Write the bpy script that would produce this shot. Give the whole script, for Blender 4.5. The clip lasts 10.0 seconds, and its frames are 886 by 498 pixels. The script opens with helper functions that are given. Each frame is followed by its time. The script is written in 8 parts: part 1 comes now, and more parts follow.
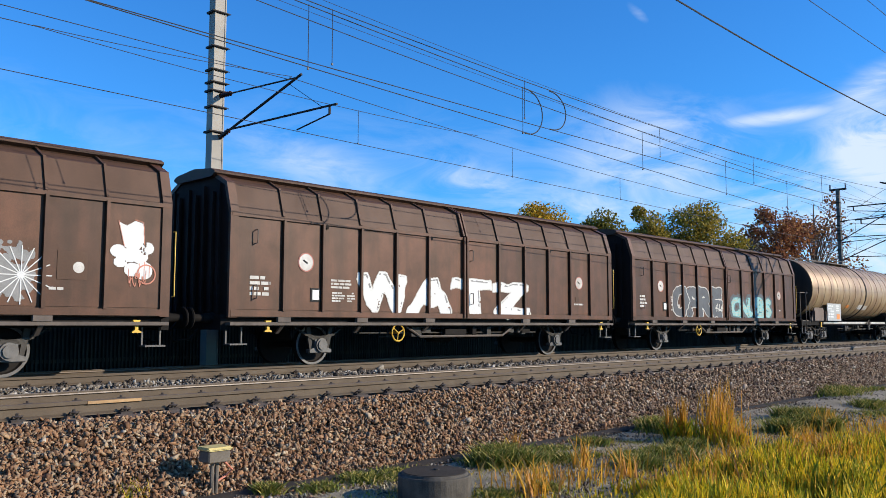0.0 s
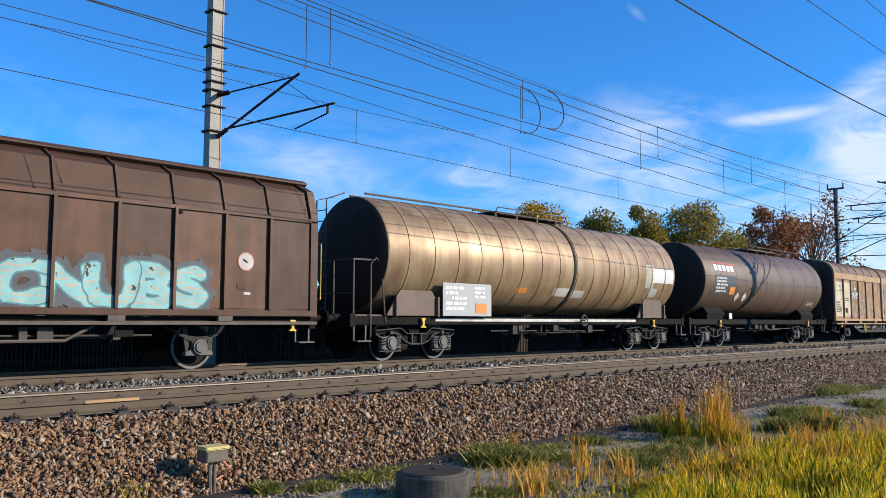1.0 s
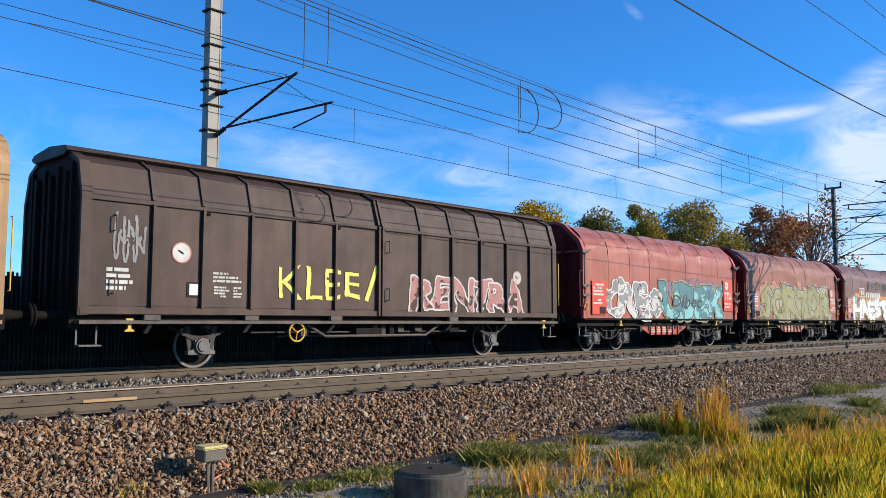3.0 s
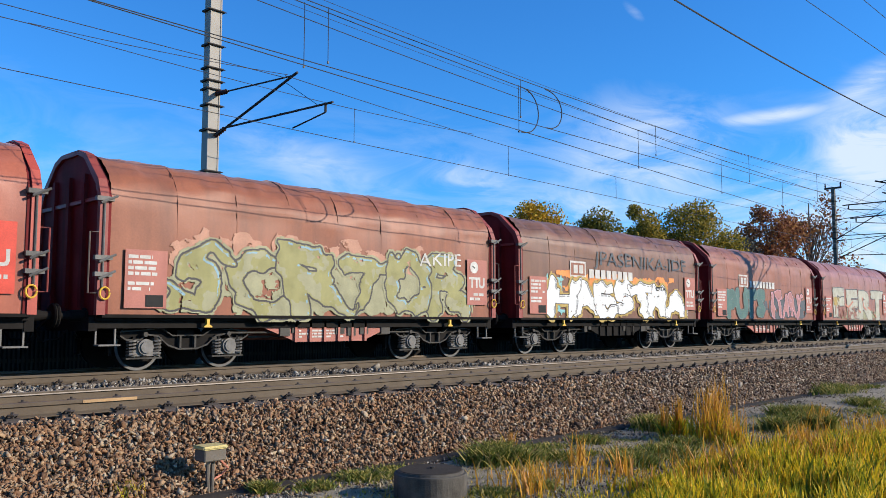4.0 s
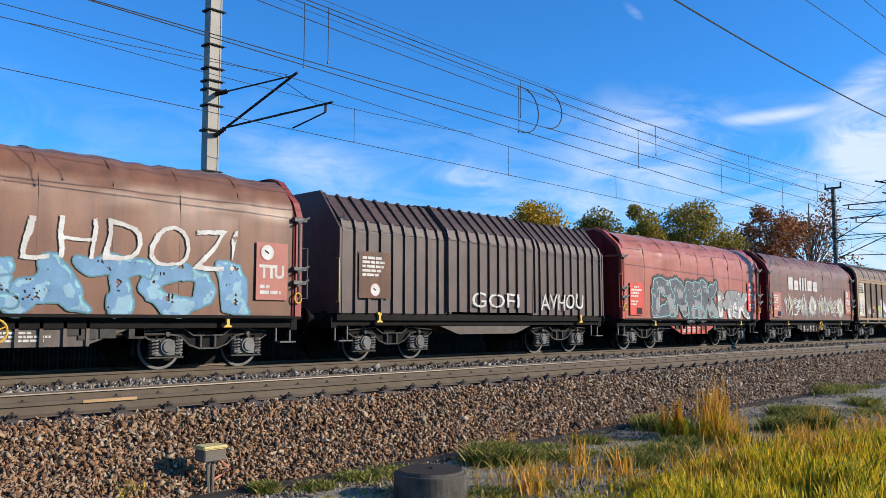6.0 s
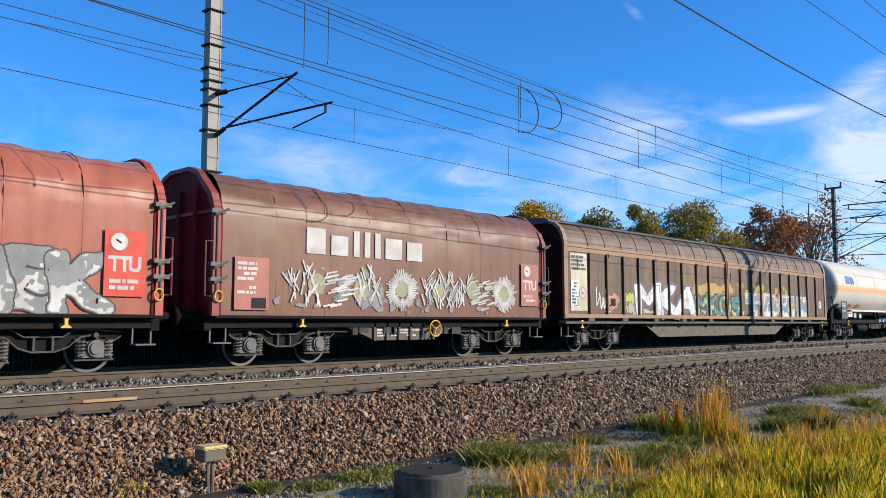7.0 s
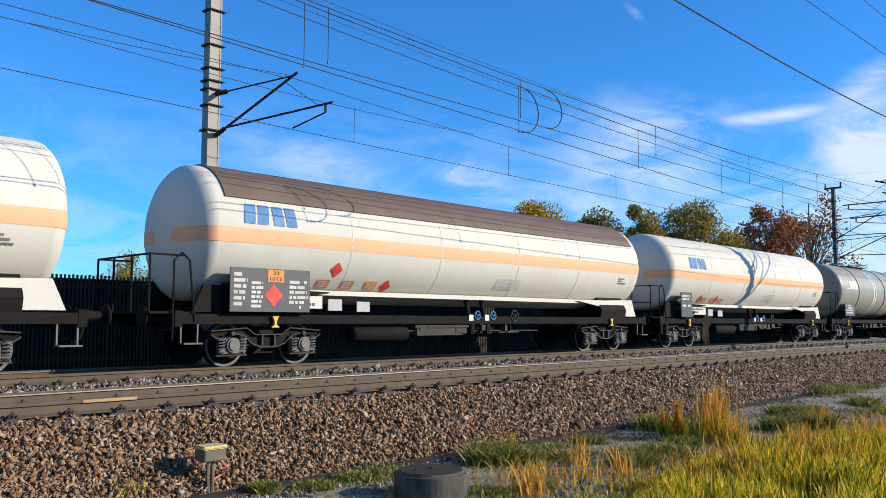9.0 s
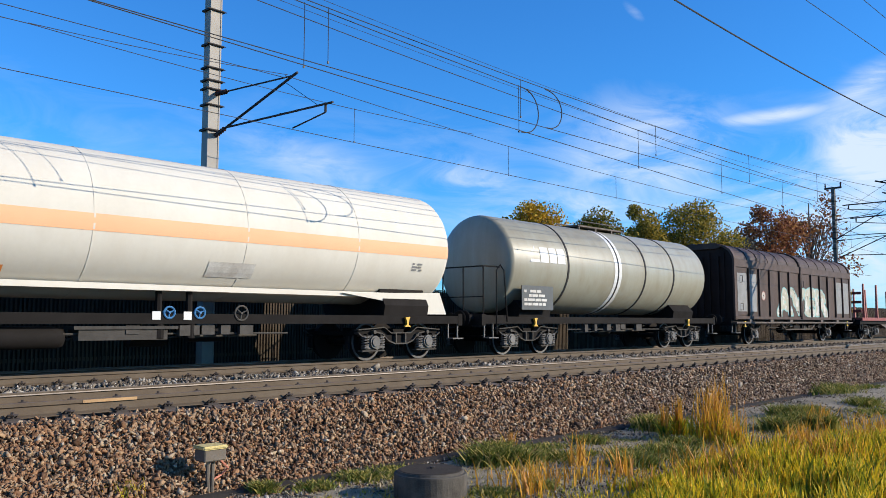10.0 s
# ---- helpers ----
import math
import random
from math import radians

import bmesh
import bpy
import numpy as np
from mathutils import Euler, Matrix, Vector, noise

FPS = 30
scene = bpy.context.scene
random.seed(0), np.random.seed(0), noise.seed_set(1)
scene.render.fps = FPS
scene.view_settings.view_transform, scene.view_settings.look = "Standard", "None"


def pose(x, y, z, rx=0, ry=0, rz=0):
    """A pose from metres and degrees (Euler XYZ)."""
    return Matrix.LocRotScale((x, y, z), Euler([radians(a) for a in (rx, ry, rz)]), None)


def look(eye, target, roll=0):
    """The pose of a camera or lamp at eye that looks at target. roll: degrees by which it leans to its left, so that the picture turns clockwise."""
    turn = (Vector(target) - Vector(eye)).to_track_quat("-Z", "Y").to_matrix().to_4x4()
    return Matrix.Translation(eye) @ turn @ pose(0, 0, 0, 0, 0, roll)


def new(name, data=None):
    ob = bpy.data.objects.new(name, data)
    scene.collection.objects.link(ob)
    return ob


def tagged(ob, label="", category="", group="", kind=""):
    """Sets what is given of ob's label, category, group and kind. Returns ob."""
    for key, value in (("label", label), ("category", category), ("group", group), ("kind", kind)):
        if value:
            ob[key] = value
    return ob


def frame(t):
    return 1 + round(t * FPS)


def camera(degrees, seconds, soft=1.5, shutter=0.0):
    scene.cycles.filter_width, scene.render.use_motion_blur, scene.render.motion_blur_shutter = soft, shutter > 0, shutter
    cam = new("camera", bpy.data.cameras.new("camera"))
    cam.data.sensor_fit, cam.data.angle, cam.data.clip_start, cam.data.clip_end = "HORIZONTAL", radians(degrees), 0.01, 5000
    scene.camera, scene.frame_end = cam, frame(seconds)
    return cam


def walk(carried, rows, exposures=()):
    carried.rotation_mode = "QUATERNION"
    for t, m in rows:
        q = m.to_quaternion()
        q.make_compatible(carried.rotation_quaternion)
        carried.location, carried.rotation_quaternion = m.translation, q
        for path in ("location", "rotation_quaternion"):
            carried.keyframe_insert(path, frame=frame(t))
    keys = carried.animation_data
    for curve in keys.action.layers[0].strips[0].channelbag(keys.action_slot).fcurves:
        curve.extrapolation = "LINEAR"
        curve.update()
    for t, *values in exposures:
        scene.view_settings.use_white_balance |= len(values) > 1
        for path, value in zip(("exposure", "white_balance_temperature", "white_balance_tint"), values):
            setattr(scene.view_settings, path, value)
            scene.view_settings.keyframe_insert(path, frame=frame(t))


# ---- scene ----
# World: x along the tracks, y away from the camera, z up; rail tops of both tracks at z = 0.
SPEED = 27.3          # train speed, m/s, towards -x
TRACK_FAR = 16.05     # centre of the track with the train
TRACK_NEAR = 10.88    # centre of the empty track
GROUND = -1.0

cam = camera(56.8, 10.0, soft=0.75)
EYE = (0.0, 0.0, 0.927)


def aim(du=0.0, dv=0.0):
    """Camera pose, turned by a few thousandths to the left (du) and down (dv)."""
    fwd = Vector((0.71887, 0.68936, 0.08950))
    right = Vector((0.69210, -0.72180, 0.0005))
    up = right.cross(fwd)
    f2 = (fwd - right * du + up * dv).normalized()
    r2 = (right - f2 * right.dot(f2)).normalized()
    u2 = r2.cross(f2)
    m = Matrix((r2, u2, -f2)).transposed().to_4x4()
    return Matrix.Translation(EYE) @ m


PX = 1 / 1450
walk(cam, [(0.0, aim(7 * PX, 2.8 * PX)), (0.5, aim(5.5 * PX, 2.5 * PX)), (1.0, aim(3.5 * PX, 1.4 * PX)), (1.5, aim(1.2 * PX, 1.0 * PX)), (2.0, aim(0.1 * PX, 0.0)),
           (2.5, aim()), (4.0, aim()), (10.0, aim())])

# ---- light ----
SUN_TO = Vector((-0.556, 0.743, -0.375)).normalized()
sun_data = bpy.data.lights.new("sun", "SUN")
sun_data.energy, sun_data.angle, sun_data.color = 4.75, radians(0.35), (1.0, 0.90, 0.75)
scene.view_settings.exposure = 0.45
sun = new("sun", sun_data)
sun.matrix_world = look((0, 0, 60), Vector((0, 0, 60)) + SUN_TO)


def node(nt, kind, x=0, **kw):
    n = nt.nodes.new(kind)
    for k, v in kw.items():
        if k == "op":
            n.operation = v
        elif k == "blend":
            n.data_type, n.blend_type = "RGBA", v
        else:
            n.inputs[k].default_value = v
    return n


CLOUDS = [(1.057, 0.198, 0.155, 0.095, -8.0, 0.55), (1.197, 0.233, 0.103, 0.012, 3.0, 0.62), (1.299, 0.195, 0.092, 0.09, 10.0, 0.95), (1.291, 0.256, 0.061, 0.027, 25.0, 0.6), (1.256, 0.106, 0.204, 0.121, 0.0, 0.6), (0.845, 0.176, 0.09, 0.031, -12.0, 0.55), (0.651, 0.191, 0.156, 0.04, -18.0, 0.32), (0.962, 0.137, 0.175, 0.048, 0.0, 0.45), (1.086, 0.178, 0.048, 0.005, -22.0, 0.5), (1.041, 0.363, 0.03, 0.009, -45.0, 0.2)]


def make_world():
    w = bpy.data.worlds.new("world")
    scene.world = w
    w.use_nodes = True
    nt = w.node_tree
    nt.nodes.clear()
    ln = nt.links.new
    sky = nt.nodes.new("ShaderNodeTexSky")
    sky.sky_type, sky.sun_disc = "NISHITA", False
    sky.sun_elevation = radians(22)
    sky.sun_rotation = math.atan2(-SUN_TO.x, -SUN_TO.y)
    sky.air_density, sky.dust_density, sky.ozone_density = 1.0, 0.15, 3.5
    tc = nt.nodes.new("ShaderNodeTexCoord")
    sep = nt.nodes.new("ShaderNodeSeparateXYZ")
    ln(tc.outputs["Generated"], sep.inputs[0])
    # azimuth and elevation carry thin wind-drawn clouds
    az = node(nt, "ShaderNodeMath", op="ARCTAN2")
    ln(sep.outputs["X"], az.inputs[0]), ln(sep.outputs["Y"], az.inputs[1])
    el = node(nt, "ShaderNodeMath", op="ARCSINE")
    ln(sep.outputs["Z"], el.inputs[0])
    cmb = nt.nodes.new("ShaderNodeCombineXYZ")
    ln(az.outputs[0], cmb.inputs[0]), ln(el.outputs[0], cmb.inputs[1])
    mp = nt.nodes.new("ShaderNodeMapping")
    mp.inputs["Scale"].default_value = (7.0, 20.0, 1)
    mp.inputs["Rotation"].default_value = (0, 0, radians(14))
    ln(cmb.outputs[0], mp.inputs[0])
    n1 = node(nt, "ShaderNodeTexNoise", Scale=1.0, Detail=10.0, Roughness=0.62, Distortion=0.9)
    ln(mp.outputs[0], n1.inputs["Vector"])
    # cloud fields: azimuth, elevation, half width, half height, tilt, weight
    total = None
    for a, e, ra, re_, tilt, wt in CLOUDS:
        m1 = nt.nodes.new("ShaderNodeMapping")
        m1.vector_type = "TEXTURE"
        m1.inputs["Location"].default_value = (a, e, 0)
        m1.inputs["Rotation"].default_value = (0, 0, radians(tilt))
        m1.inputs["Scale"].default_value = (ra, re_, 1)
        ln(cmb.outputs[0], m1.inputs[0])
        d = nt.nodes.new("ShaderNodeVectorMath")
        d.operation = "LENGTH"
        ln(m1.outputs[0], d.inputs[0])
        fall = nt.nodes.new("ShaderNodeMapRange")
        fall.interpolation_type = "SMOOTHSTEP"
        fall.inputs[1].default_value, fall.inputs[2].default_value = 0.0, 1.0
        fall.inputs[3].default_value, fall.inputs[4].default_value = wt, 0.0
        ln(d.outputs["Value"], fall.inputs[0])
        if total is None:
            total = fall.outputs[0]
        else:
            mx = node(nt, "ShaderNodeMath", op="MAXIMUM")
            ln(total, mx.inputs[0]), ln(fall.outputs[0], mx.inputs[1])
            total = mx.outputs[0]
    # haze thickens towards the horizon
    low = nt.nodes.new("ShaderNodeMapRange")
    low.inputs[1].default_value, low.inputs[2].default_value, low.inputs[3].default_value, low.inputs[4].default_value = 0.02, 0.32, 0.36, 0.0
    ln(el.outputs[0], low.inputs[0])
    base = node(nt, "ShaderNodeMath", op="ADD")
    ln(total, base.inputs[0]), ln(low.outputs[0], base.inputs[1])
    nr_ = nt.nodes.new("ShaderNodeMapRange")
    nr_.inputs[1].default_value, nr_.inputs[2].default_value, nr_.inputs[3].default_value, nr_.inputs[4].default_value = 0.38, 0.64, 0.22, 1.30
    ln(n1.outputs[0], nr_.inputs[0])
    add = node(nt, "ShaderNodeMath", op="MULTIPLY")
    ln(nr_.outputs[0], add.inputs[0]), ln(base.outputs[0], add.inputs[1])
    ramp = nt.nodes.new("ShaderNodeMapRange")
    ramp.inputs[1].default_value, ramp.inputs[2].default_value = 0.04, 0.95
    ramp.inputs[3].default_value, ramp.inputs[4].default_value = 0.0, 0.85
    ln(add.outputs[0], ramp.inputs[0])
    mix = node(nt, "ShaderNodeMix", blend="MIX")
    ln(ramp.outputs[0], mix.inputs[0])
    tint = node(nt, "ShaderNodeMix", blend="MULTIPLY")
    tint.inputs[0].default_value = 1.0
    tint.inputs[7].default_value = (0.30, 0.92, 1.52, 1)
    ln(sky.outputs[0], tint.inputs[6])
    ln(tint.outputs[2], mix.inputs[6])
    mix.inputs[7].default_value = (5.6, 6.3, 7.2, 1)
    bg = node(nt, "ShaderNodeBackground", Strength=0.107)
    ln(mix.outputs[2], bg.inputs[0])
    out = nt.nodes.new("ShaderNodeOutputWorld")
    ln(bg.outputs[0], out.inputs[0])


make_world()


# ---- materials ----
ALBEDO = 0.89    # scale on all base colours, deepening the shade under the raised exposure


def surface(name, color, rough=0.6, metal=0.0, dark=None, dirt=0.5, scale=1.5, streak=0.0, bump=0.1, fine=60.0, vary=0.0, island=0.0, spec=0.4, grain=0.16, dust=0.0):
    """Painted, rusty or mineral surface: colour mottled towards `dark` at two scales, vertical streaks, fine relief."""
    color = tuple(c * ALBEDO for c in color)
    dark = tuple(c * ALBEDO for c in dark) if dark else None
    m = bpy.data.materials.new(name)
    m.use_nodes = True
    nt = m.node_tree
    ln = nt.links.new
    bsdf = nt.nodes["Principled BSDF"]
    bsdf.inputs["Metallic"].default_value = metal
    bsdf.inputs["Specular IOR Level"].default_value = spec
    bsdf.inputs["Sheen Weight"].default_value = dust
    bsdf.inputs["Sheen Roughness"].default_value = 0.45
    bsdf.inputs["Sheen Tint"].default_value = (1.0, 0.86, 0.76, 1)
    dark = dark or tuple(c * 0.45 for c in color)
    tc = nt.nodes.new("ShaderNodeTexCoord")
    big = node(nt, "ShaderNodeTexNoise", Scale=scale, Detail=6.0, Roughness=0.6)
    ln(tc.outputs["Object"], big.inputs["Vector"])
    small = node(nt, "ShaderNodeTexNoise", Scale=fine, Detail=4.0, Roughness=0.65)
    ln(tc.outputs["Object"], small.inputs["Vector"])
    rng = nt.nodes.new("ShaderNodeMapRange")
    rng.inputs[1].default_value, rng.inputs[2].default_value, rng.inputs[4].default_value = 0.38, 0.72, dirt
    ln(big.outputs[0], rng.inputs[0])
    col = node(nt, "ShaderNodeMix", blend="MIX")
    col.inputs[6].default_value, col.inputs[7].default_value = (*color, 1), (*dark, 1)
    ln(rng.outputs[0], col.inputs[0])
    last = col.outputs[2]
    if streak:
        mp = nt.nodes.new("ShaderNodeMapping")
        mp.inputs["Scale"].default_value = (2.6, 2.6, 0.30)
        ln(tc.outputs["Object"], mp.inputs[0])
        st = node(nt, "ShaderNodeTexNoise", Scale=1.3, Detail=3.0, Roughness=0.55, Distortion=0.4)
        ln(mp.outputs[0], st.inputs["Vector"])
        r2 = nt.nodes.new("ShaderNodeMapRange")
        r2.inputs[1].default_value, r2.inputs[2].default_value, r2.inputs[4].default_value = 0.42, 0.75, streak
        ln(st.outputs[0], r2.inputs[0])
        c2 = node(nt, "ShaderNodeMix", blend="MIX")
        c2.inputs[7].default_value = (*dark, 1)
        ln(r2.outputs[0], c2.inputs[0]), ln(last, c2.inputs[6])
        last = c2.outputs[2]
    # fine value variation
    fr = nt.nodes.new("ShaderNodeMapRange")
    fr.inputs[1].default_value, fr.inputs[2].default_value, fr.inputs[3].default_value, fr.inputs[4].default_value = 0.3, 0.7, 1 - grain, 1 + grain
    ln(small.outputs[0], fr.inputs[0])
    fac = fr.outputs[0]
    if vary or island:
        if island:
            src = nt.nodes.new("ShaderNodeNewGeometry").outputs["Random Per Island"]
        else:
            src = nt.nodes.new("ShaderNodeObjectInfo").outputs["Random"]
        vr = nt.nodes.new("ShaderNodeMapRange")
        amount = vary or island
        vr.inputs[3].default_value, vr.inputs[4].default_value = 1 - amount, 1 + amount
        ln(src, vr.inputs[0])
        mul = node(nt, "ShaderNodeMath", op="MULTIPLY")
        ln(fac, mul.inputs[0]), ln(vr.outputs[0], mul.inputs[1])
        fac = mul.outputs[0]
    hsv = nt.nodes.new("ShaderNodeHueSaturation")
    ln(fac, hsv.inputs["Value"]), ln(last, hsv.inputs["Color"])
    ln(hsv.outputs[0], bsdf.inputs["Base Color"])
    rr = nt.nodes.new("ShaderNodeMapRange")
    rr.inputs[3].default_value, rr.inputs[4].default_value = max(0.05, rough - 0.12), min(1.0, rough + 0.12)
    ln(big.outputs[0], rr.inputs[0]), ln(rr.outputs[0], bsdf.inputs["Roughness"])
    if bump:
        bp = node(nt, "ShaderNodeBump", Strength=bump, Distance=0.01)
        ln(small.outputs[0], bp.inputs["Height"]), ln(bp.outputs[0], bsdf.inputs["Normal"])
    return m


def by_island(name, stops, rough=0.85, translucent=0.0, bump=0.0):
    """Every loose piece takes a colour of its own from the stops."""
    m = bpy.data.materials.new(name)
    m.use_nodes = True
    nt = m.node_tree
    ln = nt.links.new
    bsdf = nt.nodes["Principled BSDF"]
    bsdf.inputs["Roughness"].default_value = rough
    bsdf.inputs["Specular IOR Level"].default_value = 0.25
    geo = nt.nodes.new("ShaderNodeNewGeometry")
    ramp = nt.nodes.new("ShaderNodeValToRGB")
    el = ramp.color_ramp.elements
    while len(el) < len(stops):
        el.new(0.5)
    for e, (p, c) in zip(el, stops):
        e.position, e.color = p, (*(v * ALBEDO for v in c), 1)
    ln(geo.outputs["Random Per Island"], ramp.inputs[0])
    tc = nt.nodes.new("ShaderNodeTexCoord")
    nz = node(nt, "ShaderNodeTexNoise", Scale=40.0, Detail=3.0)
    ln(tc.outputs["Object"], nz.inputs["Vector"])
    vr = nt.nodes.new("ShaderNodeMapRange")
    vr.inputs[1].default_value, vr.inputs[2].default_value, vr.inputs[3].default_value, vr.inputs[4].default_value = 0.3, 0.7, 0.7, 1.25
    ln(nz.outputs[0], vr.inputs[0])
    hsv = nt.nodes.new("ShaderNodeHueSaturation")
    ln(vr.outputs[0], hsv.inputs["Value"]), ln(ramp.outputs[0], hsv.inputs["Color"])
    ln(hsv.outputs[0], bsdf.inputs["Base Color"])
    if bump:
        bp = node(nt, "ShaderNodeBump", Strength=bump, Distance=0.01)
        ln(nz.outputs[0], bp.inputs["Height"]), ln(bp.outputs[0], bsdf.inputs["Normal"])
    if translucent:
        tr = nt.nodes.new("ShaderNodeBsdfTranslucent")
        ln(hsv.outputs[0], tr.inputs[0])
        mx = nt.nodes.new("ShaderNodeMixShader")
        mx.inputs[0].default_value = translucent
        ln(bsdf.outputs[0], mx.inputs[1]), ln(tr.outputs[0], mx.inputs[2])
        ln(mx.outputs[0], nt.nodes["Material Output"].inputs[0])
    return m


M = {}
M["brown"] = surface("brown_paint", (0.123, 0.052, 0.028), 0.5, dark=(0.054, 0.029, 0.016), streak=0.75, vary=0.24, dirt=0.8, bump=0.08, spec=0.22)
M["brown_roof"] = surface("brown_roof", (0.099, 0.050, 0.029), 0.6, dark=(0.056, 0.031, 0.019), streak=0.4, scale=0.9, spec=0.22)
M["brown_dark"] = surface("dark_brown_paint", (0.088, 0.053, 0.040), 0.6, dark=(0.04, 0.026, 0.021), streak=0.6, vary=0.15, spec=0.22)
# van ends coloured far darker than the sides, to hold their shade
M["end_shade"] = surface("shaded_end_paint", (0.030, 0.019, 0.016), 0.75, dark=(0.012, 0.009, 0.008), streak=0.5, spec=0.1)
M["beige_panel"] = surface("mottled_ochre_panel", (0.352, 0.198, 0.084), 0.55, dark=(0.132, 0.066, 0.030), streak=0.7, vary=0.2, dirt=0.95, scale=2.2)
M["beige_roof"] = surface("dirty_ochre_roof", (0.176, 0.088, 0.041), 0.6, dark=(0.090, 0.045, 0.024), streak=0.6, scale=0.8)
M["ochre_trim"] = surface("ochre_trim", (0.48, 0.285, 0.12), 0.6, dark=(0.22, 0.12, 0.06), streak=0.6)
M["habb"] = surface("sooty_tan_paint", (0.186, 0.103, 0.048), 0.55, dark=(0.060, 0.034, 0.020), streak=0.8, vary=0.2)
M["habb_trim"] = surface("tan_cornice", (0.344, 0.194, 0.095), 0.55, dark=(0.206, 0.112, 0.056), streak=0.4)
M["roof_edge"] = surface("dark_roof_cap", (0.075, 0.07, 0.068), 0.5, dark=(0.045, 0.04, 0.037), scale=2)
M["cream"] = surface("cream_paint", (0.62, 0.55, 0.40), 0.55, dark=(0.38, 0.28, 0.17), streak=0.6)
M["tarp_red"] = surface("red_tarpaulin", (0.426, 0.125, 0.069), 0.40, dark=(0.217, 0.055, 0.034), streak=0.55, scale=0.8, bump=0.15, fine=25, grain=0.08, dust=0.26, spec=0.3)
M["tarp_brick"] = surface("brick_red_tarpaulin", (0.310, 0.101, 0.048), 0.52, dark=(0.146, 0.052, 0.031), streak=0.6, scale=0.8, bump=0.15, fine=25, grain=0.08, dust=0.26, spec=0.3)
M["tarp_pink"] = surface("faded_red_tarpaulin", (0.372, 0.133, 0.072), 0.38, dark=(0.194, 0.063, 0.040), streak=0.6, scale=0.8, bump=0.15, fine=25, grain=0.08, dust=0.26, spec=0.3)
M["tarp_brown"] = surface("sooty_brown_tarpaulin", (0.219, 0.096, 0.052), 0.45, dark=(0.107, 0.052, 0.033), streak=0.7, scale=0.9, bump=0.15, fine=25, grain=0.08, dust=0.12, spec=0.3)
M["hood_dark"] = surface("dark_steel_hood", (0.100, 0.062, 0.050), 0.55, dark=(0.045, 0.030, 0.026), streak=0.5)
# red of the hooded wagons' ends, lowered to carry the shade there
M["end_maroon"] = surface("shaded_red_end", (0.20, 0.022, 0.022), 0.7, dark=(0.05, 0.010, 0.010), streak=0.7, spec=0.1)
M["dome_shade"] = surface("shaded_tank_end", (0.060, 0.038, 0.027), 0.7, dark=(0.028, 0.019, 0.015), streak=0.6, scale=0.9, spec=0.1)
# grey raised to the tone of sunlit frame edges
M["bogie_steel"] = surface("grey_bogie_steel", (0.080, 0.072, 0.063), 0.65, dark=(0.022, 0.019, 0.016), scale=5, vary=0.2, spec=0.1)
M["red_steel"] = surface("red_steel", (0.30, 0.055, 0.038), 0.55, dark=(0.14, 0.034, 0.027), streak=0.5)
M["red_fresh"] = surface("bright_red_steel", (0.46, 0.075, 0.045), 0.5, dark=(0.26, 0.05, 0.035), streak=0.4)
M["plate_red"] = surface("faded_red_plate", (0.42, 0.14, 0.10), 0.6, dark=(0.28, 0.09, 0.065), streak=0.4)
# grime taken near black, so the colour includes the shade under the wagons
M["chassis"] = surface("grimy_shaded_underframe", (0.016, 0.0135, 0.012), 0.8, dark=(0.008, 0.007, 0.006), scale=3, vary=0.2, spec=0.1)
M["chassis_dust"] = surface("dusty_sole_bar", (0.13, 0.10, 0.08), 0.75, dark=(0.05, 0.04, 0.034), scale=2.5, streak=0.5)
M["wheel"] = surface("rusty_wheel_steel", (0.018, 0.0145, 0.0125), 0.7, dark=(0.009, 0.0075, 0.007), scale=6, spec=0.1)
M["axlebox"] = surface("dusty_axle_box", (0.135, 0.123, 0.11), 0.55, dark=(0.035, 0.030, 0.026), scale=8, vary=0.25)
M["yellow"] = surface("yellow_paint", (0.72, 0.42, 0.04), 0.5, dark=(0.4, 0.22, 0.04), scale=6)
M["tank_gold"] = surface("stained_aluminium", (0.40, 0.285, 0.155), 0.48, metal=0.25, dark=(0.19, 0.10, 0.055), streak=0.8, scale=0.7, dirt=0.8, bump=0.04, grain=0.05)
M["tank_dark"] = surface("sooty_brown_tank", (0.135, 0.082, 0.050), 0.55, dark=(0.07, 0.043, 0.029), streak=0.6, scale=0.7, bump=0.04, grain=0.05)
M["tank_white"] = surface("white_tank_paint", (0.655, 0.616, 0.529), 0.62, dark=(0.582, 0.529, 0.436), spec=0.12, streak=0.4, scale=0.6, dirt=0.6, bump=0.0, fine=12, grain=0.02)
M["tank_grey"] = surface("grey_green_tank_paint", (0.33, 0.32, 0.25), 0.42, dark=(0.24, 0.20, 0.13), streak=0.5, scale=0.8, bump=0.04, grain=0.05)
M["orange"] = surface("orange_band_paint", (0.83, 0.43, 0.225), 0.62, dark=(0.76, 0.39, 0.20), scale=1.0, dirt=0.6, bump=0.0)
M["sunshade"] = surface("brown_sunshade", (0.155, 0.105, 0.075), 0.65, dark=(0.10, 0.065, 0.047), streak=0.5, scale=0.8)
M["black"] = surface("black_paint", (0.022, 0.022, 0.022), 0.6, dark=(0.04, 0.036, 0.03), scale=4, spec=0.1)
M["white"] = surface("white_paint", (0.69, 0.685, 0.66), 0.6, dark=(0.55, 0.54, 0.50), scale=2.5, dirt=0.5, streak=0.3)
M["offwhite"] = surface("dirty_white_paint", (0.62, 0.60, 0.55), 0.65, dark=(0.36, 0.31, 0.26), scale=2.5, dirt=0.8, streak=0.5)
M["grey_sign"] = surface("pale_grey_plate", (0.40, 0.405, 0.39), 0.55, dark=(0.36, 0.35, 0.33), scale=5)
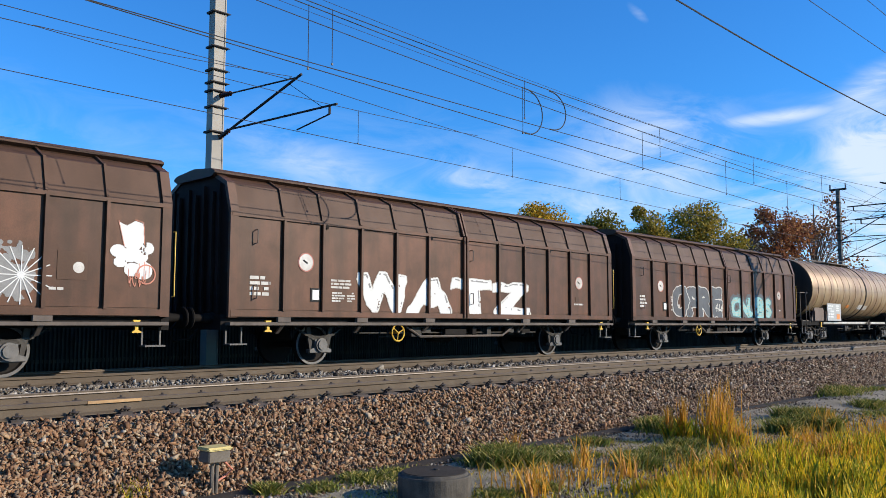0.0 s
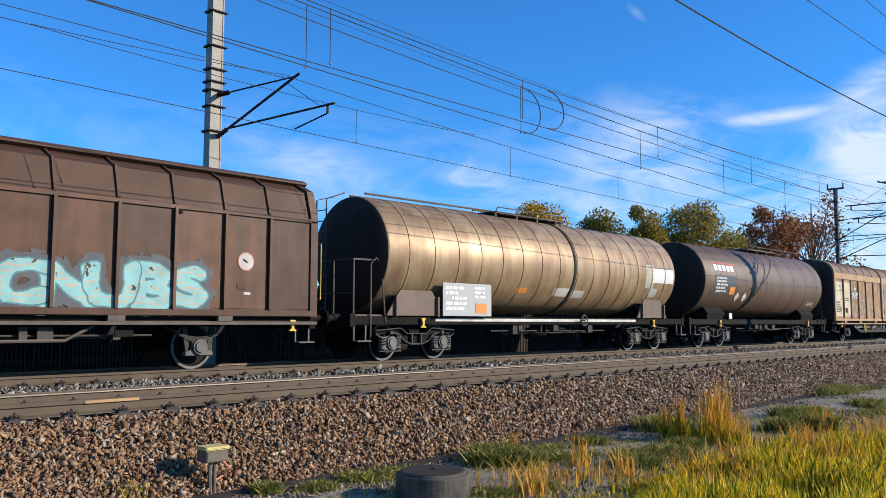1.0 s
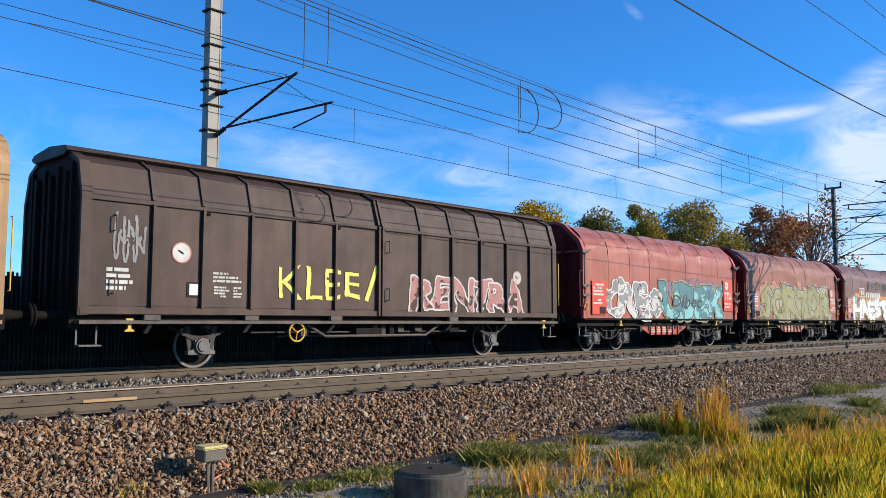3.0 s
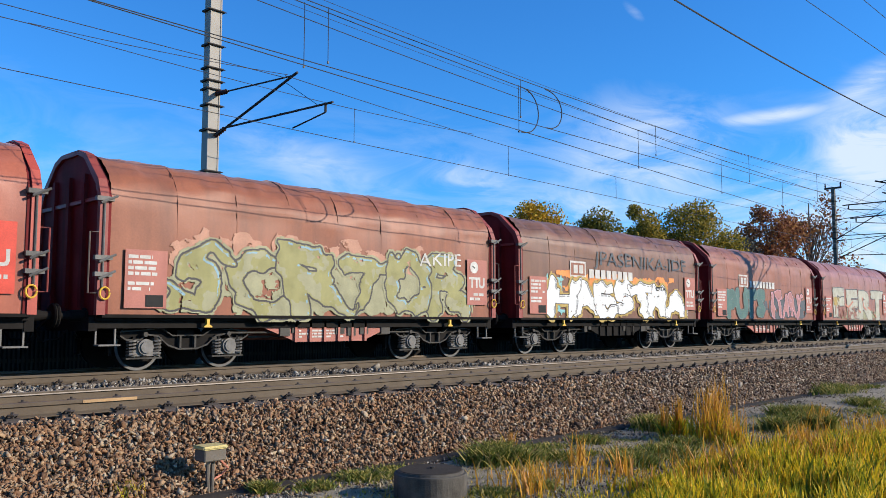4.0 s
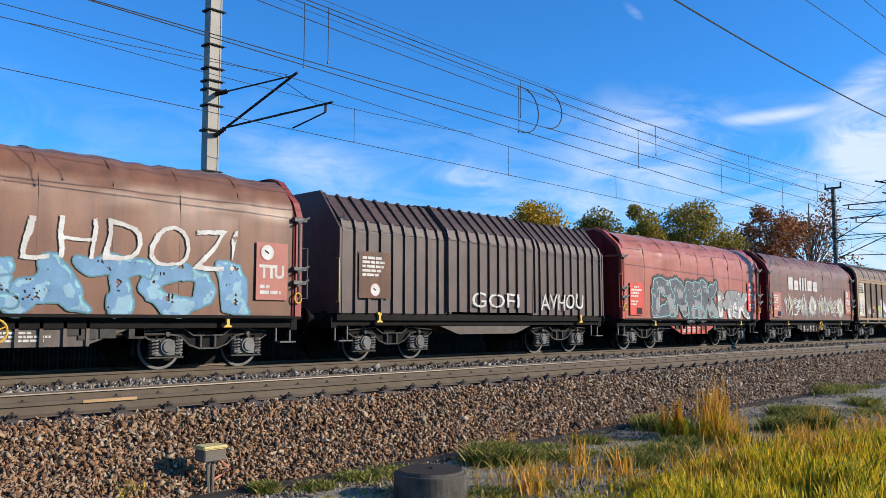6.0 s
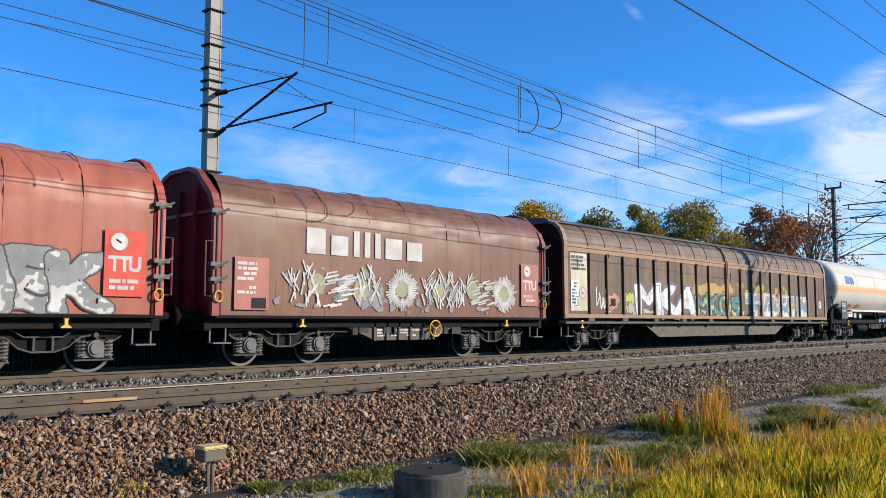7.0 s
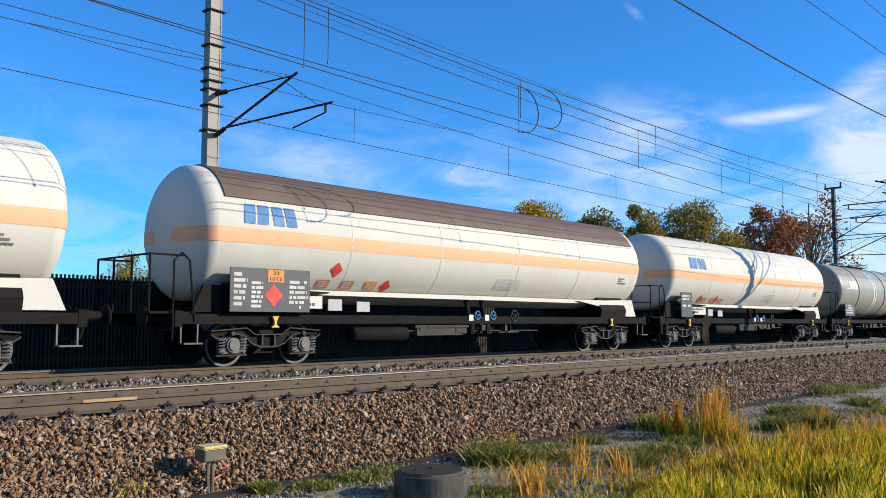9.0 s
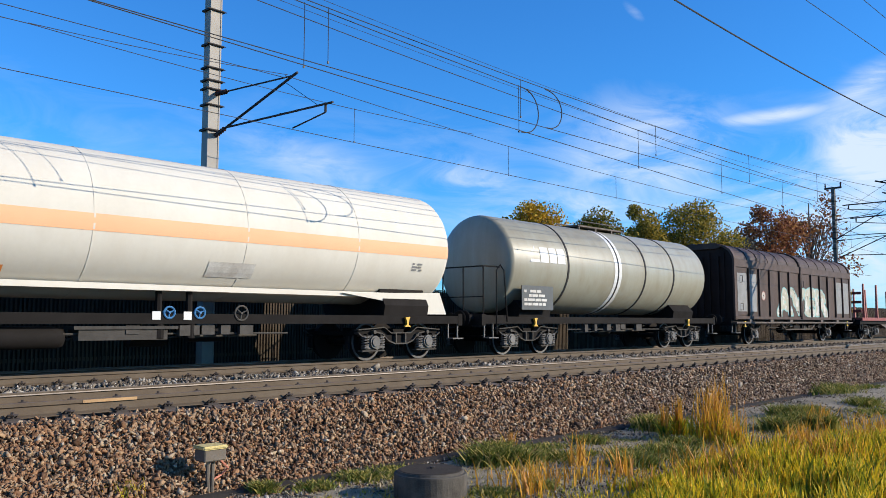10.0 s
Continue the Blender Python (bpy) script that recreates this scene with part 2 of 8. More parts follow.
M["sign_dark"] = surface("dark_data_plate", (0.055, 0.062, 0.065), 0.55, dark=(0.10, 0.10, 0.095), scale=5)
for key, c in dict(cyan=(0.24, 0.50, 0.49), teal=(0.075, 0.20, 0.215), blue=(0.13, 0.265, 0.41), brand_blue=(0.05, 0.20, 0.42), lime=(0.46, 0.50, 0.10), mustard=(0.46, 0.31, 0.07),
                   spray_yellow=(0.78, 0.72, 0.12), pink=(0.62, 0.30, 0.34), salmon=(0.60, 0.22, 0.14), green=(0.07, 0.15, 0.12), olive=(0.33, 0.31, 0.17), grey=(0.25, 0.245, 0.235),
                   soot=(0.045, 0.038, 0.038), slate=(0.075, 0.082, 0.092), deep_teal=(0.050, 0.125, 0.118), dull_rose=(0.42, 0.175, 0.155), leaf_lime=(0.30, 0.275, 0.095), sky_blue=(0.24, 0.40, 0.48), peach=(0.50, 0.24, 0.15), rose=(0.50, 0.16, 0.15), signal_red=(0.66, 0.06, 0.03), signal_orange=(0.80, 0.27, 0.05), pale=(0.45, 0.42, 0.32), violet=(0.20, 0.13, 0.20)).items():
    M[key] = surface("spray_" + key, c, 0.6, dark=tuple(v * 0.62 for v in c), scale=3.0, dirt=0.7, streak=0.35, bump=0.03)
M["rail"] = surface("rusty_rail", (0.112, 0.080, 0.050), 0.8, dark=(0.065, 0.047, 0.031), scale=3)
M["railhead"] = surface("polished_railhead", (0.22, 0.18, 0.145), 0.52, metal=0.35, dark=(0.11, 0.085, 0.065), scale=5, bump=0.02)
M["railhead_dull"] = surface("dull_railhead", (0.13, 0.095, 0.07), 0.55, metal=0.3, dark=(0.13, 0.09, 0.07), scale=5)
M["concrete"] = surface("weathered_concrete", (0.155, 0.128, 0.098), 0.85, dark=(0.05, 0.042, 0.033), scale=4, bump=0.3)
# well ring: mottled concrete, darkened to match its shaded front
M["concrete_shade"] = surface("shaded_concrete", (0.120, 0.104, 0.081), 0.9, dark=(0.023, 0.019, 0.016), scale=3.2, dirt=0.95, streak=0.6, bump=0.4)
M["concrete_brown"] = surface("dusty_sleeper", (0.14, 0.10, 0.072), 0.9, dark=(0.08, 0.058, 0.042), scale=5, bump=0.3)
M["clip"] = surface("rusty_clip", (0.05, 0.038, 0.032), 0.8, dark=(0.03, 0.024, 0.02), scale=20)
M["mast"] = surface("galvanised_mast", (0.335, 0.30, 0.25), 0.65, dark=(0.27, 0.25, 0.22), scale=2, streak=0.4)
M["mast_dark"] = surface("darker_mast", (0.125, 0.115, 0.10), 0.75, dark=(0.075, 0.07, 0.062), scale=2, streak=0.4)
M["fitting"] = surface("dark_fitting", (0.05, 0.045, 0.042), 0.6, dark=(0.03, 0.027, 0.025), scale=10, spec=0.1)
M["wire"] = surface("copper_wire", (0.045, 0.045, 0.048), 0.55, dark=(0.03, 0.03, 0.03), scale=3, bump=0)
M["insulator"] = surface("brown_porcelain", (0.05, 0.02, 0.014), 0.25, dark=(0.03, 0.012, 0.01), scale=8, bump=0)
# slats darker than their sunlit brown; the train's shade is in the colour
M["fence"] = surface("weathered_shaded_slat", (0.082, 0.063, 0.045), 0.85, dark=(0.045, 0.034, 0.025), scale=3, streak=0.4, island=0.18, spec=0.1)
M["membrane"] = surface("dark_edging", (0.058, 0.048, 0.038), 0.9, dark=(0.03, 0.025, 0.02), scale=3, bump=0.3, spec=0.1)
M["ground"] = surface("grassy_soil", (0.155, 0.135, 0.085), 0.95, dark=(0.065, 0.08, 0.028), scale=0.9, dirt=0.95, bump=0.8, fine=25)
M["grit"] = surface("pale_grit", (0.341, 0.275, 0.182), 0.95, dark=(0.116, 0.099, 0.050), scale=2.0, dirt=0.7, bump=0.8, fine=45)
M["bed"] = surface("ballast_bed", (0.042, 0.028, 0.019), 0.95, dark=(0.014, 0.010, 0.008), scale=6, bump=1.0, fine=30, spec=0.1)
M["stones"] = by_island("ballast_stones", [(0.0, (0.072, 0.037, 0.020)), (0.2, (0.184, 0.094, 0.049)), (0.45, (0.327, 0.174, 0.088)), (0.64, (0.205, 0.143, 0.094)), (0.86, (0.379, 0.241, 0.133)), (0.97, (0.389, 0.307, 0.210)), (1.0, (0.512, 0.419, 0.307))], 0.85, bump=0.4)
M["stones_far"] = by_island("grey_brown_ballast_stones", [(0.0, (0.050, 0.031, 0.020)), (0.2, (0.132, 0.081, 0.051)), (0.5, (0.264, 0.165, 0.101)), (0.8, (0.308, 0.226, 0.152)), (0.95, (0.407, 0.325, 0.237)), (1.0, (0.528, 0.440, 0.330))], 0.85, bump=0.4)
M["stones_grey"] = by_island("grey_ballast_stones", [(0.0, (0.06, 0.046, 0.034)), (0.4, (0.14, 0.112, 0.084)), (0.8, (0.25, 0.215, 0.17)), (1.0, (0.42, 0.385, 0.33))], 0.85)
M["grass"] = by_island("autumn_grass", [(0.0, (0.078, 0.123, 0.013)), (0.25, (0.291, 0.302, 0.018)), (0.5, (0.650, 0.515, 0.022)), (0.82, (0.896, 0.594, 0.025)), (1.0, (0.918, 0.504, 0.062))], 0.7, 0.35)
M["straw"] = by_island("straw", [(0.0, (0.30, 0.24, 0.13)), (0.6, (0.46, 0.38, 0.24)), (1.0, (0.60, 0.52, 0.36))], 0.85, 0.15)
M["ochre_lid"] = surface("yellowed_plastic", (0.62, 0.50, 0.20), 0.5, dark=(0.45, 0.34, 0.12), scale=8)
M["leaf_olive"] = by_island("olive_leaves", [(0.0, (0.08, 0.085, 0.018)), (0.45, (0.27, 0.215, 0.028)), (1.0, (0.52, 0.34, 0.04))], 0.7, 0.35)
M["herb"] = by_island("green_herbs", [(0.0, (0.055, 0.083, 0.013)), (0.5, (0.187, 0.209, 0.031)), (0.8, (0.396, 0.330, 0.077)), (1.0, (0.550, 0.407, 0.154))], 0.75, 0.3)
M["plume"] = by_island("ochre_plumes", [(0.0, (0.52, 0.23, 0.025)), (0.5, (0.70, 0.38, 0.035)), (1.0, (0.62, 0.30, 0.10))], 0.75, 0.3)
M["bark"] = surface("bark", (0.10, 0.078, 0.06), 0.9, dark=(0.05, 0.04, 0.03), scale=6, bump=0.5)
M["leaf_yellow"] = by_island("yellow_leaves", [(0.0, (0.22, 0.15, 0.015)), (0.5, (0.50, 0.29, 0.02)), (1.0, (0.64, 0.38, 0.03))], 0.7, 0.3)
M["leaf_green"] = by_island("green_leaves", [(0.0, (0.055, 0.065, 0.014)), (0.5, (0.18, 0.17, 0.028)), (1.0, (0.40, 0.29, 0.04))], 0.7, 0.35)
M["leaf_rust"] = by_island("rust_leaves", [(0.0, (0.13, 0.045, 0.022)), (0.55, (0.32, 0.11, 0.045)), (1.0, (0.45, 0.21, 0.06))], 0.7, 0.3)
M["leaf_grey"] = by_island("bare_twigs", [(0.0, (0.10, 0.09, 0.075)), (0.6, (0.16, 0.14, 0.11)), (1.0, (0.21, 0.2, 0.13))], 0.85, 0.1)


# ---- mesh helpers ----
def finish(bm, name, mat, smooth=False):
    me = bpy.data.meshes.new(name)
    bmesh.ops.recalc_face_normals(bm, faces=bm.faces)
    bm.to_mesh(me)
    bm.free()
    me.materials.append(mat)
    if smooth:
        for p in me.polygons:
            p.use_smooth = True
    return me


def link(name, me, parent=None, label="", m=None):
    ob = new(name, me)
    if parent:
        ob.parent = parent
    if m is not None:
        ob.matrix_local = m
    if label:
        ob["label"] = label
    return ob


def part(name, bm, mat, parent=None, label="", smooth=False, m=None):
    return link(name, finish(bm, name, mat, smooth), parent, label, m)


def thing(name, label, category, m=None, group="", kind=""):
    ob = new(name)
    if m is not None:
        ob.matrix_world = m
    return tagged(ob, label, category, group, kind)


def box(bm, x0, x1, y0, y1, z0, z1):
    v = [bm.verts.new((x, y, z)) for x in (x0, x1) for y in (y0, y1) for z in (z0, z1)]
    for f in ((0, 1, 3, 2), (4, 6, 7, 5), (0, 4, 5, 1), (2, 3, 7, 6), (0, 2, 6, 4), (1, 5, 7, 3)):
        bm.faces.new([v[i] for i in f])
    return v


def rod(bm, a, b, r, n=8, r2=None):
    a, b = Vector(a), Vector(b)
    d = (b - a).normalized()
    s = d.cross(Vector((0, 0, 1)) if abs(d.z) < 0.9 else Vector((1, 0, 0))).normalized()
    t = d.cross(s)
    r2 = r if r2 is None else r2
    rings = []
    for p, q in ((a, r), (b, r2)):
        rings.append([bm.verts.new(p + q * (math.cos(2 * math.pi * i / n) * s + math.sin(2 * math.pi * i / n) * t)) for i in range(n)])
    for i in range(n):
        bm.faces.new((rings[0][i], rings[0][(i + 1) % n], rings[1][(i + 1) % n], rings[1][i]))
    bm.faces.new(rings[0][::-1]), bm.faces.new(rings[1])


def bar_path(bm, pts, r, n=6):
    """One bent tube through the points."""
    pts = [Vector(q) for q in pts]
    rings, s = [], None
    for i, q in enumerate(pts):
        d = (pts[min(i + 1, len(pts) - 1)] - pts[max(i - 1, 0)]).normalized()
        if s is None:
            s = d.cross(Vector((0, 0, 1)) if abs(d.z) < 0.9 else Vector((1, 0, 0)))
        s = s - d * s.dot(d)
        if s.length < 1e-4:
            s = d.orthogonal()
        s.normalize()
        t = d.cross(s)
        rings.append([bm.verts.new(q + r * (math.cos(2 * math.pi * k / n) * s + math.sin(2 * math.pi * k / n) * t)) for k in range(n)])
    for a, b in zip(rings, rings[1:]):
        for k in range(n):
            bm.faces.new((a[k], a[(k + 1) % n], b[(k + 1) % n], b[k]))
    bm.faces.new(rings[0][::-1]), bm.faces.new(rings[-1])


def prism_x(bm, pts, x0, x1):
    """Closed outline of (y, z) drawn out from x0 to x1."""
    a = [bm.verts.new((x0, y, z)) for y, z in pts]
    b = [bm.verts.new((x1, y, z)) for y, z in pts]
    n = len(pts)
    for i in range(n):
        bm.faces.new((a[i], a[(i + 1) % n], b[(i + 1) % n], b[i]))
    bm.faces.new(a[::-1]), bm.faces.new(b)


def prism_y(bm, pts, y0, y1):
    """Closed outline of (x, z) drawn out from y0 to y1."""
    a = [bm.verts.new((x, y0, z)) for x, z in pts]
    b = [bm.verts.new((x, y1, z)) for x, z in pts]
    n = len(pts)
    for i in range(n):
        bm.faces.new((a[i], a[(i + 1) % n], b[(i + 1) % n], b[i]))
    bm.faces.new(a[::-1]), bm.faces.new(b)


def lathe_x(bm, prof, n=48, yc=0.0, zc=0.0):
    """Outline of (x, radius) turned about the x axis."""
    rings = []
    for x, r in prof:
        if r < 1e-4:
            rings.append([bm.verts.new((x, yc, zc))])
        else:
            rings.append([bm.verts.new((x, yc + r * math.sin(2 * math.pi * i / n), zc + r * math.cos(2 * math.pi * i / n))) for i in range(n)])
    for a, b in zip(rings, rings[1:]):
        for i in range(n):
            j = (i + 1) % n
            if len(a) == 1:
                bm.faces.new((a[0], b[j], b[i]))
            elif len(b) == 1:
                bm.faces.new((a[i], a[j], b[0]))
            else:
                bm.faces.new((a[i], a[j], b[j], b[i]))


def from_arrays(name, verts, faces, mat, smooth=False):
    me = bpy.data.meshes.new(name)
    verts, faces = np.asarray(verts, np.float32), np.asarray(faces, np.int32)
    k = faces.shape[1]
    me.vertices.add(len(verts)), me.loops.add(faces.size), me.polygons.add(len(faces))
    me.vertices.foreach_set("co", verts.ravel())
    me.loops.foreach_set("vertex_index", faces.ravel())
    me.polygons.foreach_set("loop_start", np.arange(0, faces.size, k, dtype=np.int32))
    me.update(calc_edges=True)
    me.materials.append(mat)
    if smooth:
        me.polygons.foreach_set("use_smooth", np.ones(len(faces), bool))
    return me


def once(made, key, build):
    if key not in made:
        made[key] = build()
    return made[key]


MESHES = {}
MOVERS = []     # (wagon, place along the train)
WHEELSETS = []  # (wheelset, its place on its wagon)


# ---- ground, tracks ----
def ground():
    xs = np.concatenate([[-2500, -600, -150, -40], np.arange(-10, 60, 0.5), [70, 90, 120, 200, 500, 1200, 3000]])
    ys = np.concatenate([[-2500, -600, -150, -40, -10], np.arange(0, 8.4, 0.3), [9, 10, 12, 16, 20, 22, 40, 90, 200, 600, 3000]])
    verts = []
    for y in ys:
        for x in xs:
            near = -10 < x < 60 and 0 <= y < 8.4
            z = GROUND - 0.03 + (0.07 * noise.noise((x * 0.7, y * 0.7, 1.3)) + 0.03 * noise.noise((x * 2.3, y * 2.3, 4.1)) if near else 0.0)
            if near and y < 7.5:
                z += 0.10 * max(0, min(1, (x - 16) / 8))
            verts.append((x, y, z))
    n = len(xs)
    faces = [(j * n + i, j * n + i + 1, (j + 1) * n + i + 1, (j + 1) * n + i) for j in range(len(ys) - 1) for i in range(n - 1)]
    me = from_arrays("ground", verts, faces, M["ground"], True)
    tagged(link("ground", me), "flat autumn meadow ground of dry soil and low grass", "ground", kind="structure")
    # pale strip of grit along the foot of the ballast
    xs2, ys2 = np.arange(-8, 62, 0.4), np.arange(5.2, 8.15, 0.3)
    v = []
    for y in ys2:
        for x in xs2:
            e = (y - 5.2) / 2.9
            z = GROUND - 0.04 + 0.045 * noise.noise((x * 1.1, y * 1.1, 7.0)) + 0.06 * min(1, 4 * e) + (0.16 * max(0, min(1, (x - 16) / 7)) * math.sin(math.pi * min(1, e)))
            v.append((x, y, z))
    n = len(xs2)
    fc = [(j * n + i, j * n + i + 1, (j + 1) * n + i + 1, (j + 1) * n + i) for j in range(len(ys2) - 1) for i in range(n - 1)]
    tagged(link("path", from_arrays("path", v, fc, M["grit"], True)), "pale gritty bare soil path beside the ballast", "path", kind="structure")


RAIL = [(-0.075, -0.172), (0.075, -0.172), (0.075, -0.160), (0.012, -0.140), (0.009, -0.055), (0.036, -0.040), (0.036, -0.006), (0.030, 0.0), (-0.030, 0.0), (-0.036, -0.006),
        (-0.036, -0.040), (-0.009, -0.055), (-0.012, -0.140), (-0.075, -0.160)]


def ballast_bed():
    bm = bmesh.new()
    toe, top = 8.32, 9.42
    prism_x(bm, [(toe, GROUND - 0.1), (toe, GROUND + 0.02), (top, -0.22), (TRACK_FAR + 1.6, -0.22), (TRACK_FAR + 2.7, GROUND), (TRACK_FAR + 2.7, GROUND - 0.1)], -80, 420)
    bed = part("ballast_bed", bm, M["bed"])
    tagged(bed, "brown crushed-stone ballast bed under both tracks", "ballast", kind="structure")
    bm = bmesh.new()
    prism_x(bm, [(8.02, GROUND - 0.1), (8.02, GROUND + 0.035), (8.10, GROUND + 0.05), (8.34, GROUND + 0.05), (8.36, GROUND - 0.1)], -30, 90)
    tagged(part("edging_strip", bm, M["membrane"]), "dark edging strip along the foot of the ballast", "edging", kind="structure")


def stones(name, label, mat, count, place, size):
    """Loose angular stones; place(rng, n) gives their centres."""
    rng = np.random.default_rng(5 + count)
    iv = np.array([(x, y, z) for x in (-1, 1) for y in (-1, 1) for z in (-1, 1)]) * 0.72
    fa = np.array([(0, 1, 3), (0, 3, 2), (4, 6, 7), (4, 7, 5), (0, 4, 5), (0, 5, 1), (2, 3, 7), (2, 7, 6), (0, 2, 6), (0, 6, 4), (1, 5, 7), (1, 7, 3)])
    c = place(rng, count)
    count = len(c)
    v = iv[None] * rng.uniform(0.30, 1.35, (count, 8, 3))
    v = v * np.stack([rng.uniform(1.15, 1.9, count), rng.uniform(0.75, 1.15, count), rng.uniform(0.35, 0.62, count)], 1)[:, None]
    q = rng.normal(size=(count, 4))
    q /= np.linalg.norm(q, axis=1, keepdims=True)
    w, x, y, z = q.T
    rot = np.stack([1 - 2 * (y * y + z * z), 2 * (x * y - z * w), 2 * (x * z + y * w), 2 * (x * y + z * w), 1 - 2 * (x * x + z * z), 2 * (y * z - x * w),
                    2 * (x * z - y * w), 2 * (y * z + x * w), 1 - 2 * (x * x + y * y)], axis=1).reshape(-1, 3, 3)
    v = np.einsum("nij,nkj->nki", rot, v) * (size * rng.lognormal(0, 0.28, (count, 1, 1))) + c[:, None]
    f = fa[None] + (np.arange(count) * 8)[:, None, None]
    me = from_arrays(name, v.reshape(-1, 3), f.reshape(-1, 3), mat)
    return tagged(link(name, me), label, "ballast stones", kind="stuff")


def spread_x(rng, n, x0, x1, power):
    return x0 + (x1 - x0) * rng.random(n) ** power


def slope_heap(rng, n, far):
    """Stones of the slope; browner ones lie where the bed is older, greyer ones further on."""
    x = spread_x(rng, n, 2.5, 62, 1.8)
    e = rng.random(n) * 1.06 - 0.03
    y = 8.30 + 1.12 * e
    z = GROUND + 0.025 + 0.75 * np.clip(e, 0, 1) + rng.normal(0, 0.034, n)
    grey = x + rng.normal(0, 3.0, n) > 13.0
    return np.stack([x, y, z], 1)[grey == far]


def slope_place(rng, n):
    return slope_heap(rng, n, False)


def slope_far_place(rng, n):
    return slope_heap(rng, n, True)


def crown_place(rng, n):
    x = spread_x(rng, n, 2.5, 70, 1.7)
    y = rng.uniform(9.36, 10.02, n)
    return np.stack([x, y, -0.235 + rng.normal(0, 0.02, n)], 1)


def six_foot_place(rng, n):
    x = spread_x(rng, n, 2.0, 80, 1.6)
    y = rng.uniform(11.75, 15.1, n)
    z = -0.21 + rng.normal(0, 0.02, n) + 0.09 * np.exp(-((y - 13.4) / 0.9) ** 2)
    return np.stack([x, y, z], 1)


def path_place(rng, n):
    x = spread_x(rng, n, 5, 34, 1.5)
    y = rng.uniform(5.3, 8.05, n)
    return np.stack([x, y, GROUND + 0.02 + rng.normal(0, 0.012, n) + 0.15 * np.clip((x - 16) / 7, 0, 1) * np.sin(np.pi * np.clip((y - 5.2) / 2.9, 0, 1))], 1)


def scatter_place(rng, n):
    x = spread_x(rng, n, 2.5, 30, 1.5)
    y = 8.3 - np.abs(rng.normal(0, 0.55, n))
    return np.stack([x, y, np.full(n, GROUND + 0.02)], 1)


def track(yc, name, label, bright):
    t = thing(name, label, "railway track", kind="structure")
    for s in (-1, 1):
        y = yc + s * 0.7525
        bm = bmesh.new()
        prism_x(bm, [(y + a, b) for a, b in RAIL], -80, 420)
        r = part("rail", bm, M["rail"], t)
        bm = bmesh.new()
        prism_x(bm, [(y - 0.027, -0.004), (y + 0.027, -0.004), (y + 0.020, 0.003), (y - 0.020, 0.003)], -80, 420)
        part("running_surface", bm, M[bright[0] if s < 0 else bright[1]], r, "worn running surface")
        bm = bmesh.new()    # polished gauge corner
        edge = [(0.024, 0.0025), (0.029, -0.0055), (0.0335, -0.0175), (0.0380, -0.030), (0.0392, -0.040)]
        arc = [(y - s * a, b) for a, b in edge] + [(y - s * 0.030, -0.041), (y - s * 0.016, -0.004)]
        prism_x(bm, arc, -80, 420)
        part("gauge_corner", bm, M[bright[1]], r, "polished gauge corner")

    def sleeper():
        bm = bmesh.new()
        prism_x(bm, [(-1.3, -0.40), (1.3, -0.40), (1.3, -0.22), (1.22, -0.20), (0.9, -0.18), (0.55, -0.18), (0.35, -0.21), (-0.35, -0.21), (-0.55, -0.18), (-0.9, -0.18), (-1.22, -0.20), (-1.3, -0.22)], -0.13, 0.13)
        return finish(bm, "sleeper", M["concrete_brown"])

    def clip():
        bm = bmesh.new()
        box(bm, -0.075, 0.075, -0.075, 0.03, -0.185, -0.155)
        bar_path(bm, [(-0.05, 0.02, -0.15), (-0.05, -0.05, -0.115), (0.0, -0.07, -0.12), (0.05, -0.05, -0.115), (0.05, 0.02, -0.15)], 0.011, 5)
        rod(bm, (0, -0.03, -0.17), (0, -0.03, -0.085), 0.019, 6)
        rod(bm, (0, -0.03, -0.135), (0, -0.03, -0.11), 0.032, 6)
        return finish(bm, "fastening", M["clip"])

    for i in range(96):
        x = -1.0 + i * 0.63
        link("sleeper", once(MESHES, "sleeper", sleeper), t, m=pose(x, yc, 0))
        link("fastening", once(MESHES, "clip", clip), t, m=pose(x, yc - 0.7525 - 0.085, 0))
        if i < 60:
            link("fastening", once(MESHES, "clip", clip), t, m=pose(x, yc + 0.7525 - 0.085, 0))
    return t


def far_sleepers():
    bm = bmesh.new()
    for yc in (TRACK_NEAR, TRACK_FAR):
        for i in range(150):
            x = 59.6 + i * 0.63
            box(bm, x - 0.13, x + 0.13, yc - 1.3, yc + 1.3, -0.3, -0.19)
            box(bm, x - 0.08, x + 0.08, yc - 0.92, yc - 0.84, -0.19, -0.1)
    tagged(part("distant_sleepers", bm, M["concrete_brown"]), "distant dusty concrete sleepers with clips", "sleepers", kind="stuff")


def fence():
    t = thing("slat_fence", "weathered brown upright-slat fence behind the tracks", "fence")
    y, top, bot = 20.1, 2.08, GROUND
    bm = bmesh.new()
    x, rng = -25.0, random.Random(3)
    while x < 110:
        w = 0.078
        box(bm, x, x + w * 0.62, y - 0.02 + rng.uniform(-0.006, 0.006), y + 0.01, bot, top + rng.uniform(-0.012, 0.012))
        x += w * 1.25
    ob = part("slats", bm, M["fence"], t)
    tagged(ob, kind="stuff")
    for z in (0.0, 1.75):
        bm = bmesh.new()
        box(bm, -25, 110, y + 0.012, y + 0.05, z, z + 0.09)
        part("rail", bm, M["fence"], t)
    # added black sheet, only there to make the slat gaps look shaded
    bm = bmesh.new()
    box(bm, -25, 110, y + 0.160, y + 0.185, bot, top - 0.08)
    part("backing_sheet", bm, M["black"], t, "added dark sheet that blackens the slat gaps")
    for i in range(34):
        bm = bmesh.new()
        box(bm, -25 + i * 4, -24.9 + i * 4, y + 0.052, y + 0.15, bot, top - 0.05)
        part("post", bm, M["fitting"], t)


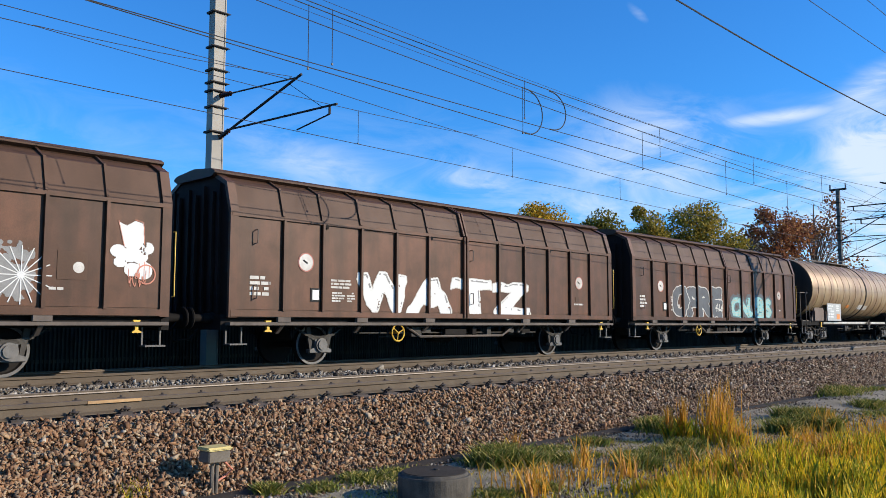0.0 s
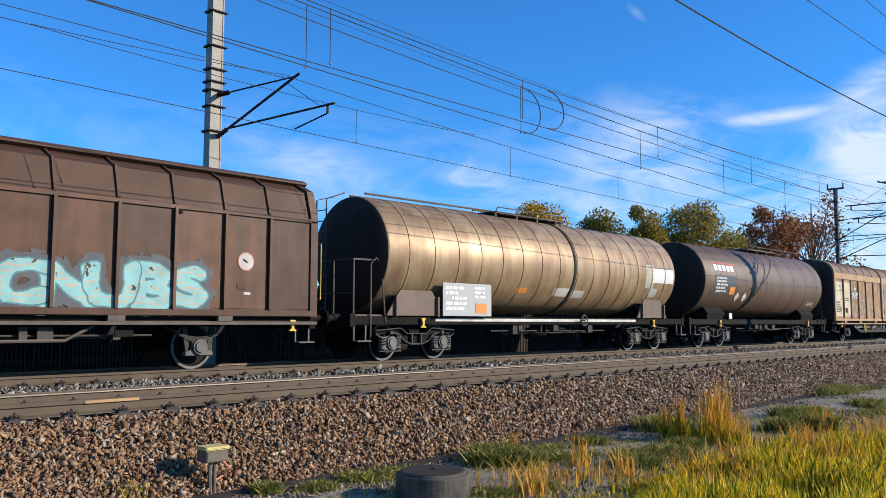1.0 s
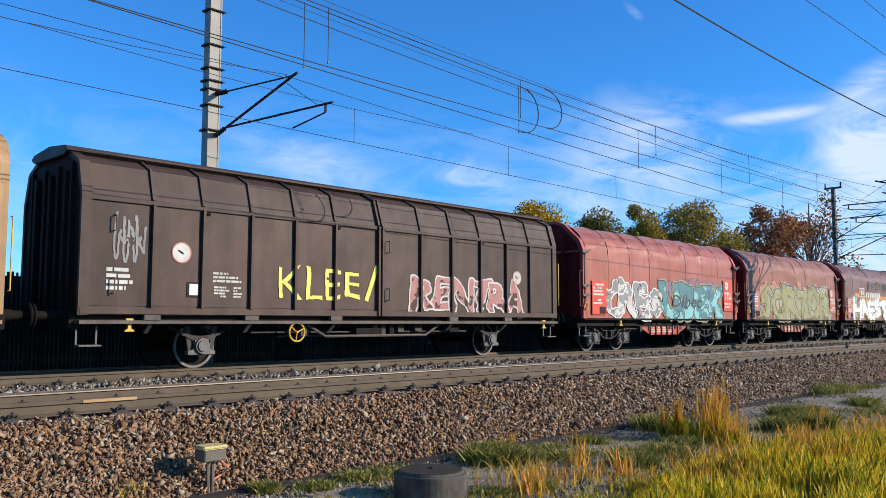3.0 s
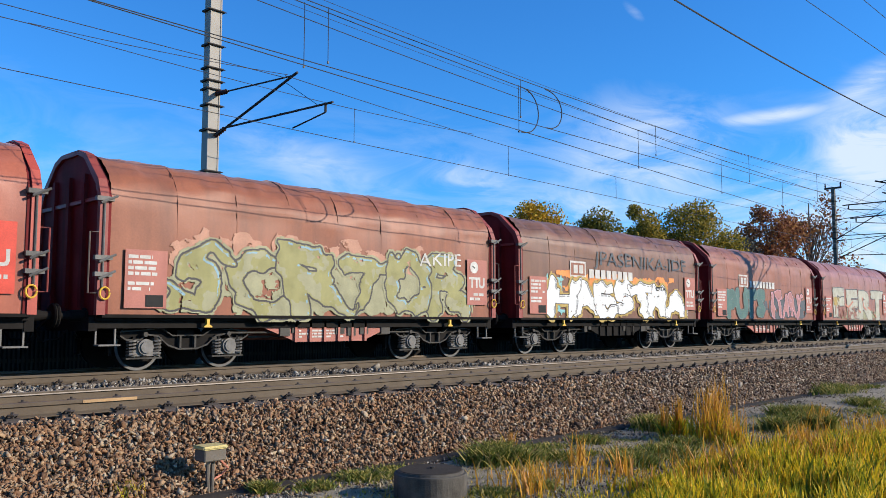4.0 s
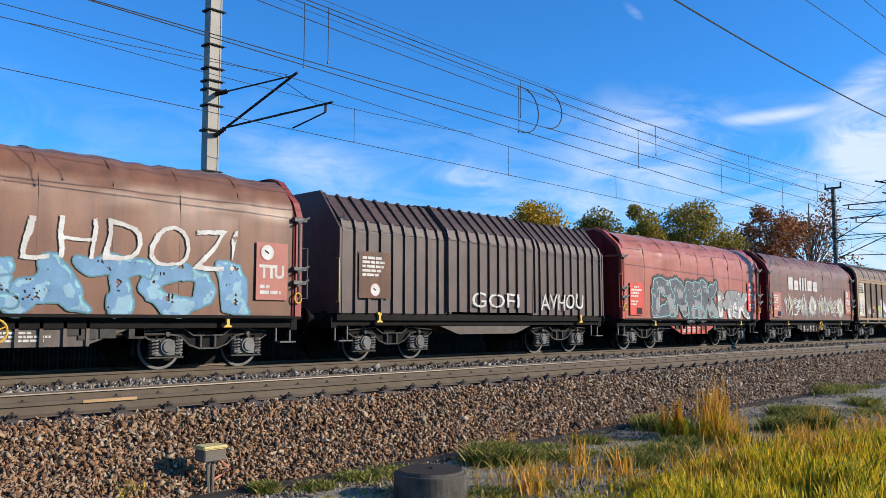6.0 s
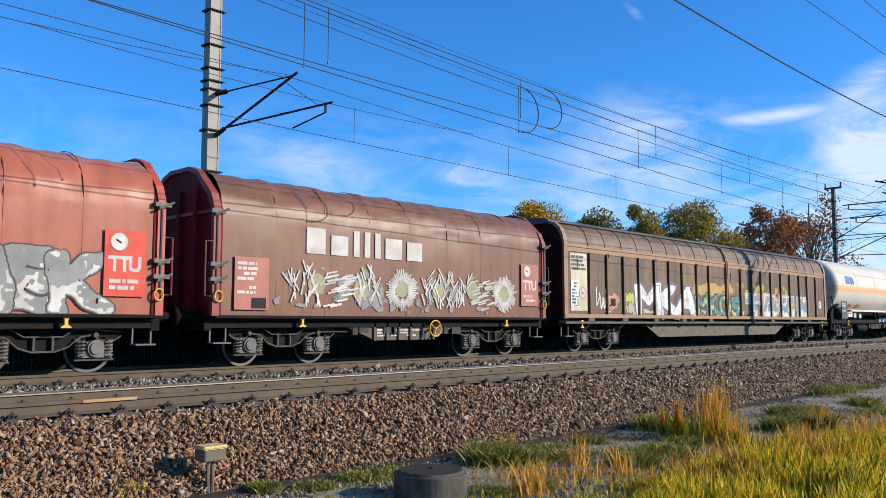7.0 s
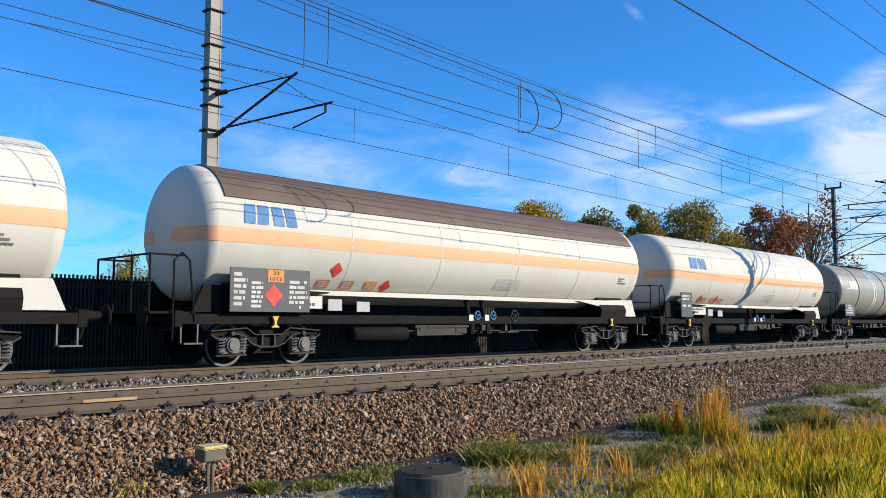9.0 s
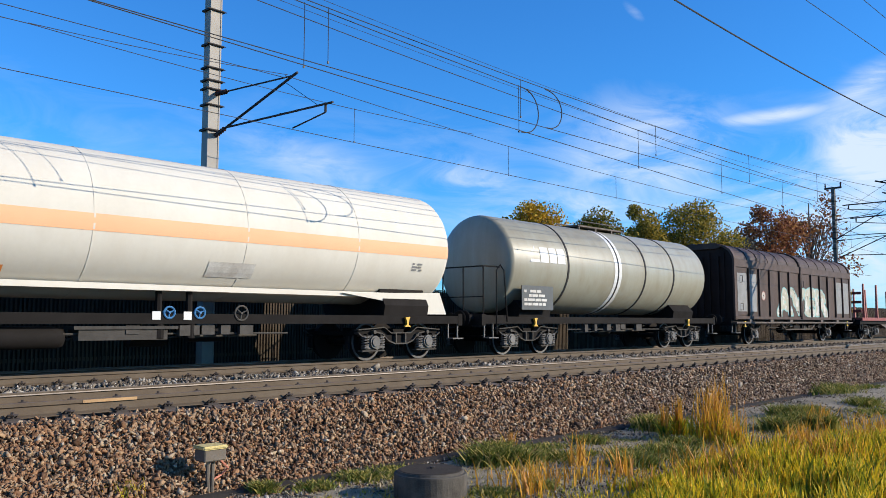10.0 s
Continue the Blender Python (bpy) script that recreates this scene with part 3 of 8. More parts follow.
# ---- overhead line ----
def insulator(bm, a, b, r=0.055):
    a, b = Vector(a), Vector(b)
    for i in range(5):
        p, q = a.lerp(b, i / 5), a.lerp(b, (i + 0.55) / 5)
        rod(bm, p, q, r, 10, r * 0.55)
    rod(bm, a, b, r * 0.45, 8)


def mast(x, y, top, side, arms, label, crossarm=True, spread=0.0):
    """H-section mast; side -1: its arms reach towards -y."""
    t = thing("catenary_mast", label, "catenary mast", group="masts along the railway")
    bm = bmesh.new()
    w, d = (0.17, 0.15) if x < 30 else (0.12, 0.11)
    # masts from x = 30 on take the darker colour
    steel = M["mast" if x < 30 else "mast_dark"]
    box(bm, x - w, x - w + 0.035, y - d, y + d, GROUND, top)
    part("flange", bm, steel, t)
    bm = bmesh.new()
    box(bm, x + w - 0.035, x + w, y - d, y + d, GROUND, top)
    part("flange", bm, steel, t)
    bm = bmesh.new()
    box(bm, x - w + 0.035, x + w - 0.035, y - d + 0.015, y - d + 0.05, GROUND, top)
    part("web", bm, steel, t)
    bm = bmesh.new()
    box(bm, x - 0.35, x + 0.35, y - 0.35, y + 0.35, GROUND - 0.05, GROUND + 0.25)
    part("foundation", bm, M["concrete"], t)
    for z in (4.85, 5.95, 6.62, 7.05, 7.28, 7.62, 8.25, 9.2):
        if z < top:
            bm = bmesh.new()
            box(bm, x - 0.24, x + 0.24, y - d - 0.03, y + d + 0.03, z, z + 0.05)
            rod(bm, (x - 0.28, y - d - 0.04, z + 0.02), (x + 0.28, y - d - 0.04, z + 0.02), 0.014, 6)
            part("clamp", bm, M["fitting"], t)
    if crossarm:
        bm = bmesh.new()
        box(bm, x - 0.06, x + 0.06, y - 0.55, y + 0.55, top - 0.12, top)
        part("crossarm", bm, M["fitting"], t)
        for s in (-0.5, 0.5):
            bm = bmesh.new()
            insulator(bm, (x, y + s, top), (x, y + s, top + 0.32), 0.07)
            part("insulator", bm, M["insulator"], t)
    for dx, reach, zl, zu, zt in arms:
        root_l, root_u = Vector((x + dx * 0.2, y + side * d, zl)), Vector((x + dx * 0.2, y + side * d, zu))
        tip = Vector((x + dx, y + side * reach, zt))
        arm = bmesh.new()
        a0 = root_l.lerp(tip, 0.14)
        rod(arm, a0, tip + (tip - root_l) * 0.05, 0.033, 8)
        u0 = root_u.lerp(tip, 0.16)
        rod(arm, u0, tip, 0.022, 8)
        steady = Vector((x + dx, y + side * (reach + 1.55), zl + 0.10))
        rod(arm, a0, steady, 0.028, 8)
        reg = Vector((x + dx, y + side * (reach + 0.02), zl - 0.25))
        knee = steady.lerp(a0, 0.06)
        hang = knee + Vector((0, 0, -0.2))
        rod(arm, knee, hang, 0.03, 6)
        rod(arm, hang, reg, 0.018, 6)
        stay = steady.lerp(a0, 0.45)
        rod(arm, stay, stay + Vector((0, 0, 0.02)), 0.05, 8)
        bar = part("cantilever", arm, M["fitting"], t, "dark tubular cantilever bracket")
        thin = bmesh.new()
        rod(thin, tip.lerp(root_l, 0.1), steady.lerp(a0, 0.12), 0.008, 5)
        part("drop_rod", thin, M["fitting"], bar)
        for p, q in ((root_l, a0), (root_u, u0)):
            bm = bmesh.new()
            insulator(bm, p, q, 0.07)
            part("insulator", bm, M["insulator"], bar)
    return t


def span_wire(name, label, x0, x1, y0, y1, z0, z1, sag, r, droppers=None, zc=None, group=""):
    """Wire hung between two points with a sag; droppers down to the contact wire, whose height zc is given at both ends."""
    n = 24
    pts = []
    for i in range(n + 1):
        e = i / n
        pts.append((x0 + (x1 - x0) * e, y0 + (y1 - y0) * e, z0 + (z1 - z0) * e - 4 * sag * e * (1 - e)))
    bm = bmesh.new()
    bar_path(bm, pts, r, 5)
    ob = part(name, bm, M["wire"])
    tagged(ob, label, "overhead wire", group)
    for e in droppers or ():
        bm = bmesh.new()
        x, y, z = x0 + (x1 - x0) * e, y0 + (y1 - y0) * e, z0 + (z1 - z0) * e - 4 * sag * e * (1 - e)
        zb = zc[0] + (zc[1] - zc[0]) * e
        rod(bm, (x, y, z + 0.02), (x, y, zb), 0.007, 5)
        box(bm, x - 0.015, x + 0.015, y - 0.012, y + 0.012, zb - 0.015, zb + 0.02)
        part("dropper", bm, M["wire"], ob)
    return ob


def overhead():
    g = "overhead wires"
    mast(11.13, 19.2, 10.2, -1, [(0.38, 3.12, 5.85, 6.97, 6.90)], "pale galvanised steel catenary mast with dark cantilever bracket")
    mast(58.7, 19.2, 10.2, -1, [(0.6, 3.1, 5.3, 6.5, 6.7), (-0.6, 3.1, 6.6, 7.9, 8.1)], "distant steel catenary mast with crossarm and cantilevers")
    mast(-36.0, 19.2, 10.2, -1, [(0.38, 3.12, 5.85, 6.97, 6.90)], "pale steel catenary mast beside the far track")
    near_masts = [mast(39.4, 7.6, 10.2, 1, [(0.5, 3.2, 5.6, 6.75, 6.7), (-0.5, 3.2, 6.1, 7.3, 7.1)], "steel catenary mast beside the near track"),
                  mast(-9.0, 7.6, 10.2, 1, [(0.3, 3.2, 5.6, 6.75, 6.7)], "steel catenary mast beside the near track")]
    for t, x, zs in zip(near_masts, (39.4, -9.0), ((8.53, 9.05, 9.74), (9.16, 7.89, 9.10))):
        for y, z in zip((8.3, 6.75, 6.5), zs):
            bm = bmesh.new()
            box(bm, x - 0.05, x + 0.05, min(y, 7.6) - 0.04, max(y, 7.6) + 0.04, z - 0.09, z - 0.005)
            part("wire_bracket", bm, M["fitting"], t)
    # far track
    xm = [-36.0, 11.3, 58.9, 106]
    span_wire("contact_wire", "taut dark contact wire over the far track", -36, 58.9, 16.05, 16.05, 5.775, 5.383, 0.018, 0.009, None, None, g)
    span_wire("catenary_wire", "sagging catenary wire with droppers over the far track", 11.3, 58.9, 16.1, 16.1, 6.857, 7.457, 0.875, 0.009, [0.1777, 0.3092, 0.4418, 0.5798, 0.7164, 0.8550], (5.56, 5.38), g)
    span_wire("catenary_wire", "pale catenary wire over the far track", -36.0, 11.3, 16.1, 16.1, 6.9, 6.8, 0.0, 0.009, None, None, g)
    span_wire("stay_wire", "thin stay wire meeting the cantilever tip", 5.4, 11.3, 16.0, 16.0, 6.540, 6.855, 0.051, 0.008, None, None, g)
    span_wire("stay_wire", "thin auxiliary wire with a dropper over the far track", 5.4, 18.0, 16.0, 16.0, 6.532, 6.535, 0.136, 0.008, [0.6333], (5.59, 5.53), g)
    span_wire("stay_wire", "thin stay wire over the far track", -36, 5.4, 16.0, 16.0, 6.6, 6.53, 0.1, 0.009, None, None, g)
    # near track, two overlapping lines
    span_wire("contact_wire", "taut dark contact wire over the near track", -9, 39.4, 10.88, 10.88, 5.340, 5.548, 0.145, 0.009, None, None, g)
    span_wire("contact_wire", "second contact wire of the overlap over the near track", -9, 39.4, 10.88, 10.88, 5.522, 4.505, -0.031, 0.009, None, None, g)
    span_wire("catenary_wire", "sagging catenary wire with droppers over the near track", -9, 39.4, 10.88, 10.88, 7.260, 6.895, 0.885, 0.009, [0.3616, 0.4707, 0.5911, 0.7136, 0.8378], (5.27, 5.50), g)
    span_wire("catenary_wire", "second sagging catenary wire with droppers over the near track", -9, 39.4, 10.88, 10.88, 7.207, 5.921, 0.556, 0.009, [0.3512, 0.4694, 0.5723, 0.6721, 0.7690], (5.52, 4.50), g)
    span_wire("catenary_wire", "third thin overhead wire above the near track", -9, 39.4, 10.88, 10.88, 7.215, 6.181, 0.937, 0.008, None, None, g)
    span_wire("overhead_wire", "dark overhead wire running on above the near track", 39.4, 88, 10.88, 10.88, 5.54, 5.4, 0.05, 0.008, None, None, g)
    span_wire("overhead_wire", "dark overhead wire running on above the near track", 39.4, 88, 10.88, 10.88, 4.51, 4.9, 0.03, 0.008, None, None, g)
    span_wire("overhead_wire", "dark overhead wire running on above the near track", 39.4, 88, 10.88, 10.88, 6.89, 6.9, 0.8, 0.008, None, None, g)
    span_wire("overhead_wire", "dark overhead wire running on above the near track", 39.4, 88, 10.88, 10.88, 5.92, 6.4, 0.7, 0.008, None, None, g)
    # looped jumpers between the lines
    for x0, z0, k in ((13.86, 5.55, 0.50), (14.75, 5.74, 0.44)):
        bm = bmesh.new()
        bar_path(bm, [(x0 - 0.10 + 0.66 * math.sin(a) ** 0.8, TRACK_NEAR, z0 + k * math.cos(a)) for a in np.linspace(0.02, math.pi - 0.02, 18)], 0.013, 5)
        tagged(part("jumper_cable", bm, M["wire"]), "looped dark jumper cable hanging between overhead wires", "jumper cable", g)
    # feeders
    span_wire("feeder_wire", "thick pale feeder wire strung along the masts", -9, 39.4, 8.3, 8.3, 9.160, 8.529, 0.925, 0.02, None, None, g)
    for y, z, k in ((6.75, 8.109, 0.0240), (6.5, 9.222, 0.0132)):
        span_wire("feeder_wire", "dark feeder wire strung along the masts", -9, 39.4, y, y, z - 9 * k, z + 39.4 * k, 0.10, 0.009, group=g)
    span_wire("feeder_wire", "dark feeder wire strung along the masts", 39.4, 88, 8.3, 8.3, 8.53, 8.5, 0.9, 0.012, group=g)
    for y, z in ((18.7, 10.5), (19.7, 10.5)):
        for a, b in zip(xm, xm[1:]):
            span_wire("feeder_wire", "dark feeder wire on the mast crossarms", a, b, y, y, z, z, 0.5, 0.008, group=g)


ground()
ballast_bed()
track(TRACK_NEAR, "near_track", "empty railway track with rusty rails on concrete sleepers", ("railhead_dull", "railhead"))
track(TRACK_FAR, "far_track", "railway track with worn rails carrying the freight train", ("railhead_dull", "railhead_dull"))
far_sleepers()
fence()
overhead()


# ---- wagons (built round their own middle; near side is -y, rail top z = 0) ----
def wheelset_mesh():
    bm = bmesh.new()
    for s in (-1, 1):
        y = s * 0.72
        for y0, y1, r in ((y - 0.068, y + 0.067, 0.46), ):
            prof = [(y0, 0.18), (y0, 0.40), (y0 - 0.0, 0.46), (y1, 0.455), (y1, 0.40), (y1 - 0.045, 0.375), (y1 - 0.055, 0.20), (y1, 0.16), (y1 + 0.0, 0.12)]
            n = 28
            rings = [[bm.verts.new((r_ * math.sin(2 * math.pi * i / n), (yy if s > 0 else -(yy - y) + y), r_ * math.cos(2 * math.pi * i / n))) for i in range(n)] for yy, r_ in prof]
            for a, b in zip(rings, rings[1:]):
                for i in range(n):
                    bm.faces.new((a[i], a[(i + 1) % n], b[(i + 1) % n], b[i]))
            bm.faces.new(rings[0]), bm.faces.new(rings[-1])
    rod(bm, (0, -1.0, 0), (0, 1.0, 0), 0.085, 12)
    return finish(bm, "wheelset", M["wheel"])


def rim_mesh(side):
    bm = bmesh.new()
    n = 28
    for s in (side,):
        y = s * 0.79
        rings = [[bm.verts.new((r * math.sin(2 * math.pi * i / n), yy, r * math.cos(2 * math.pi * i / n))) for i in range(n)] for yy, r in ((y, 0.457), (y + s * 0.004, 0.452), (y + s * 0.004, 0.405), (y, 0.40))]
        for a, b in zip(rings, rings[1:]):
            for i in range(n):
                bm.faces.new((a[i], a[(i + 1) % n], b[(i + 1) % n], b[i]))
    return finish(bm, "tyre", M["axlebox"])


def wheelset(w, x):
    ob = link("wheelset", once(MESHES, "wheelset", wheelset_mesh), w, m=pose(x, 0, 0.46))
    for s in (-1, 1):
        link("tyre", once(MESHES, ("tyre", s), lambda: rim_mesh(s)), ob, "worn steel tyre face")
    WHEELSETS.append((ob, x))


def axlebox_mesh():
    bm = bmesh.new()
    rod(bm, (0, -0.12, 0), (0, 0.10, 0), 0.155, 14)
    rod(bm, (0, -0.15, 0), (0, -0.12, 0), 0.115, 12)
    prism_y(bm, [(-0.30, -0.17), (0.30, -0.17), (0.30, -0.10), (0.17, -0.06), (0.15, 0.12), (-0.15, 0.12), (-0.17, -0.06), (-0.30, -0.10)], -0.07, 0.08)
    return finish(bm, "axle_box", M["axlebox"])


def spring_mesh():
    bm = bmesh.new()
    pts = []
    for i in range(41):
        a = i * 2 * math.pi / 8
        pts.append((0.082 * math.cos(a), 0.082 * math.sin(a), -0.14 + 0.31 * i / 40))
    bar_path(bm, pts, 0.021, 5)
    return finish(bm, "coil_spring", M["axlebox"])


def bogie_mesh():
    bm = bmesh.new()
    for s in (-1, 1):
        y0, y1 = s * 1.0 - 0.06, s * 1.0 + 0.06
        lower = [(-1.35, 0.68), (-1.28, 0.60), (-0.98, 0.60), (-0.86, 0.70), (-0.62, 0.66), (-0.40, 0.46), (-0.2, 0.40), (0.2, 0.40), (0.40, 0.46), (0.62, 0.66), (0.86, 0.70), (0.98, 0.60), (1.28, 0.60), (1.35, 0.68)]
        upper = [(1.35, 0.74), (0.55, 0.80), (0.35, 0.66), (-0.35, 0.66), (-0.55, 0.80), (-1.35, 0.74)]
        prism_y(bm, lower + upper, s * 0.98 - 0.02, s * 0.98 + 0.02)
        # horn guides
        for c in (-0.9, 0.9):
            for d in (-0.21, 0.21):
                box(bm, c + d - 0.025, c + d + 0.025, y0 - 0.03 if s < 0 else y0, y1 if s < 0 else y1 + 0.03, 0.33, 0.66)
    box(bm, -0.18, 0.18, -0.98, 0.98, 0.55, 0.78)
    for x in (-1.3, 1.3):
        box(bm, x - 0.05, x + 0.05, -0.98, 0.98, 0.62, 0.72)
    for x in (-0.9, 0.9):  # brake gear
        for s in (-1, 1):
            box(bm, x - s * 0.0 - 0.56, x - 0.50, s * 0.72 - 0.06, s * 0.72 + 0.06, 0.3, 0.6)
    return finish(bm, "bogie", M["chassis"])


def bogie_flange_mesh(s):
    """Flanges along the edges of one side frame, with damper housings and spring seats."""
    bm = bmesh.new()
    lower = [(-1.38, 0.66), (-1.26, 0.585), (-0.98, 0.585), (-0.86, 0.685), (-0.62, 0.645), (-0.42, 0.47), (-0.2, 0.395), (0.2, 0.395), (0.42, 0.47), (0.62, 0.645), (0.86, 0.685), (0.98, 0.585), (1.26, 0.585), (1.38, 0.66)]
    y0, y1 = s * 1.0 - 0.085, s * 1.0 + 0.085
    prism_y(bm, lower + [(a, b + 0.032) for a, b in lower[::-1]], y0, y1)
    top = [(-1.38, 0.74), (-0.55, 0.80), (-0.33, 0.66), (0.33, 0.66), (0.55, 0.80), (1.38, 0.74)]
    prism_y(bm, top + [(a, b + 0.025) for a, b in top[::-1]], y0, y1)
    for c in (-0.9, 0.9):
        k = 1 if c > 0 else -1
        box(bm, c - 0.36, c + 0.36, y0, y1, 0.235, 0.265)
        prism_y(bm, [(c - k * 0.17, 0.64), (c - k * 0.36, 0.64), (c - k * 0.33, 0.40), (c - k * 0.20, 0.40)], y0 + 0.02, y1 + s * 0.02)
        rod(bm, (c, s * 1.13, 0.70), (c, s * 0.9, 0.70), 0.05, 8)
    for x in (-0.16, 0.16):
        box(bm, x - 0.02, x + 0.02, y0, y1, 0.42, 0.66)
    # flange colour holds the sunlight, the near-black web colour the shade
    return finish(bm, "frame_flange", M["bogie_steel"])


def bogie(w, x):
    b = link("bogie", once(MESHES, "bogie", bogie_mesh), w, m=pose(x, 0, 0))
    for k in (-1, 1):
        link("frame_flange", once(MESHES, ("bogie_flange", k), lambda: bogie_flange_mesh(k)), b, "frame flange in a sunlit grey tone")
    for c in (-0.9, 0.9):
        for s in (-1, 1):
            link("axle_box", once(MESHES, "axlebox", axlebox_mesh), b, m=pose(c, s * 1.03, 0.46, 0, 0, 0 if s < 0 else 180))
            for d in (-0.25, 0.25):
                link("coil_spring", once(MESHES, "spring", spring_mesh), b, m=pose(c + d, s * 1.05, 0.42))
        wheelset(w, x + c)


def gear_mesh(s):
    """Leaf-spring running gear on one side of a single axle."""
    bm = bmesh.new()
    y = s * 1.02
    for d in (-0.22, 0.22):
        prism_y(bm, [(d - 0.04, 0.32), (d + 0.04, 0.32), (d * 1.5 + 0.06, 0.95), (d * 1.5 - 0.06, 0.95)], y - 0.03, y + 0.03)
    box(bm, -0.3, 0.3, y - 0.025, y + 0.025, 0.27, 0.31)
    for i in range(5):  # leaves
        h = 0.62 - 0.10 * i
        pts = []
        for k in range(9):
            e = -1 + k / 4
            pts.append((e * h, 0.64 + i * 0.0 + 0.17 * (e * h / 0.62) ** 2 - 0.02 * i))
        prism_y(bm, pts + [(a, b + 0.017) for a, b in pts[::-1]], y - 0.05, y + 0.05)
    for d in (-0.66, 0.66):
        rod(bm, (d, y, 0.80), (d * 1.08, y, 0.98), 0.03, 6)
        box(bm, d - 0.09, d + 0.09, y - 0.06, y + 0.06, 0.93, 1.0)
    return finish(bm, "running_gear", M["bogie_steel"])


def single_axle(w, x):
    for s in (-1, 1):
        g = link("running_gear", once(MESHES, ("gear", s), lambda: gear_mesh(s)), w, m=pose(x, 0, 0))
        link("axle_box", once(MESHES, "axlebox", axlebox_mesh), g, m=pose(0, s * 1.03, 0.46, 0, 0, 0 if s < 0 else 180))
    wheelset(w, x)


def buffer_mesh():
    bm = bmesh.new()
    lathe_x(bm, [(0, 0.0), (0, 0.15), (0.02, 0.15), (0.03, 0.11), (0.30, 0.10), (0.30, 0.085), (0.54, 0.08), (0.55, 0.21), (0.575, 0.225), (0.60, 0.20), (0.615, 0.0)], 16)
    return finish(bm, "buffer", M["chassis"])


def hook_mesh():
    bm = bmesh.new()
    box(bm, 0, 0.28, -0.04, 0.04, 0.98, 1.08)
    bar_path(bm, [(0.26, 0, 1.03), (0.40, 0, 0.92), (0.52, 0, 0.80), (0.46, 0, 0.58), (0.36, 0, 0.56)], 0.028, 6)
    bar_path(bm, [(0.0, 0.35, 0.9), (0.25, 0.36, 0.62), (0.5, 0.33, 0.6)], 0.022, 6)
    return finish(bm, "coupling", M["chassis"])


def step_mesh():
    bm = bmesh.new()
    box(bm, -0.2, 0.2, -0.12, 0.12, -0.02, 0.01)
    for x in (-0.18, 0.18):
        box(bm, x - 0.015, x + 0.015, 0.06, 0.10, 0, 0.42)
    return finish(bm, "footstep", M["axlebox"])


def ends(w, half, steps=True):
    """Buffers, coupling and steps at both ends; half: half the frame length."""
    for s in (-1, 1):
        for y in (-0.875, 0.875):
            link("buffer", once(MESHES, "buffer", buffer_mesh), w, m=pose(s * half, y, 1.05, 0, 0, 0 if s > 0 else 180))
        link("coupling", once(MESHES, "hook", hook_mesh), w, m=pose(s * half, 0, 0, 0, 0, 0 if s > 0 else 180))
        if steps:
            link("footstep", once(MESHES, "step", step_mesh), w, m=pose(s * (half - 0.25), -1.28, 0.52))


def bracket_mesh():
    bm = bmesh.new()
    prism_y(bm, [(-0.09, 0.02), (-0.03, 0.06), (-0.03, 0.14), (-0.075, 0.24), (0.075, 0.24), (0.03, 0.14), (0.03, 0.06), (0.09, 0.02), (0.09, 0.0), (-0.09, 0.0)], -0.03, 0.03)
    return finish(bm, "rope_hook", M["yellow"])


def rope_hook(w, x, z=0.76, y=-1.36):
    link("rope_hook", once(MESHES, "bracket", bracket_mesh), w, "yellow rope hook", pose(x, y, z))


def handle(w, x, z0, z1, y=-1.5, mat="yellow", depth=0.09):
    bm = bmesh.new()
    bar_path(bm, [(x, y + depth, z0), (x, y, z0), (x, y, z1), (x, y + depth, z1)], 0.014, 6)
    part("grab_handle", bm, M[mat], w, "thin " + mat.replace("_", " ") + " grab handle" if mat == "yellow" else "")


def plate(w, name, x0, x1, z0, z1, mat, y=-1.44, t=0.006, label=""):
    bm = bmesh.new()
    box(bm, x0, x1, y - t, y, z0, z1)
    return part(name, bm, M[mat], w, label)


def bars(w, name, x0, x1, z0, z1, rows, mat, y=-1.448, seed=1, label="", fill=0.72):
    """Unreadable lettering: rows of short bars."""
    rng = random.Random(seed)
    bm = bmesh.new()
    h = (z1 - z0) / rows
    for i in range(rows):
        x = x0
        z = z1 - (i + 1) * h + h * 0.2
        end = x0 + (x1 - x0) * rng.uniform(0.6, 1.0)
        while x < end:
            wd = min(h * rng.uniform(0.5, 2.6), end - x + 0.01)
            if rng.random() < fill + 0.2:
                box(bm, x, x + wd, y - 0.003, y, z, z + h * 0.6)
            x += wd + h * 0.28
    return tagged(part(name, bm, M[mat], w, label), kind="stuff")


def disc(w, name, x, z, r, mat, y=-1.446, t=0.004, label="", inner=0.0):
    bm = bmesh.new()
    n = 24
    a = [bm.verts.new((x + r * math.cos(2 * math.pi * i / n), y - t, z + r * math.sin(2 * math.pi * i / n))) for i in range(n)]
    if inner:
        b = [bm.verts.new((x + inner * math.cos(2 * math.pi * i / n), y - t, z + inner * math.sin(2 * math.pi * i / n))) for i in range(n)]
        for i in range(n):
            bm.faces.new((a[i], a[(i + 1) % n], b[(i + 1) % n], b[i]))
    else:
        c = [bm.verts.new((v.co.x, y, v.co.z)) for v in a]
        for i in range(n):
            bm.faces.new((a[i], a[(i + 1) % n], c[(i + 1) % n], c[i]))
        bm.faces.new(a)
    return part(name, bm, M[mat], w, label)


def no_hump_sign(w, x, z, r=0.26, y=-1.446):
    disc(w, "round_sign", x, z, r, "offwhite", y, 0.004, "white round sign with red ring")
    disc(w, "sign_ring", x, z, r * 1.0, "plate_red", y, 0.007, "red ring", r * 0.88)
    bm = bmesh.new()
    box(bm, -r * 0.42, r * 0.22, -0.0085, -0.004, -r * 0.09, r * 0.09)
    part("sign_mark", bm, M["black"], w, m=pose(x, y, z, 0, 30, 0))


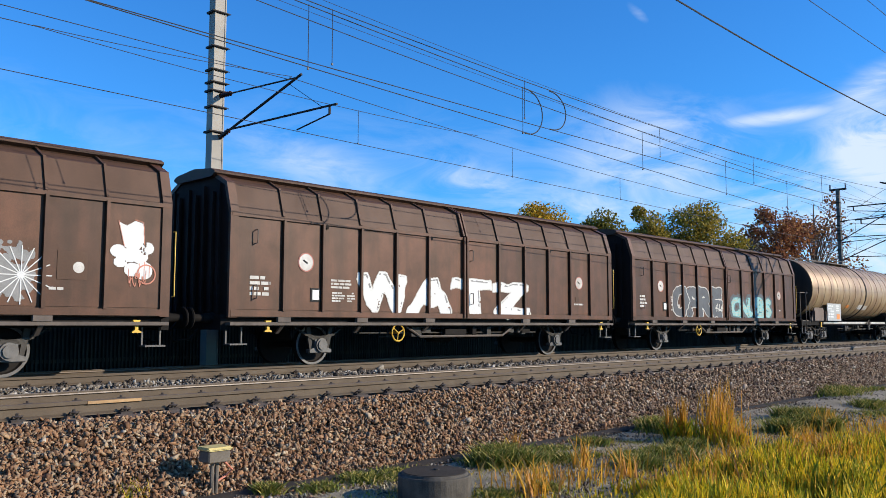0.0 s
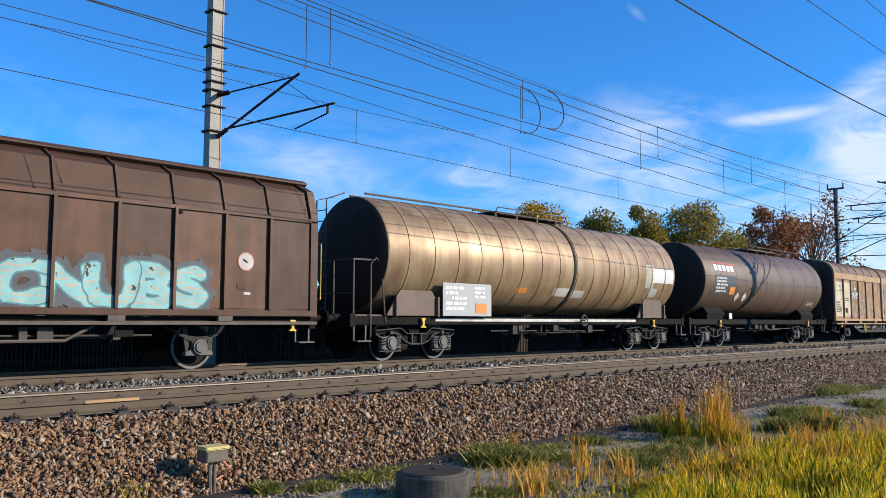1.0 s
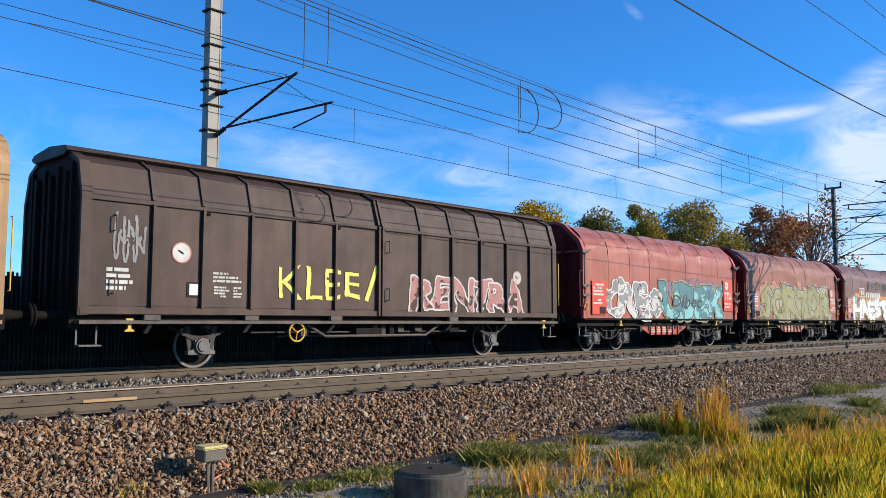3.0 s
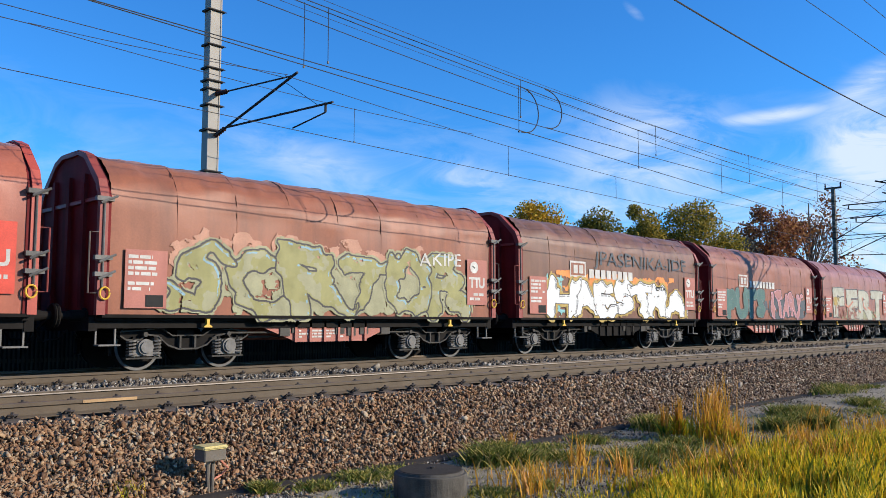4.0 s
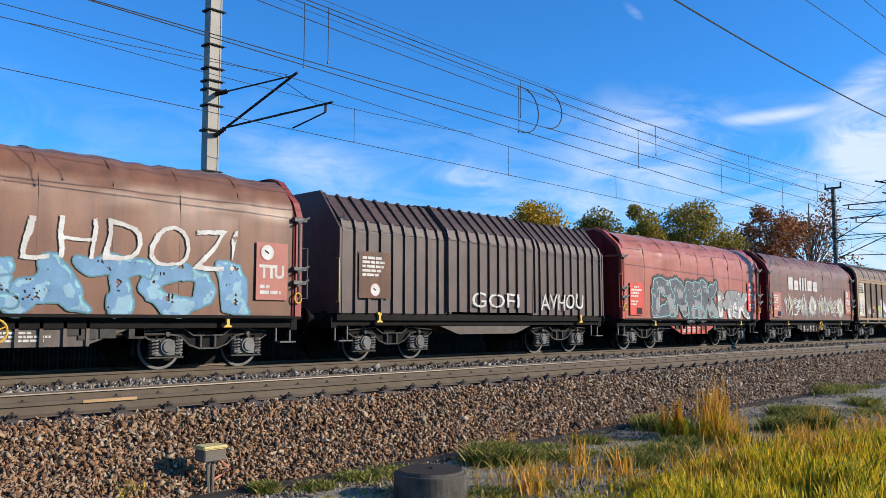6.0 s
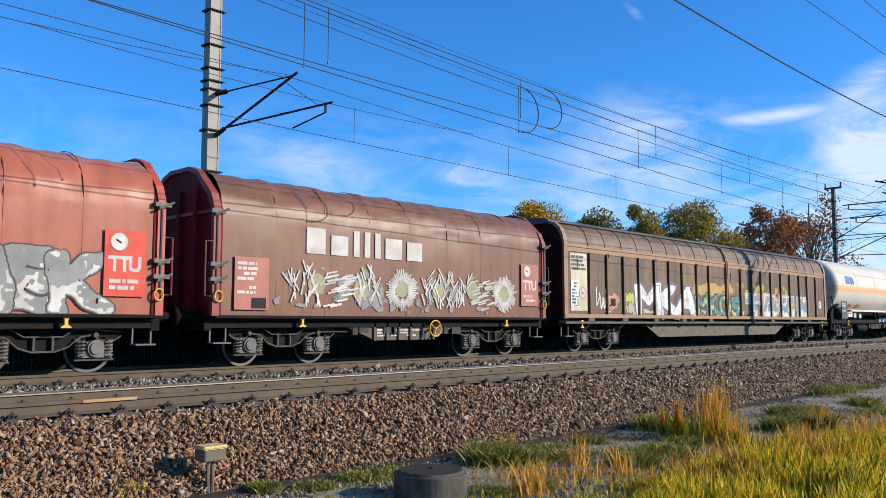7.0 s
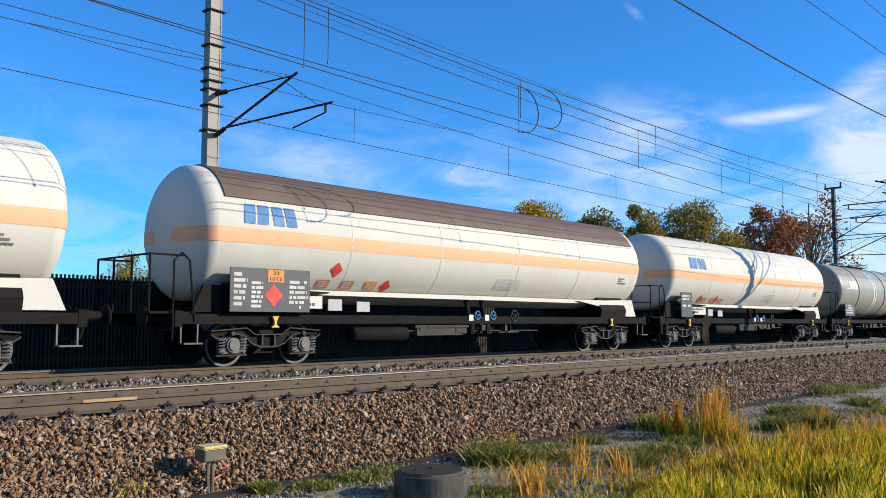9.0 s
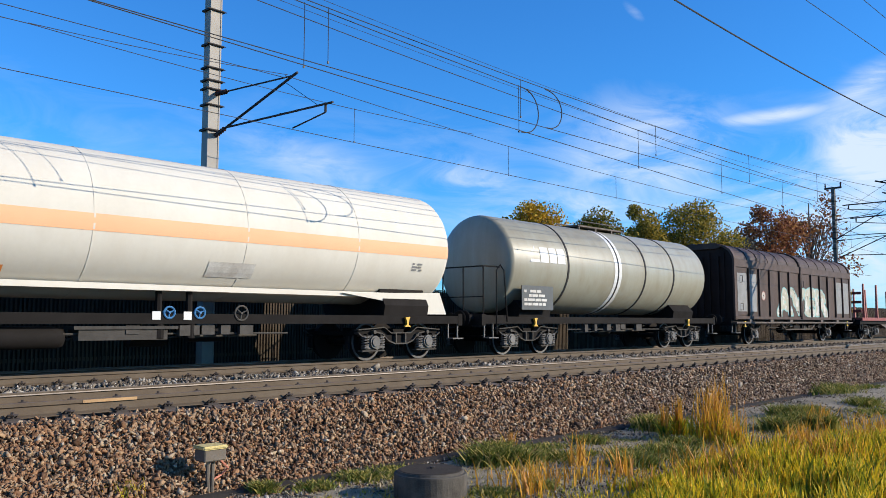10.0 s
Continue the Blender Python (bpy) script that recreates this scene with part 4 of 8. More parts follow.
def brake_wheel(w, x, z, mat="yellow", r=0.2, y=-1.4):
    bm = bmesh.new()
    n = 20
    pts = [(x + r * math.cos(2 * math.pi * i / n), y, z + r * math.sin(2 * math.pi * i / n)) for i in range(n + 1)]
    bar_path(bm, pts, 0.02, 6)
    for i in range(3):
        a = 2 * math.pi * i / 3 + 0.4
        rod(bm, (x, y, z), (x + r * math.cos(a), y, z + r * math.sin(a)), 0.014, 6)
    rod(bm, (x, y - 0.03, z), (x, y + 0.3, z), 0.025, 8)
    part("brake_wheel", bm, M[mat], w, mat.replace("_", " ") + " brake handwheel")


def soft_noise(rng, shape, step):
    """Smooth random field between 0 and 1."""
    h, w = shape
    g = rng.random((h // step + 3, w // step + 3))
    yi, xi = np.arange(h) / step, np.arange(w) / step
    y0, x0 = yi.astype(int), xi.astype(int)
    fy, fx = (yi - y0)[:, None], (xi - x0)[None]
    fy, fx = fy * fy * (3 - 2 * fy), fx * fx * (3 - 2 * fx)
    a, b, c, d = g[y0][:, x0], g[y0][:, x0 + 1], g[y0 + 1][:, x0], g[y0 + 1][:, x0 + 1]
    return a * (1 - fy) * (1 - fx) + b * (1 - fy) * fx + c * fy * (1 - fx) + d * fy * fx


def widen(mask, r):
    out = mask.copy()
    k = int(math.ceil(r))
    for dy in range(-k, k + 1):
        for dx in range(-k, k + 1):
            if dx * dx + dy * dy <= r * r:
                out |= np.roll(np.roll(mask, dy, 0), dx, 1)
    return out


CELL = 0.0125


def paint(w, mask, x0, z0, mat, y, name, label):
    """Thin layer of paint over the cells of the mask, as one mesh of strips."""
    verts, faces = [], []
    for j in range(mask.shape[0]):
        row = np.concatenate([[0], mask[j].astype(np.int8), [0]])
        d = np.diff(row)
        for a, b in zip(np.where(d == 1)[0], np.where(d == -1)[0]):
            n = len(verts)
            xa, xb, za = x0 + a * CELL, x0 + b * CELL, z0 + j * CELL
            verts += [(xa, y, za), (xb, y, za), (xb, y, za + CELL), (xa, y, za + CELL)]
            faces.append((n, n + 1, n + 2, n + 3))
    if not faces:
        return None
    ob = link(name, from_arrays(name, verts, faces, M[mat]), w, label)
    return tagged(ob, kind="stuff")


def worn(mask, rng, wear):
    if wear <= 0:
        return mask
    n = 0.75 * soft_noise(rng, mask.shape, 14) + 0.25 * soft_noise(rng, mask.shape, 3)
    return mask & (n > np.quantile(n, wear * 0.45))


def lettering(w, text, x0, x1, z0, z1, mat, y=-1.45, outline=None, bold=0.0, shear=0.0, jitter=0.0, seed=1, name="graffiti", label="", grow=0.05, wear=0.04, second=None):
    """Sprayed or stencilled letters from the built-in font, laid on in small cells so that edges and wear look sprayed."""
    rng = np.random.default_rng(seed)
    hgt = z1 - z0
    rb = bold * 0.45 * min(hgt, 1.0)
    if hgt < 0.3:   # small stencil: plain letters
        cell_letters(w, text, x0, x1, z0, z1, mat, y, name, label)
        return
    cu = bpy.data.curves.new("letters", "FONT")
    cu.body, cu.resolution_u, cu.shear = text, 3, shear
    cu.space_character = 0.82 if bold > 0.1 else 1.0
    tmp = bpy.data.objects.new("letters", cu)
    me = bpy.data.meshes.new_from_object(tmp)
    bpy.data.objects.remove(tmp)
    me.calc_loop_triangles()
    co = np.empty(len(me.vertices) * 3, np.float32)
    me.vertices.foreach_get("co", co)
    co = co.reshape(-1, 3)[:, :2]
    tri = np.empty(len(me.loop_triangles) * 3, np.int32)
    me.loop_triangles.foreach_get("vertices", tri)
    tri = tri.reshape(-1, 3)
    lo, hi = co.min(0), co.max(0)
    pad = 18
    nw, nh = int((x1 - x0) / CELL) + 2 * pad, int(hgt / CELL) + 2 * pad
    k = rb / CELL
    px = pad + k + (co[:, 0] - lo[0]) / (hi[0] - lo[0]) * (nw - 2 * pad - 2 * k)
    py = pad + k + (co[:, 1] - lo[1]) / (hi[1] - lo[1]) * (nh - 2 * pad - 2 * k)
    mask = np.zeros((nh, nw), bool)
    for a, b, c in tri:
        xs, ys = px[[a, b, c]], py[[a, b, c]]
        i0, i1 = max(0, int(xs.min())), min(nw - 1, int(xs.max()) + 1)
        j0, j1 = max(0, int(ys.min())), min(nh - 1, int(ys.max()) + 1)
        gx, gy = np.meshgrid(np.arange(i0, i1 + 1) + 0.5, np.arange(j0, j1 + 1) + 0.5)
        s = [(xs[(q + 1) % 3] - xs[q]) * (gy - ys[q]) - (ys[(q + 1) % 3] - ys[q]) * (gx - xs[q]) for q in range(3)]
        inside = ((s[0] >= 0) & (s[1] >= 0) & (s[2] >= 0)) | ((s[0] <= 0) & (s[1] <= 0) & (s[2] <= 0))
        mask[j0:j1 + 1, i0:i1 + 1] |= inside
    if k >= 1:
        mask = widen(mask, k)
    elif k <= -1:
        mask = ~widen(~mask, -k)
    if jitter:
        amp = jitter * hgt / CELL * 0.9
        jj, ii = np.meshgrid(np.arange(nh), np.arange(nw), indexing="ij")
        dx = (soft_noise(rng, mask.shape, 30) - 0.5) * amp * 1.15
        dy = (soft_noise(rng, mask.shape, 34) - 0.5) * amp * 1.7
        mask = mask[np.clip(jj + dy, 0, nh - 1).astype(int), np.clip(ii + dx, 0, nw - 1).astype(int)]
    ox, oz = x0 - pad * CELL, z0 - pad * CELL
    if outline:
        rim = widen(mask, max(1.0, grow * 0.9 / CELL))
        paint(w, worn(rim, rng, wear), ox, oz, outline, y + 0.004, name, label)
    fill = worn(mask, rng, wear)
    paint(w, fill, ox, oz, mat, y, name, label)
    if second:
        n = soft_noise(rng, mask.shape, 22) + 0.35 * soft_noise(rng, mask.shape, 9)
        grad = np.linspace(0.35, -0.25, nh)[:, None]
        inner = ~widen(~mask, 3)
        paint(w, inner & (n + grad > 0.86), ox, oz, second, y - 0.004, name, label)


GLYPHS = {}


def glyph(ch):
    """Outline of one letter of the built-in font, scaled to the unit square, as triangles."""
    if ch not in GLYPHS:
        cu = bpy.data.curves.new("letters", "FONT")
        cu.body, cu.resolution_u = ch, 3
        tmp = bpy.data.objects.new("letters", cu)
        me = bpy.data.meshes.new_from_object(tmp)
        bpy.data.objects.remove(tmp)
        me.calc_loop_triangles()
        co = np.empty(len(me.vertices) * 3, np.float32)
        me.vertices.foreach_get("co", co)
        co = co.reshape(-1, 3)[:, :2]
        tri = np.empty(len(me.loop_triangles) * 3, np.int32)
        me.loop_triangles.foreach_get("vertices", tri)
        lo, hi = co.min(0), co.max(0)
        wide = min(1.0, max(0.35, 1.25 * (hi[0] - lo[0]) / max(hi[1] - lo[1], 1e-3)))
        unit = (co - lo) / np.maximum(hi - lo, 1e-3)
        unit[:, 0] = 0.5 + (unit[:, 0] - 0.5) * wide
        GLYPHS[ch] = (unit, tri.reshape(-1, 3))
    return GLYPHS[ch]


def fill_triangles(mask, px, py, tri):
    nh, nw = mask.shape
    for a, b, c in tri:
        xs, ys = px[[a, b, c]], py[[a, b, c]]
        i0, i1 = max(0, int(xs.min())), min(nw - 1, int(xs.max()) + 1)
        j0, j1 = max(0, int(ys.min())), min(nh - 1, int(ys.max()) + 1)
        gx, gy = np.meshgrid(np.arange(i0, i1 + 1) + 0.5, np.arange(j0, j1 + 1) + 0.5)
        e = [(xs[(q + 1) % 3] - xs[q]) * (gy - ys[q]) - (ys[(q + 1) % 3] - ys[q]) * (gx - xs[q]) for q in range(3)]
        mask[j0:j1 + 1, i0:i1 + 1] |= ((e[0] >= 0) & (e[1] >= 0) & (e[2] >= 0)) | ((e[0] <= 0) & (e[1] <= 0) & (e[2] <= 0))


def squared(mask, k):
    out = mask.copy()
    for d in range(-k, k + 1):
        out |= np.roll(mask, d, 0)
    wide = out.copy()
    for d in range(-k, k + 1):
        wide |= np.roll(out, d, 1)
    return wide


def piece(w, text, x0, x1, z0, z1, fill, line="soot", halo=None, second=None, y=-1.436, bold=0.10, lw=0.03, hw=0.09, lean=0.1, bounce=0.10, overlap=0.25,
          warp=0.12, seed=1, wear=0.10, hatch=0, block=False, label="", shine=None, core=False):
    """Large sprayed piece: letters drawn one over the other, each with its own fat outline, fill, shading and a halo round the whole."""
    rng = np.random.default_rng(seed)
    hgt, pad = z1 - z0, 22
    nh, nw = int(hgt / CELL) + 2 * pad, int((x1 - x0) / CELL) + 2 * pad
    codes = np.zeros((nh, nw), np.int8)
    slot = (nw - 2 * pad) / len(text)
    kb, kl = max(1, int(bold * 0.68 * hgt / CELL)), max(1.0, lw * 1.3 / CELL)
    jj, ii = np.meshgrid(np.arange(nh), np.arange(nw), indexing="ij")
    for i in [k for k in range(len(text)) if k % 2] + [k for k in range(len(text)) if k % 2 == 0]:
        if text[i] == " ":
            continue
        co, tri = glyph(text[i])
        wd = slot * (1 + overlap) - 2 * kb
        gh = (nh - 2 * pad) * (1 - bounce * rng.random()) - 2 * kb
        base = pad + kb + (nh - 2 * pad - 2 * kb - gh) * rng.random()
        ln_ = lean * rng.uniform(-1, 1) * gh
        px = pad + slot * (i - overlap / 2) + kb + co[:, 0] * wd + (co[:, 1] - 0.5) * ln_
        py = base + co[:, 1] * gh
        m = np.zeros((nh, nw), bool)
        fill_triangles(m, px, py, tri)
        m = squared(m, kb) if block else widen(m, kb)
        if warp:
            amp = 0.7 * warp * hgt / CELL
            dx, dy = (soft_noise(rng, m.shape, 20) - 0.5) * amp, (soft_noise(rng, m.shape, 24) - 0.5) * amp
            m = m[np.clip(jj + dy, 0, nh - 1).astype(int), np.clip(ii + dx, 0, nw - 1).astype(int)]
        codes[widen(m, kl)] = 1
        codes[m] = 2
        if second or hatch:
            inner = ~widen(~m, 2)
            n = soft_noise(rng, m.shape, 18) + 0.4 * soft_noise(rng, m.shape, 6)
            if core:
                inner, tone = ~widen(~m, max(3, kb * 0.6)), n > 0.25
            elif hatch:
                tone = (np.sin(jj * 2 * np.pi / hatch + 5 * soft_noise(rng, m.shape, 12)) > 0.25) & (soft_noise(rng, m.shape, 9) > 0.35)
            else:
                tone = n + np.linspace(0.3, -0.2, nh)[:, None] > 0.84
            codes[inner & tone] = 3
        if shine:
            edge = ~widen(~m, 2) & ~np.roll(np.roll(~widen(~m, 2), -3, 1), -3, 0)
            codes[edge & (soft_noise(rng, m.shape, 8) > 0.5)] = 5
    if halo:
        k = hw / CELL
        ring_ = widen(codes > 0, k * 0.55) | (widen(codes > 0, k) & (soft_noise(rng, codes.shape, 10) > 0.45))
        codes[ring_ & (codes == 0)] = 4
    keep = worn(np.ones_like(codes, bool), rng, wear * 0.5)
    low, high = int(pad * 0.55), nh
    keep[:low] = False
    for c, mt in ((1, line), (2, fill), (3, second), (4, halo), (5, shine)):
        if mt:
            paint(w, (codes == c) & keep, x0 - pad * CELL, z0 - pad * CELL, mt, y - (0.0006 * c), "graffiti", label)


def patch(w, outlines, mat, y, label, wear=0.04, seed=1):
    """Sprayed shape from closed outlines of (x, z)."""
    pts = [q for o in outlines for q in o]
    x0, z0 = min(q[0] for q in pts) - 0.05, min(q[1] for q in pts) - 0.05
    nw, nh = int((max(q[0] for q in pts) + 0.05 - x0) / CELL), int((max(q[1] for q in pts) + 0.05 - z0) / CELL)
    gx, gz = np.meshgrid(x0 + (np.arange(nw) + 0.5) * CELL, z0 + (np.arange(nh) + 0.5) * CELL)
    mask = np.zeros((nh, nw), bool)
    for o in outlines:
        ins = np.zeros((nh, nw), bool)
        for (xa, za), (xb, zb) in zip(o, o[1:] + o[:1]):
            if za != zb:
                ins ^= ((za > gz) != (zb > gz)) & (gx < (xb - xa) * (gz - za) / (zb - za) + xa)
        mask |= ins
    return paint(w, worn(mask, np.random.default_rng(seed), wear), x0, z0, mat, y, "graffiti", label)


def oval(x, z, rx, rz, n=18):
    return [(x + rx * math.cos(2 * math.pi * i / n), z + rz * math.sin(2 * math.pi * i / n)) for i in range(n)]


def strokes(w, x0, x1, z0, z1, mat, lines, r=0.014, y=-1.44, label=""):
    """Straight sprayed strokes, each given by its two ends."""
    nw, nh = int((x1 - x0) / CELL), int((z1 - z0) / CELL)
    mask = np.zeros((nh, nw), bool)
    for xa, za, xb, zb in lines:
        n = int(max(abs(xb - xa), abs(zb - za)) / CELL * 1.5) + 2
        i = ((np.linspace(xa, xb, n) - x0) / CELL).astype(int)
        j = ((np.linspace(za, zb, n) - z0) / CELL).astype(int)
        ok = (i >= 2) & (i < nw - 2) & (j >= 2) & (j < nh - 2)
        mask[j[ok], i[ok]] = True
    return paint(w, widen(mask, r / CELL), x0, z0, mat, y, "graffiti", label)


def cell_letters(w, text, x0, x1, z0, z1, mat, y, name, label):
    cu = bpy.data.curves.new("letters", "FONT")
    cu.body, cu.resolution_u, cu.offset = text, 2, 0.015
    tmp = bpy.data.objects.new("letters", cu)
    me = bpy.data.meshes.new_from_object(tmp)
    bpy.data.objects.remove(tmp)
    co = np.empty(len(me.vertices) * 3, np.float32)
    me.vertices.foreach_get("co", co)
    co = co.reshape(-1, 3)
    lo, hi = co.min(0), co.max(0)
    out = np.stack([x0 + (co[:, 0] - lo[0]) / (hi[0] - lo[0]) * (x1 - x0), np.full(len(co), y), z0 + (co[:, 1] - lo[1]) / (hi[1] - lo[1]) * (z1 - z0)], 1)
    me.vertices.foreach_set("co", out.astype(np.float32).ravel())
    me.update()
    me.name = name
    me.materials.clear()
    me.materials.append(M[mat])
    link(name, me, w, label)


def blob(w, x0, x1, z0, z1, mat, y=-1.443, seed=1, rough=0.16, name="graffiti", label="", spikes=7, wear=0.10):
    """Uneven sprayed patch with a ragged outline."""
    rng = np.random.default_rng(seed)
    nw, nh = int((x1 - x0) / CELL), int((z1 - z0) / CELL)
    u, v = np.meshgrid(np.linspace(-1, 1, nw), np.linspace(-1, 1, nh))
    step = max(3, int(nw / (spikes * 1.6)))
    r = (np.abs(u) ** 4 + np.abs(v) ** 4) ** 0.25 + rough * 2.2 * (soft_noise(rng, (nh, nw), min(step, 24)) - 0.35) + rough * 0.3 * (soft_noise(rng, (nh, nw), 5) - 0.5)
    return paint(w, worn(r < 0.93, rng, wear), x0, z0, mat, y, name, label)


def squiggle(w, x0, x1, z0, z1, mat, y=-1.452, seed=1, loops=6, r=0.02, name="graffiti", label=""):
    """Thin hand-drawn tag line."""
    rng = random.Random(seed)
    pad = 4
    nw, nh = int((x1 - x0) / CELL) + 2 * pad + 8, int((z1 - z0) / CELL) + 2 * pad
    mask = np.zeros((nh, nw), bool)
    ph, ph2 = rng.uniform(0, 6), rng.uniform(0, 6)
    for i in range(loops * 220):
        e = i / (loops * 220)
        a = e * loops * 2 * math.pi + ph
        px = (e * 0.92 + 0.04 + 0.05 * math.cos(a * 1.0) + 0.02 * math.sin(a * 2.3 + ph2)) * (x1 - x0)
        pz = (0.5 + 0.46 * math.sin(a + 0.6 * math.sin(a * 0.37)) * (0.5 + 0.5 * math.sin(e * 19 + ph))) * (z1 - z0)
        j, k = int(pz / CELL) + pad, int(px / CELL) + pad
        if 0 <= j < nh and 0 <= k < nw:
            mask[j, k] = True
    mask = widen(mask, r / CELL)
    return paint(w, worn(mask, np.random.default_rng(seed), 0.06), x0 - pad * CELL, z0 - pad * CELL, mat, y, name, label)


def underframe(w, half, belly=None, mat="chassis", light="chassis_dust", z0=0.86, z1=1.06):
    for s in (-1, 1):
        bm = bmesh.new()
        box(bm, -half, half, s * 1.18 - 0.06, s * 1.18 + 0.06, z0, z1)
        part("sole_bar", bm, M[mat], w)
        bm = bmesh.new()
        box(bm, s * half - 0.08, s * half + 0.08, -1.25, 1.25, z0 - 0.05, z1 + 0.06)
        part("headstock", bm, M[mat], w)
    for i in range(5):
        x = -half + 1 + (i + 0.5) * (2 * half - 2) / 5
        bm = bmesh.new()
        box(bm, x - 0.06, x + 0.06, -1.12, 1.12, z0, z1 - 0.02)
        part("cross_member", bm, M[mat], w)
    if belly:
        a, b, z = belly
        for s in (-1, 1):
            bm = bmesh.new()
            prism_y(bm, [(-a, z0 + 0.01), (-b, z), (b, z), (a, z0 + 0.01)], s * 1.16 - 0.03, s * 1.16 + 0.03)
            part("truss_girder", bm, M[light], w)


def brake_gear(w, seed, zlow=0.55, span=2.6, cyl=True):
    """Pipes, cylinders and boxes hung below the floor."""
    rng = random.Random(seed)
    for a, b, y, z, r in ((-0.5, 0.25, -0.55, 0.62, 0.17), (0.9, 1.7, -0.3, 0.66, 0.14)) if cyl else ():
        bm = bmesh.new()
        rod(bm, (a, y, z), (b, y, z), r, 12)
        part("brake_cylinder", bm, M["chassis"], w)
    bm = bmesh.new()
    for i in range(6):
        x = rng.uniform(-span, span)
        box(bm, x, x + rng.uniform(0.1, 0.35), -1.22, -1.12, rng.uniform(0.62, 0.72), 0.87)
    rod(bm, (-span * 1.3, -1.1, 0.72), (span * 1.3, -1.1, 0.70), 0.02, 6)
    rod(bm, (-span, -0.9, 0.62), (span, -0.9, 0.66), 0.025, 6)
    part("brake_rigging", bm, M["bogie_steel"], w)


def van(s0, name, L, split, ribs, mat, trim, roofmat, style, label, axles, bogies=(), cap=True, endmat="end_shade", sill="chassis_dust"):
    """Sliding-wall van. ribs: places of the upright ribs; style 'bent' or 'round' for the upper wall."""
    w = thing(name, label, "freight wagon", group="wagons of the freight train")
    h = L / 2
    MOVERS.append((w, s0))
    y = 1.36
    if style == "bent":
        up = [(y, 3.22), (1.17, 3.84), (0.74, 4.05)]
    elif style == "round":
        up = [(y, 3.55), (1.33, 3.70), (1.20, 3.92), (0.98, 4.08), (0.70, 4.19), (0.35, 4.26)]
    else:
        up = [(y, 3.36), (1.32, 3.58), (1.20, 3.84), (1.02, 4.00), (0.74, 4.08)]
    prof = [(-y, 1.06)] + [(-a, b) for a, b in up] + [(a, b) for a, b in up[::-1]] + [(y, 1.06)]
    bm = bmesh.new()
    prism_x(bm, prof, -h + 0.05, h - 0.05)
    part("body", bm, M[roofmat], w)
    for s in (-1, 1):   # end walls with frame; their shade is put into the dark endmat colour
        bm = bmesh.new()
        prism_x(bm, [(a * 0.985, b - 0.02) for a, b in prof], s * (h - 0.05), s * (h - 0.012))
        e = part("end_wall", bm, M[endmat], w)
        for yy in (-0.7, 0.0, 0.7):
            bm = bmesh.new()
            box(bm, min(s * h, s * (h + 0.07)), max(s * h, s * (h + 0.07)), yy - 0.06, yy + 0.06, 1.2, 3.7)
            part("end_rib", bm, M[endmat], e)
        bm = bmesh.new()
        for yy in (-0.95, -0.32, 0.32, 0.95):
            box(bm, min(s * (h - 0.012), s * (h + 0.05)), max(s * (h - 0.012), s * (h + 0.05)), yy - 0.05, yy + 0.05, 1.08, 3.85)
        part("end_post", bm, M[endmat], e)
        # thick rim following the outline
        bm = bmesh.new()
        side = [(-y - 0.05, 1.06)] + [(-a - 0.05, b + 0.03) for a, b in up]
        side2 = [(-y + 0.03, 1.06)] + [(-a + 0.03, b - 0.03) for a, b in up]
        for k in (-1, 1):
            prism_x(bm, [(k * a, b) for a, b in side + side2[::-1]], min(s * (h - 0.17), s * (h + 0.02)), max(s * (h - 0.17), s * (h + 0.02)))
        part("end_frame", bm, M[trim], w)
    top = up[0][1]
    # cornice and sill
    for k in (-1, 1):
        bm = bmesh.new()
        ch = 0.075 if style != "round" else 0.30
        box(bm, -h + 0.02, h - 0.02, min(k * (y - 0.02), k * (y + 0.055)), max(k * (y - 0.02), k * (y + 0.055)), top - ch, top)
        if style == "long":
            box(bm, -h + 0.02, h - 0.02, min(k * (y - 0.02), k * (y + 0.03)), max(k * (y - 0.02), k * (y + 0.03)), top - 0.22, top - ch - 0.01)
        part("cornice", bm, M[trim], w)
        bm = bmesh.new()
        box(bm, -h + 0.02, h - 0.02, min(k * (y - 0.02), k * (y + 0.06)), max(k * (y - 0.02), k * (y + 0.06)), 1.08, 1.20)
        part("door_sill", bm, M[trim], w)
        bm = bmesh.new()
        box(bm, -h, h, min(k * (y - 0.15), k * (y + 0.09)), max(k * (y - 0.15), k * (y + 0.09)), 0.90, 0.965)
        part("guide_rail", bm, M[sill], w)
    ptop = top - (0.08 if style == "bent" else 0.31 if style == "round" else 0.23)
    ks = (-1, 1)
    edges = [-h + 0.12] + list(ribs) + [h - 0.12]
    for k in ks:
        for a, b in zip(edges, edges[1:]):
            if b - a < 0.3:
                continue
            bm = bmesh.new()
            yo = k * (y + 0.012)
            v = box(bm, a + 0.05, b - 0.05, min(yo, k * (y - 0.01)), max(yo, k * (y - 0.01)), 1.23, ptop)
            link("wall_panel", finish(bm, "wall_panel", M[mat]), w)
        for r in ribs:
            bm = bmesh.new()
            box(bm, r - 0.03, r + 0.03, min(k * (y - 0.01), k * (y + 0.085)), max(k * (y - 0.01), k * (y + 0.085)), 1.20, ptop + 0.02)
            link("wall_rib", finish(bm, "wall_rib", M[trim if style == "round" and trim == "ochre_trim" else mat]), w)
            bm = bmesh.new()   # rib over the bent upper wall
            for (a0, b0), (a1, b1) in zip(up, up[1:]):
                th = 0.035 if style == "bent" else 0.018
                q = [(a0, b0), (a1, b1), (a1 + th, b1 + th), (a0 + th, b0 + th * 0.5)]
                prism_x(bm, [(k * aa, bb) for aa, bb in q], r - 0.025, r + 0.025)
            link("roof_rib", finish(bm, "roof_rib", M[roofmat]), w)
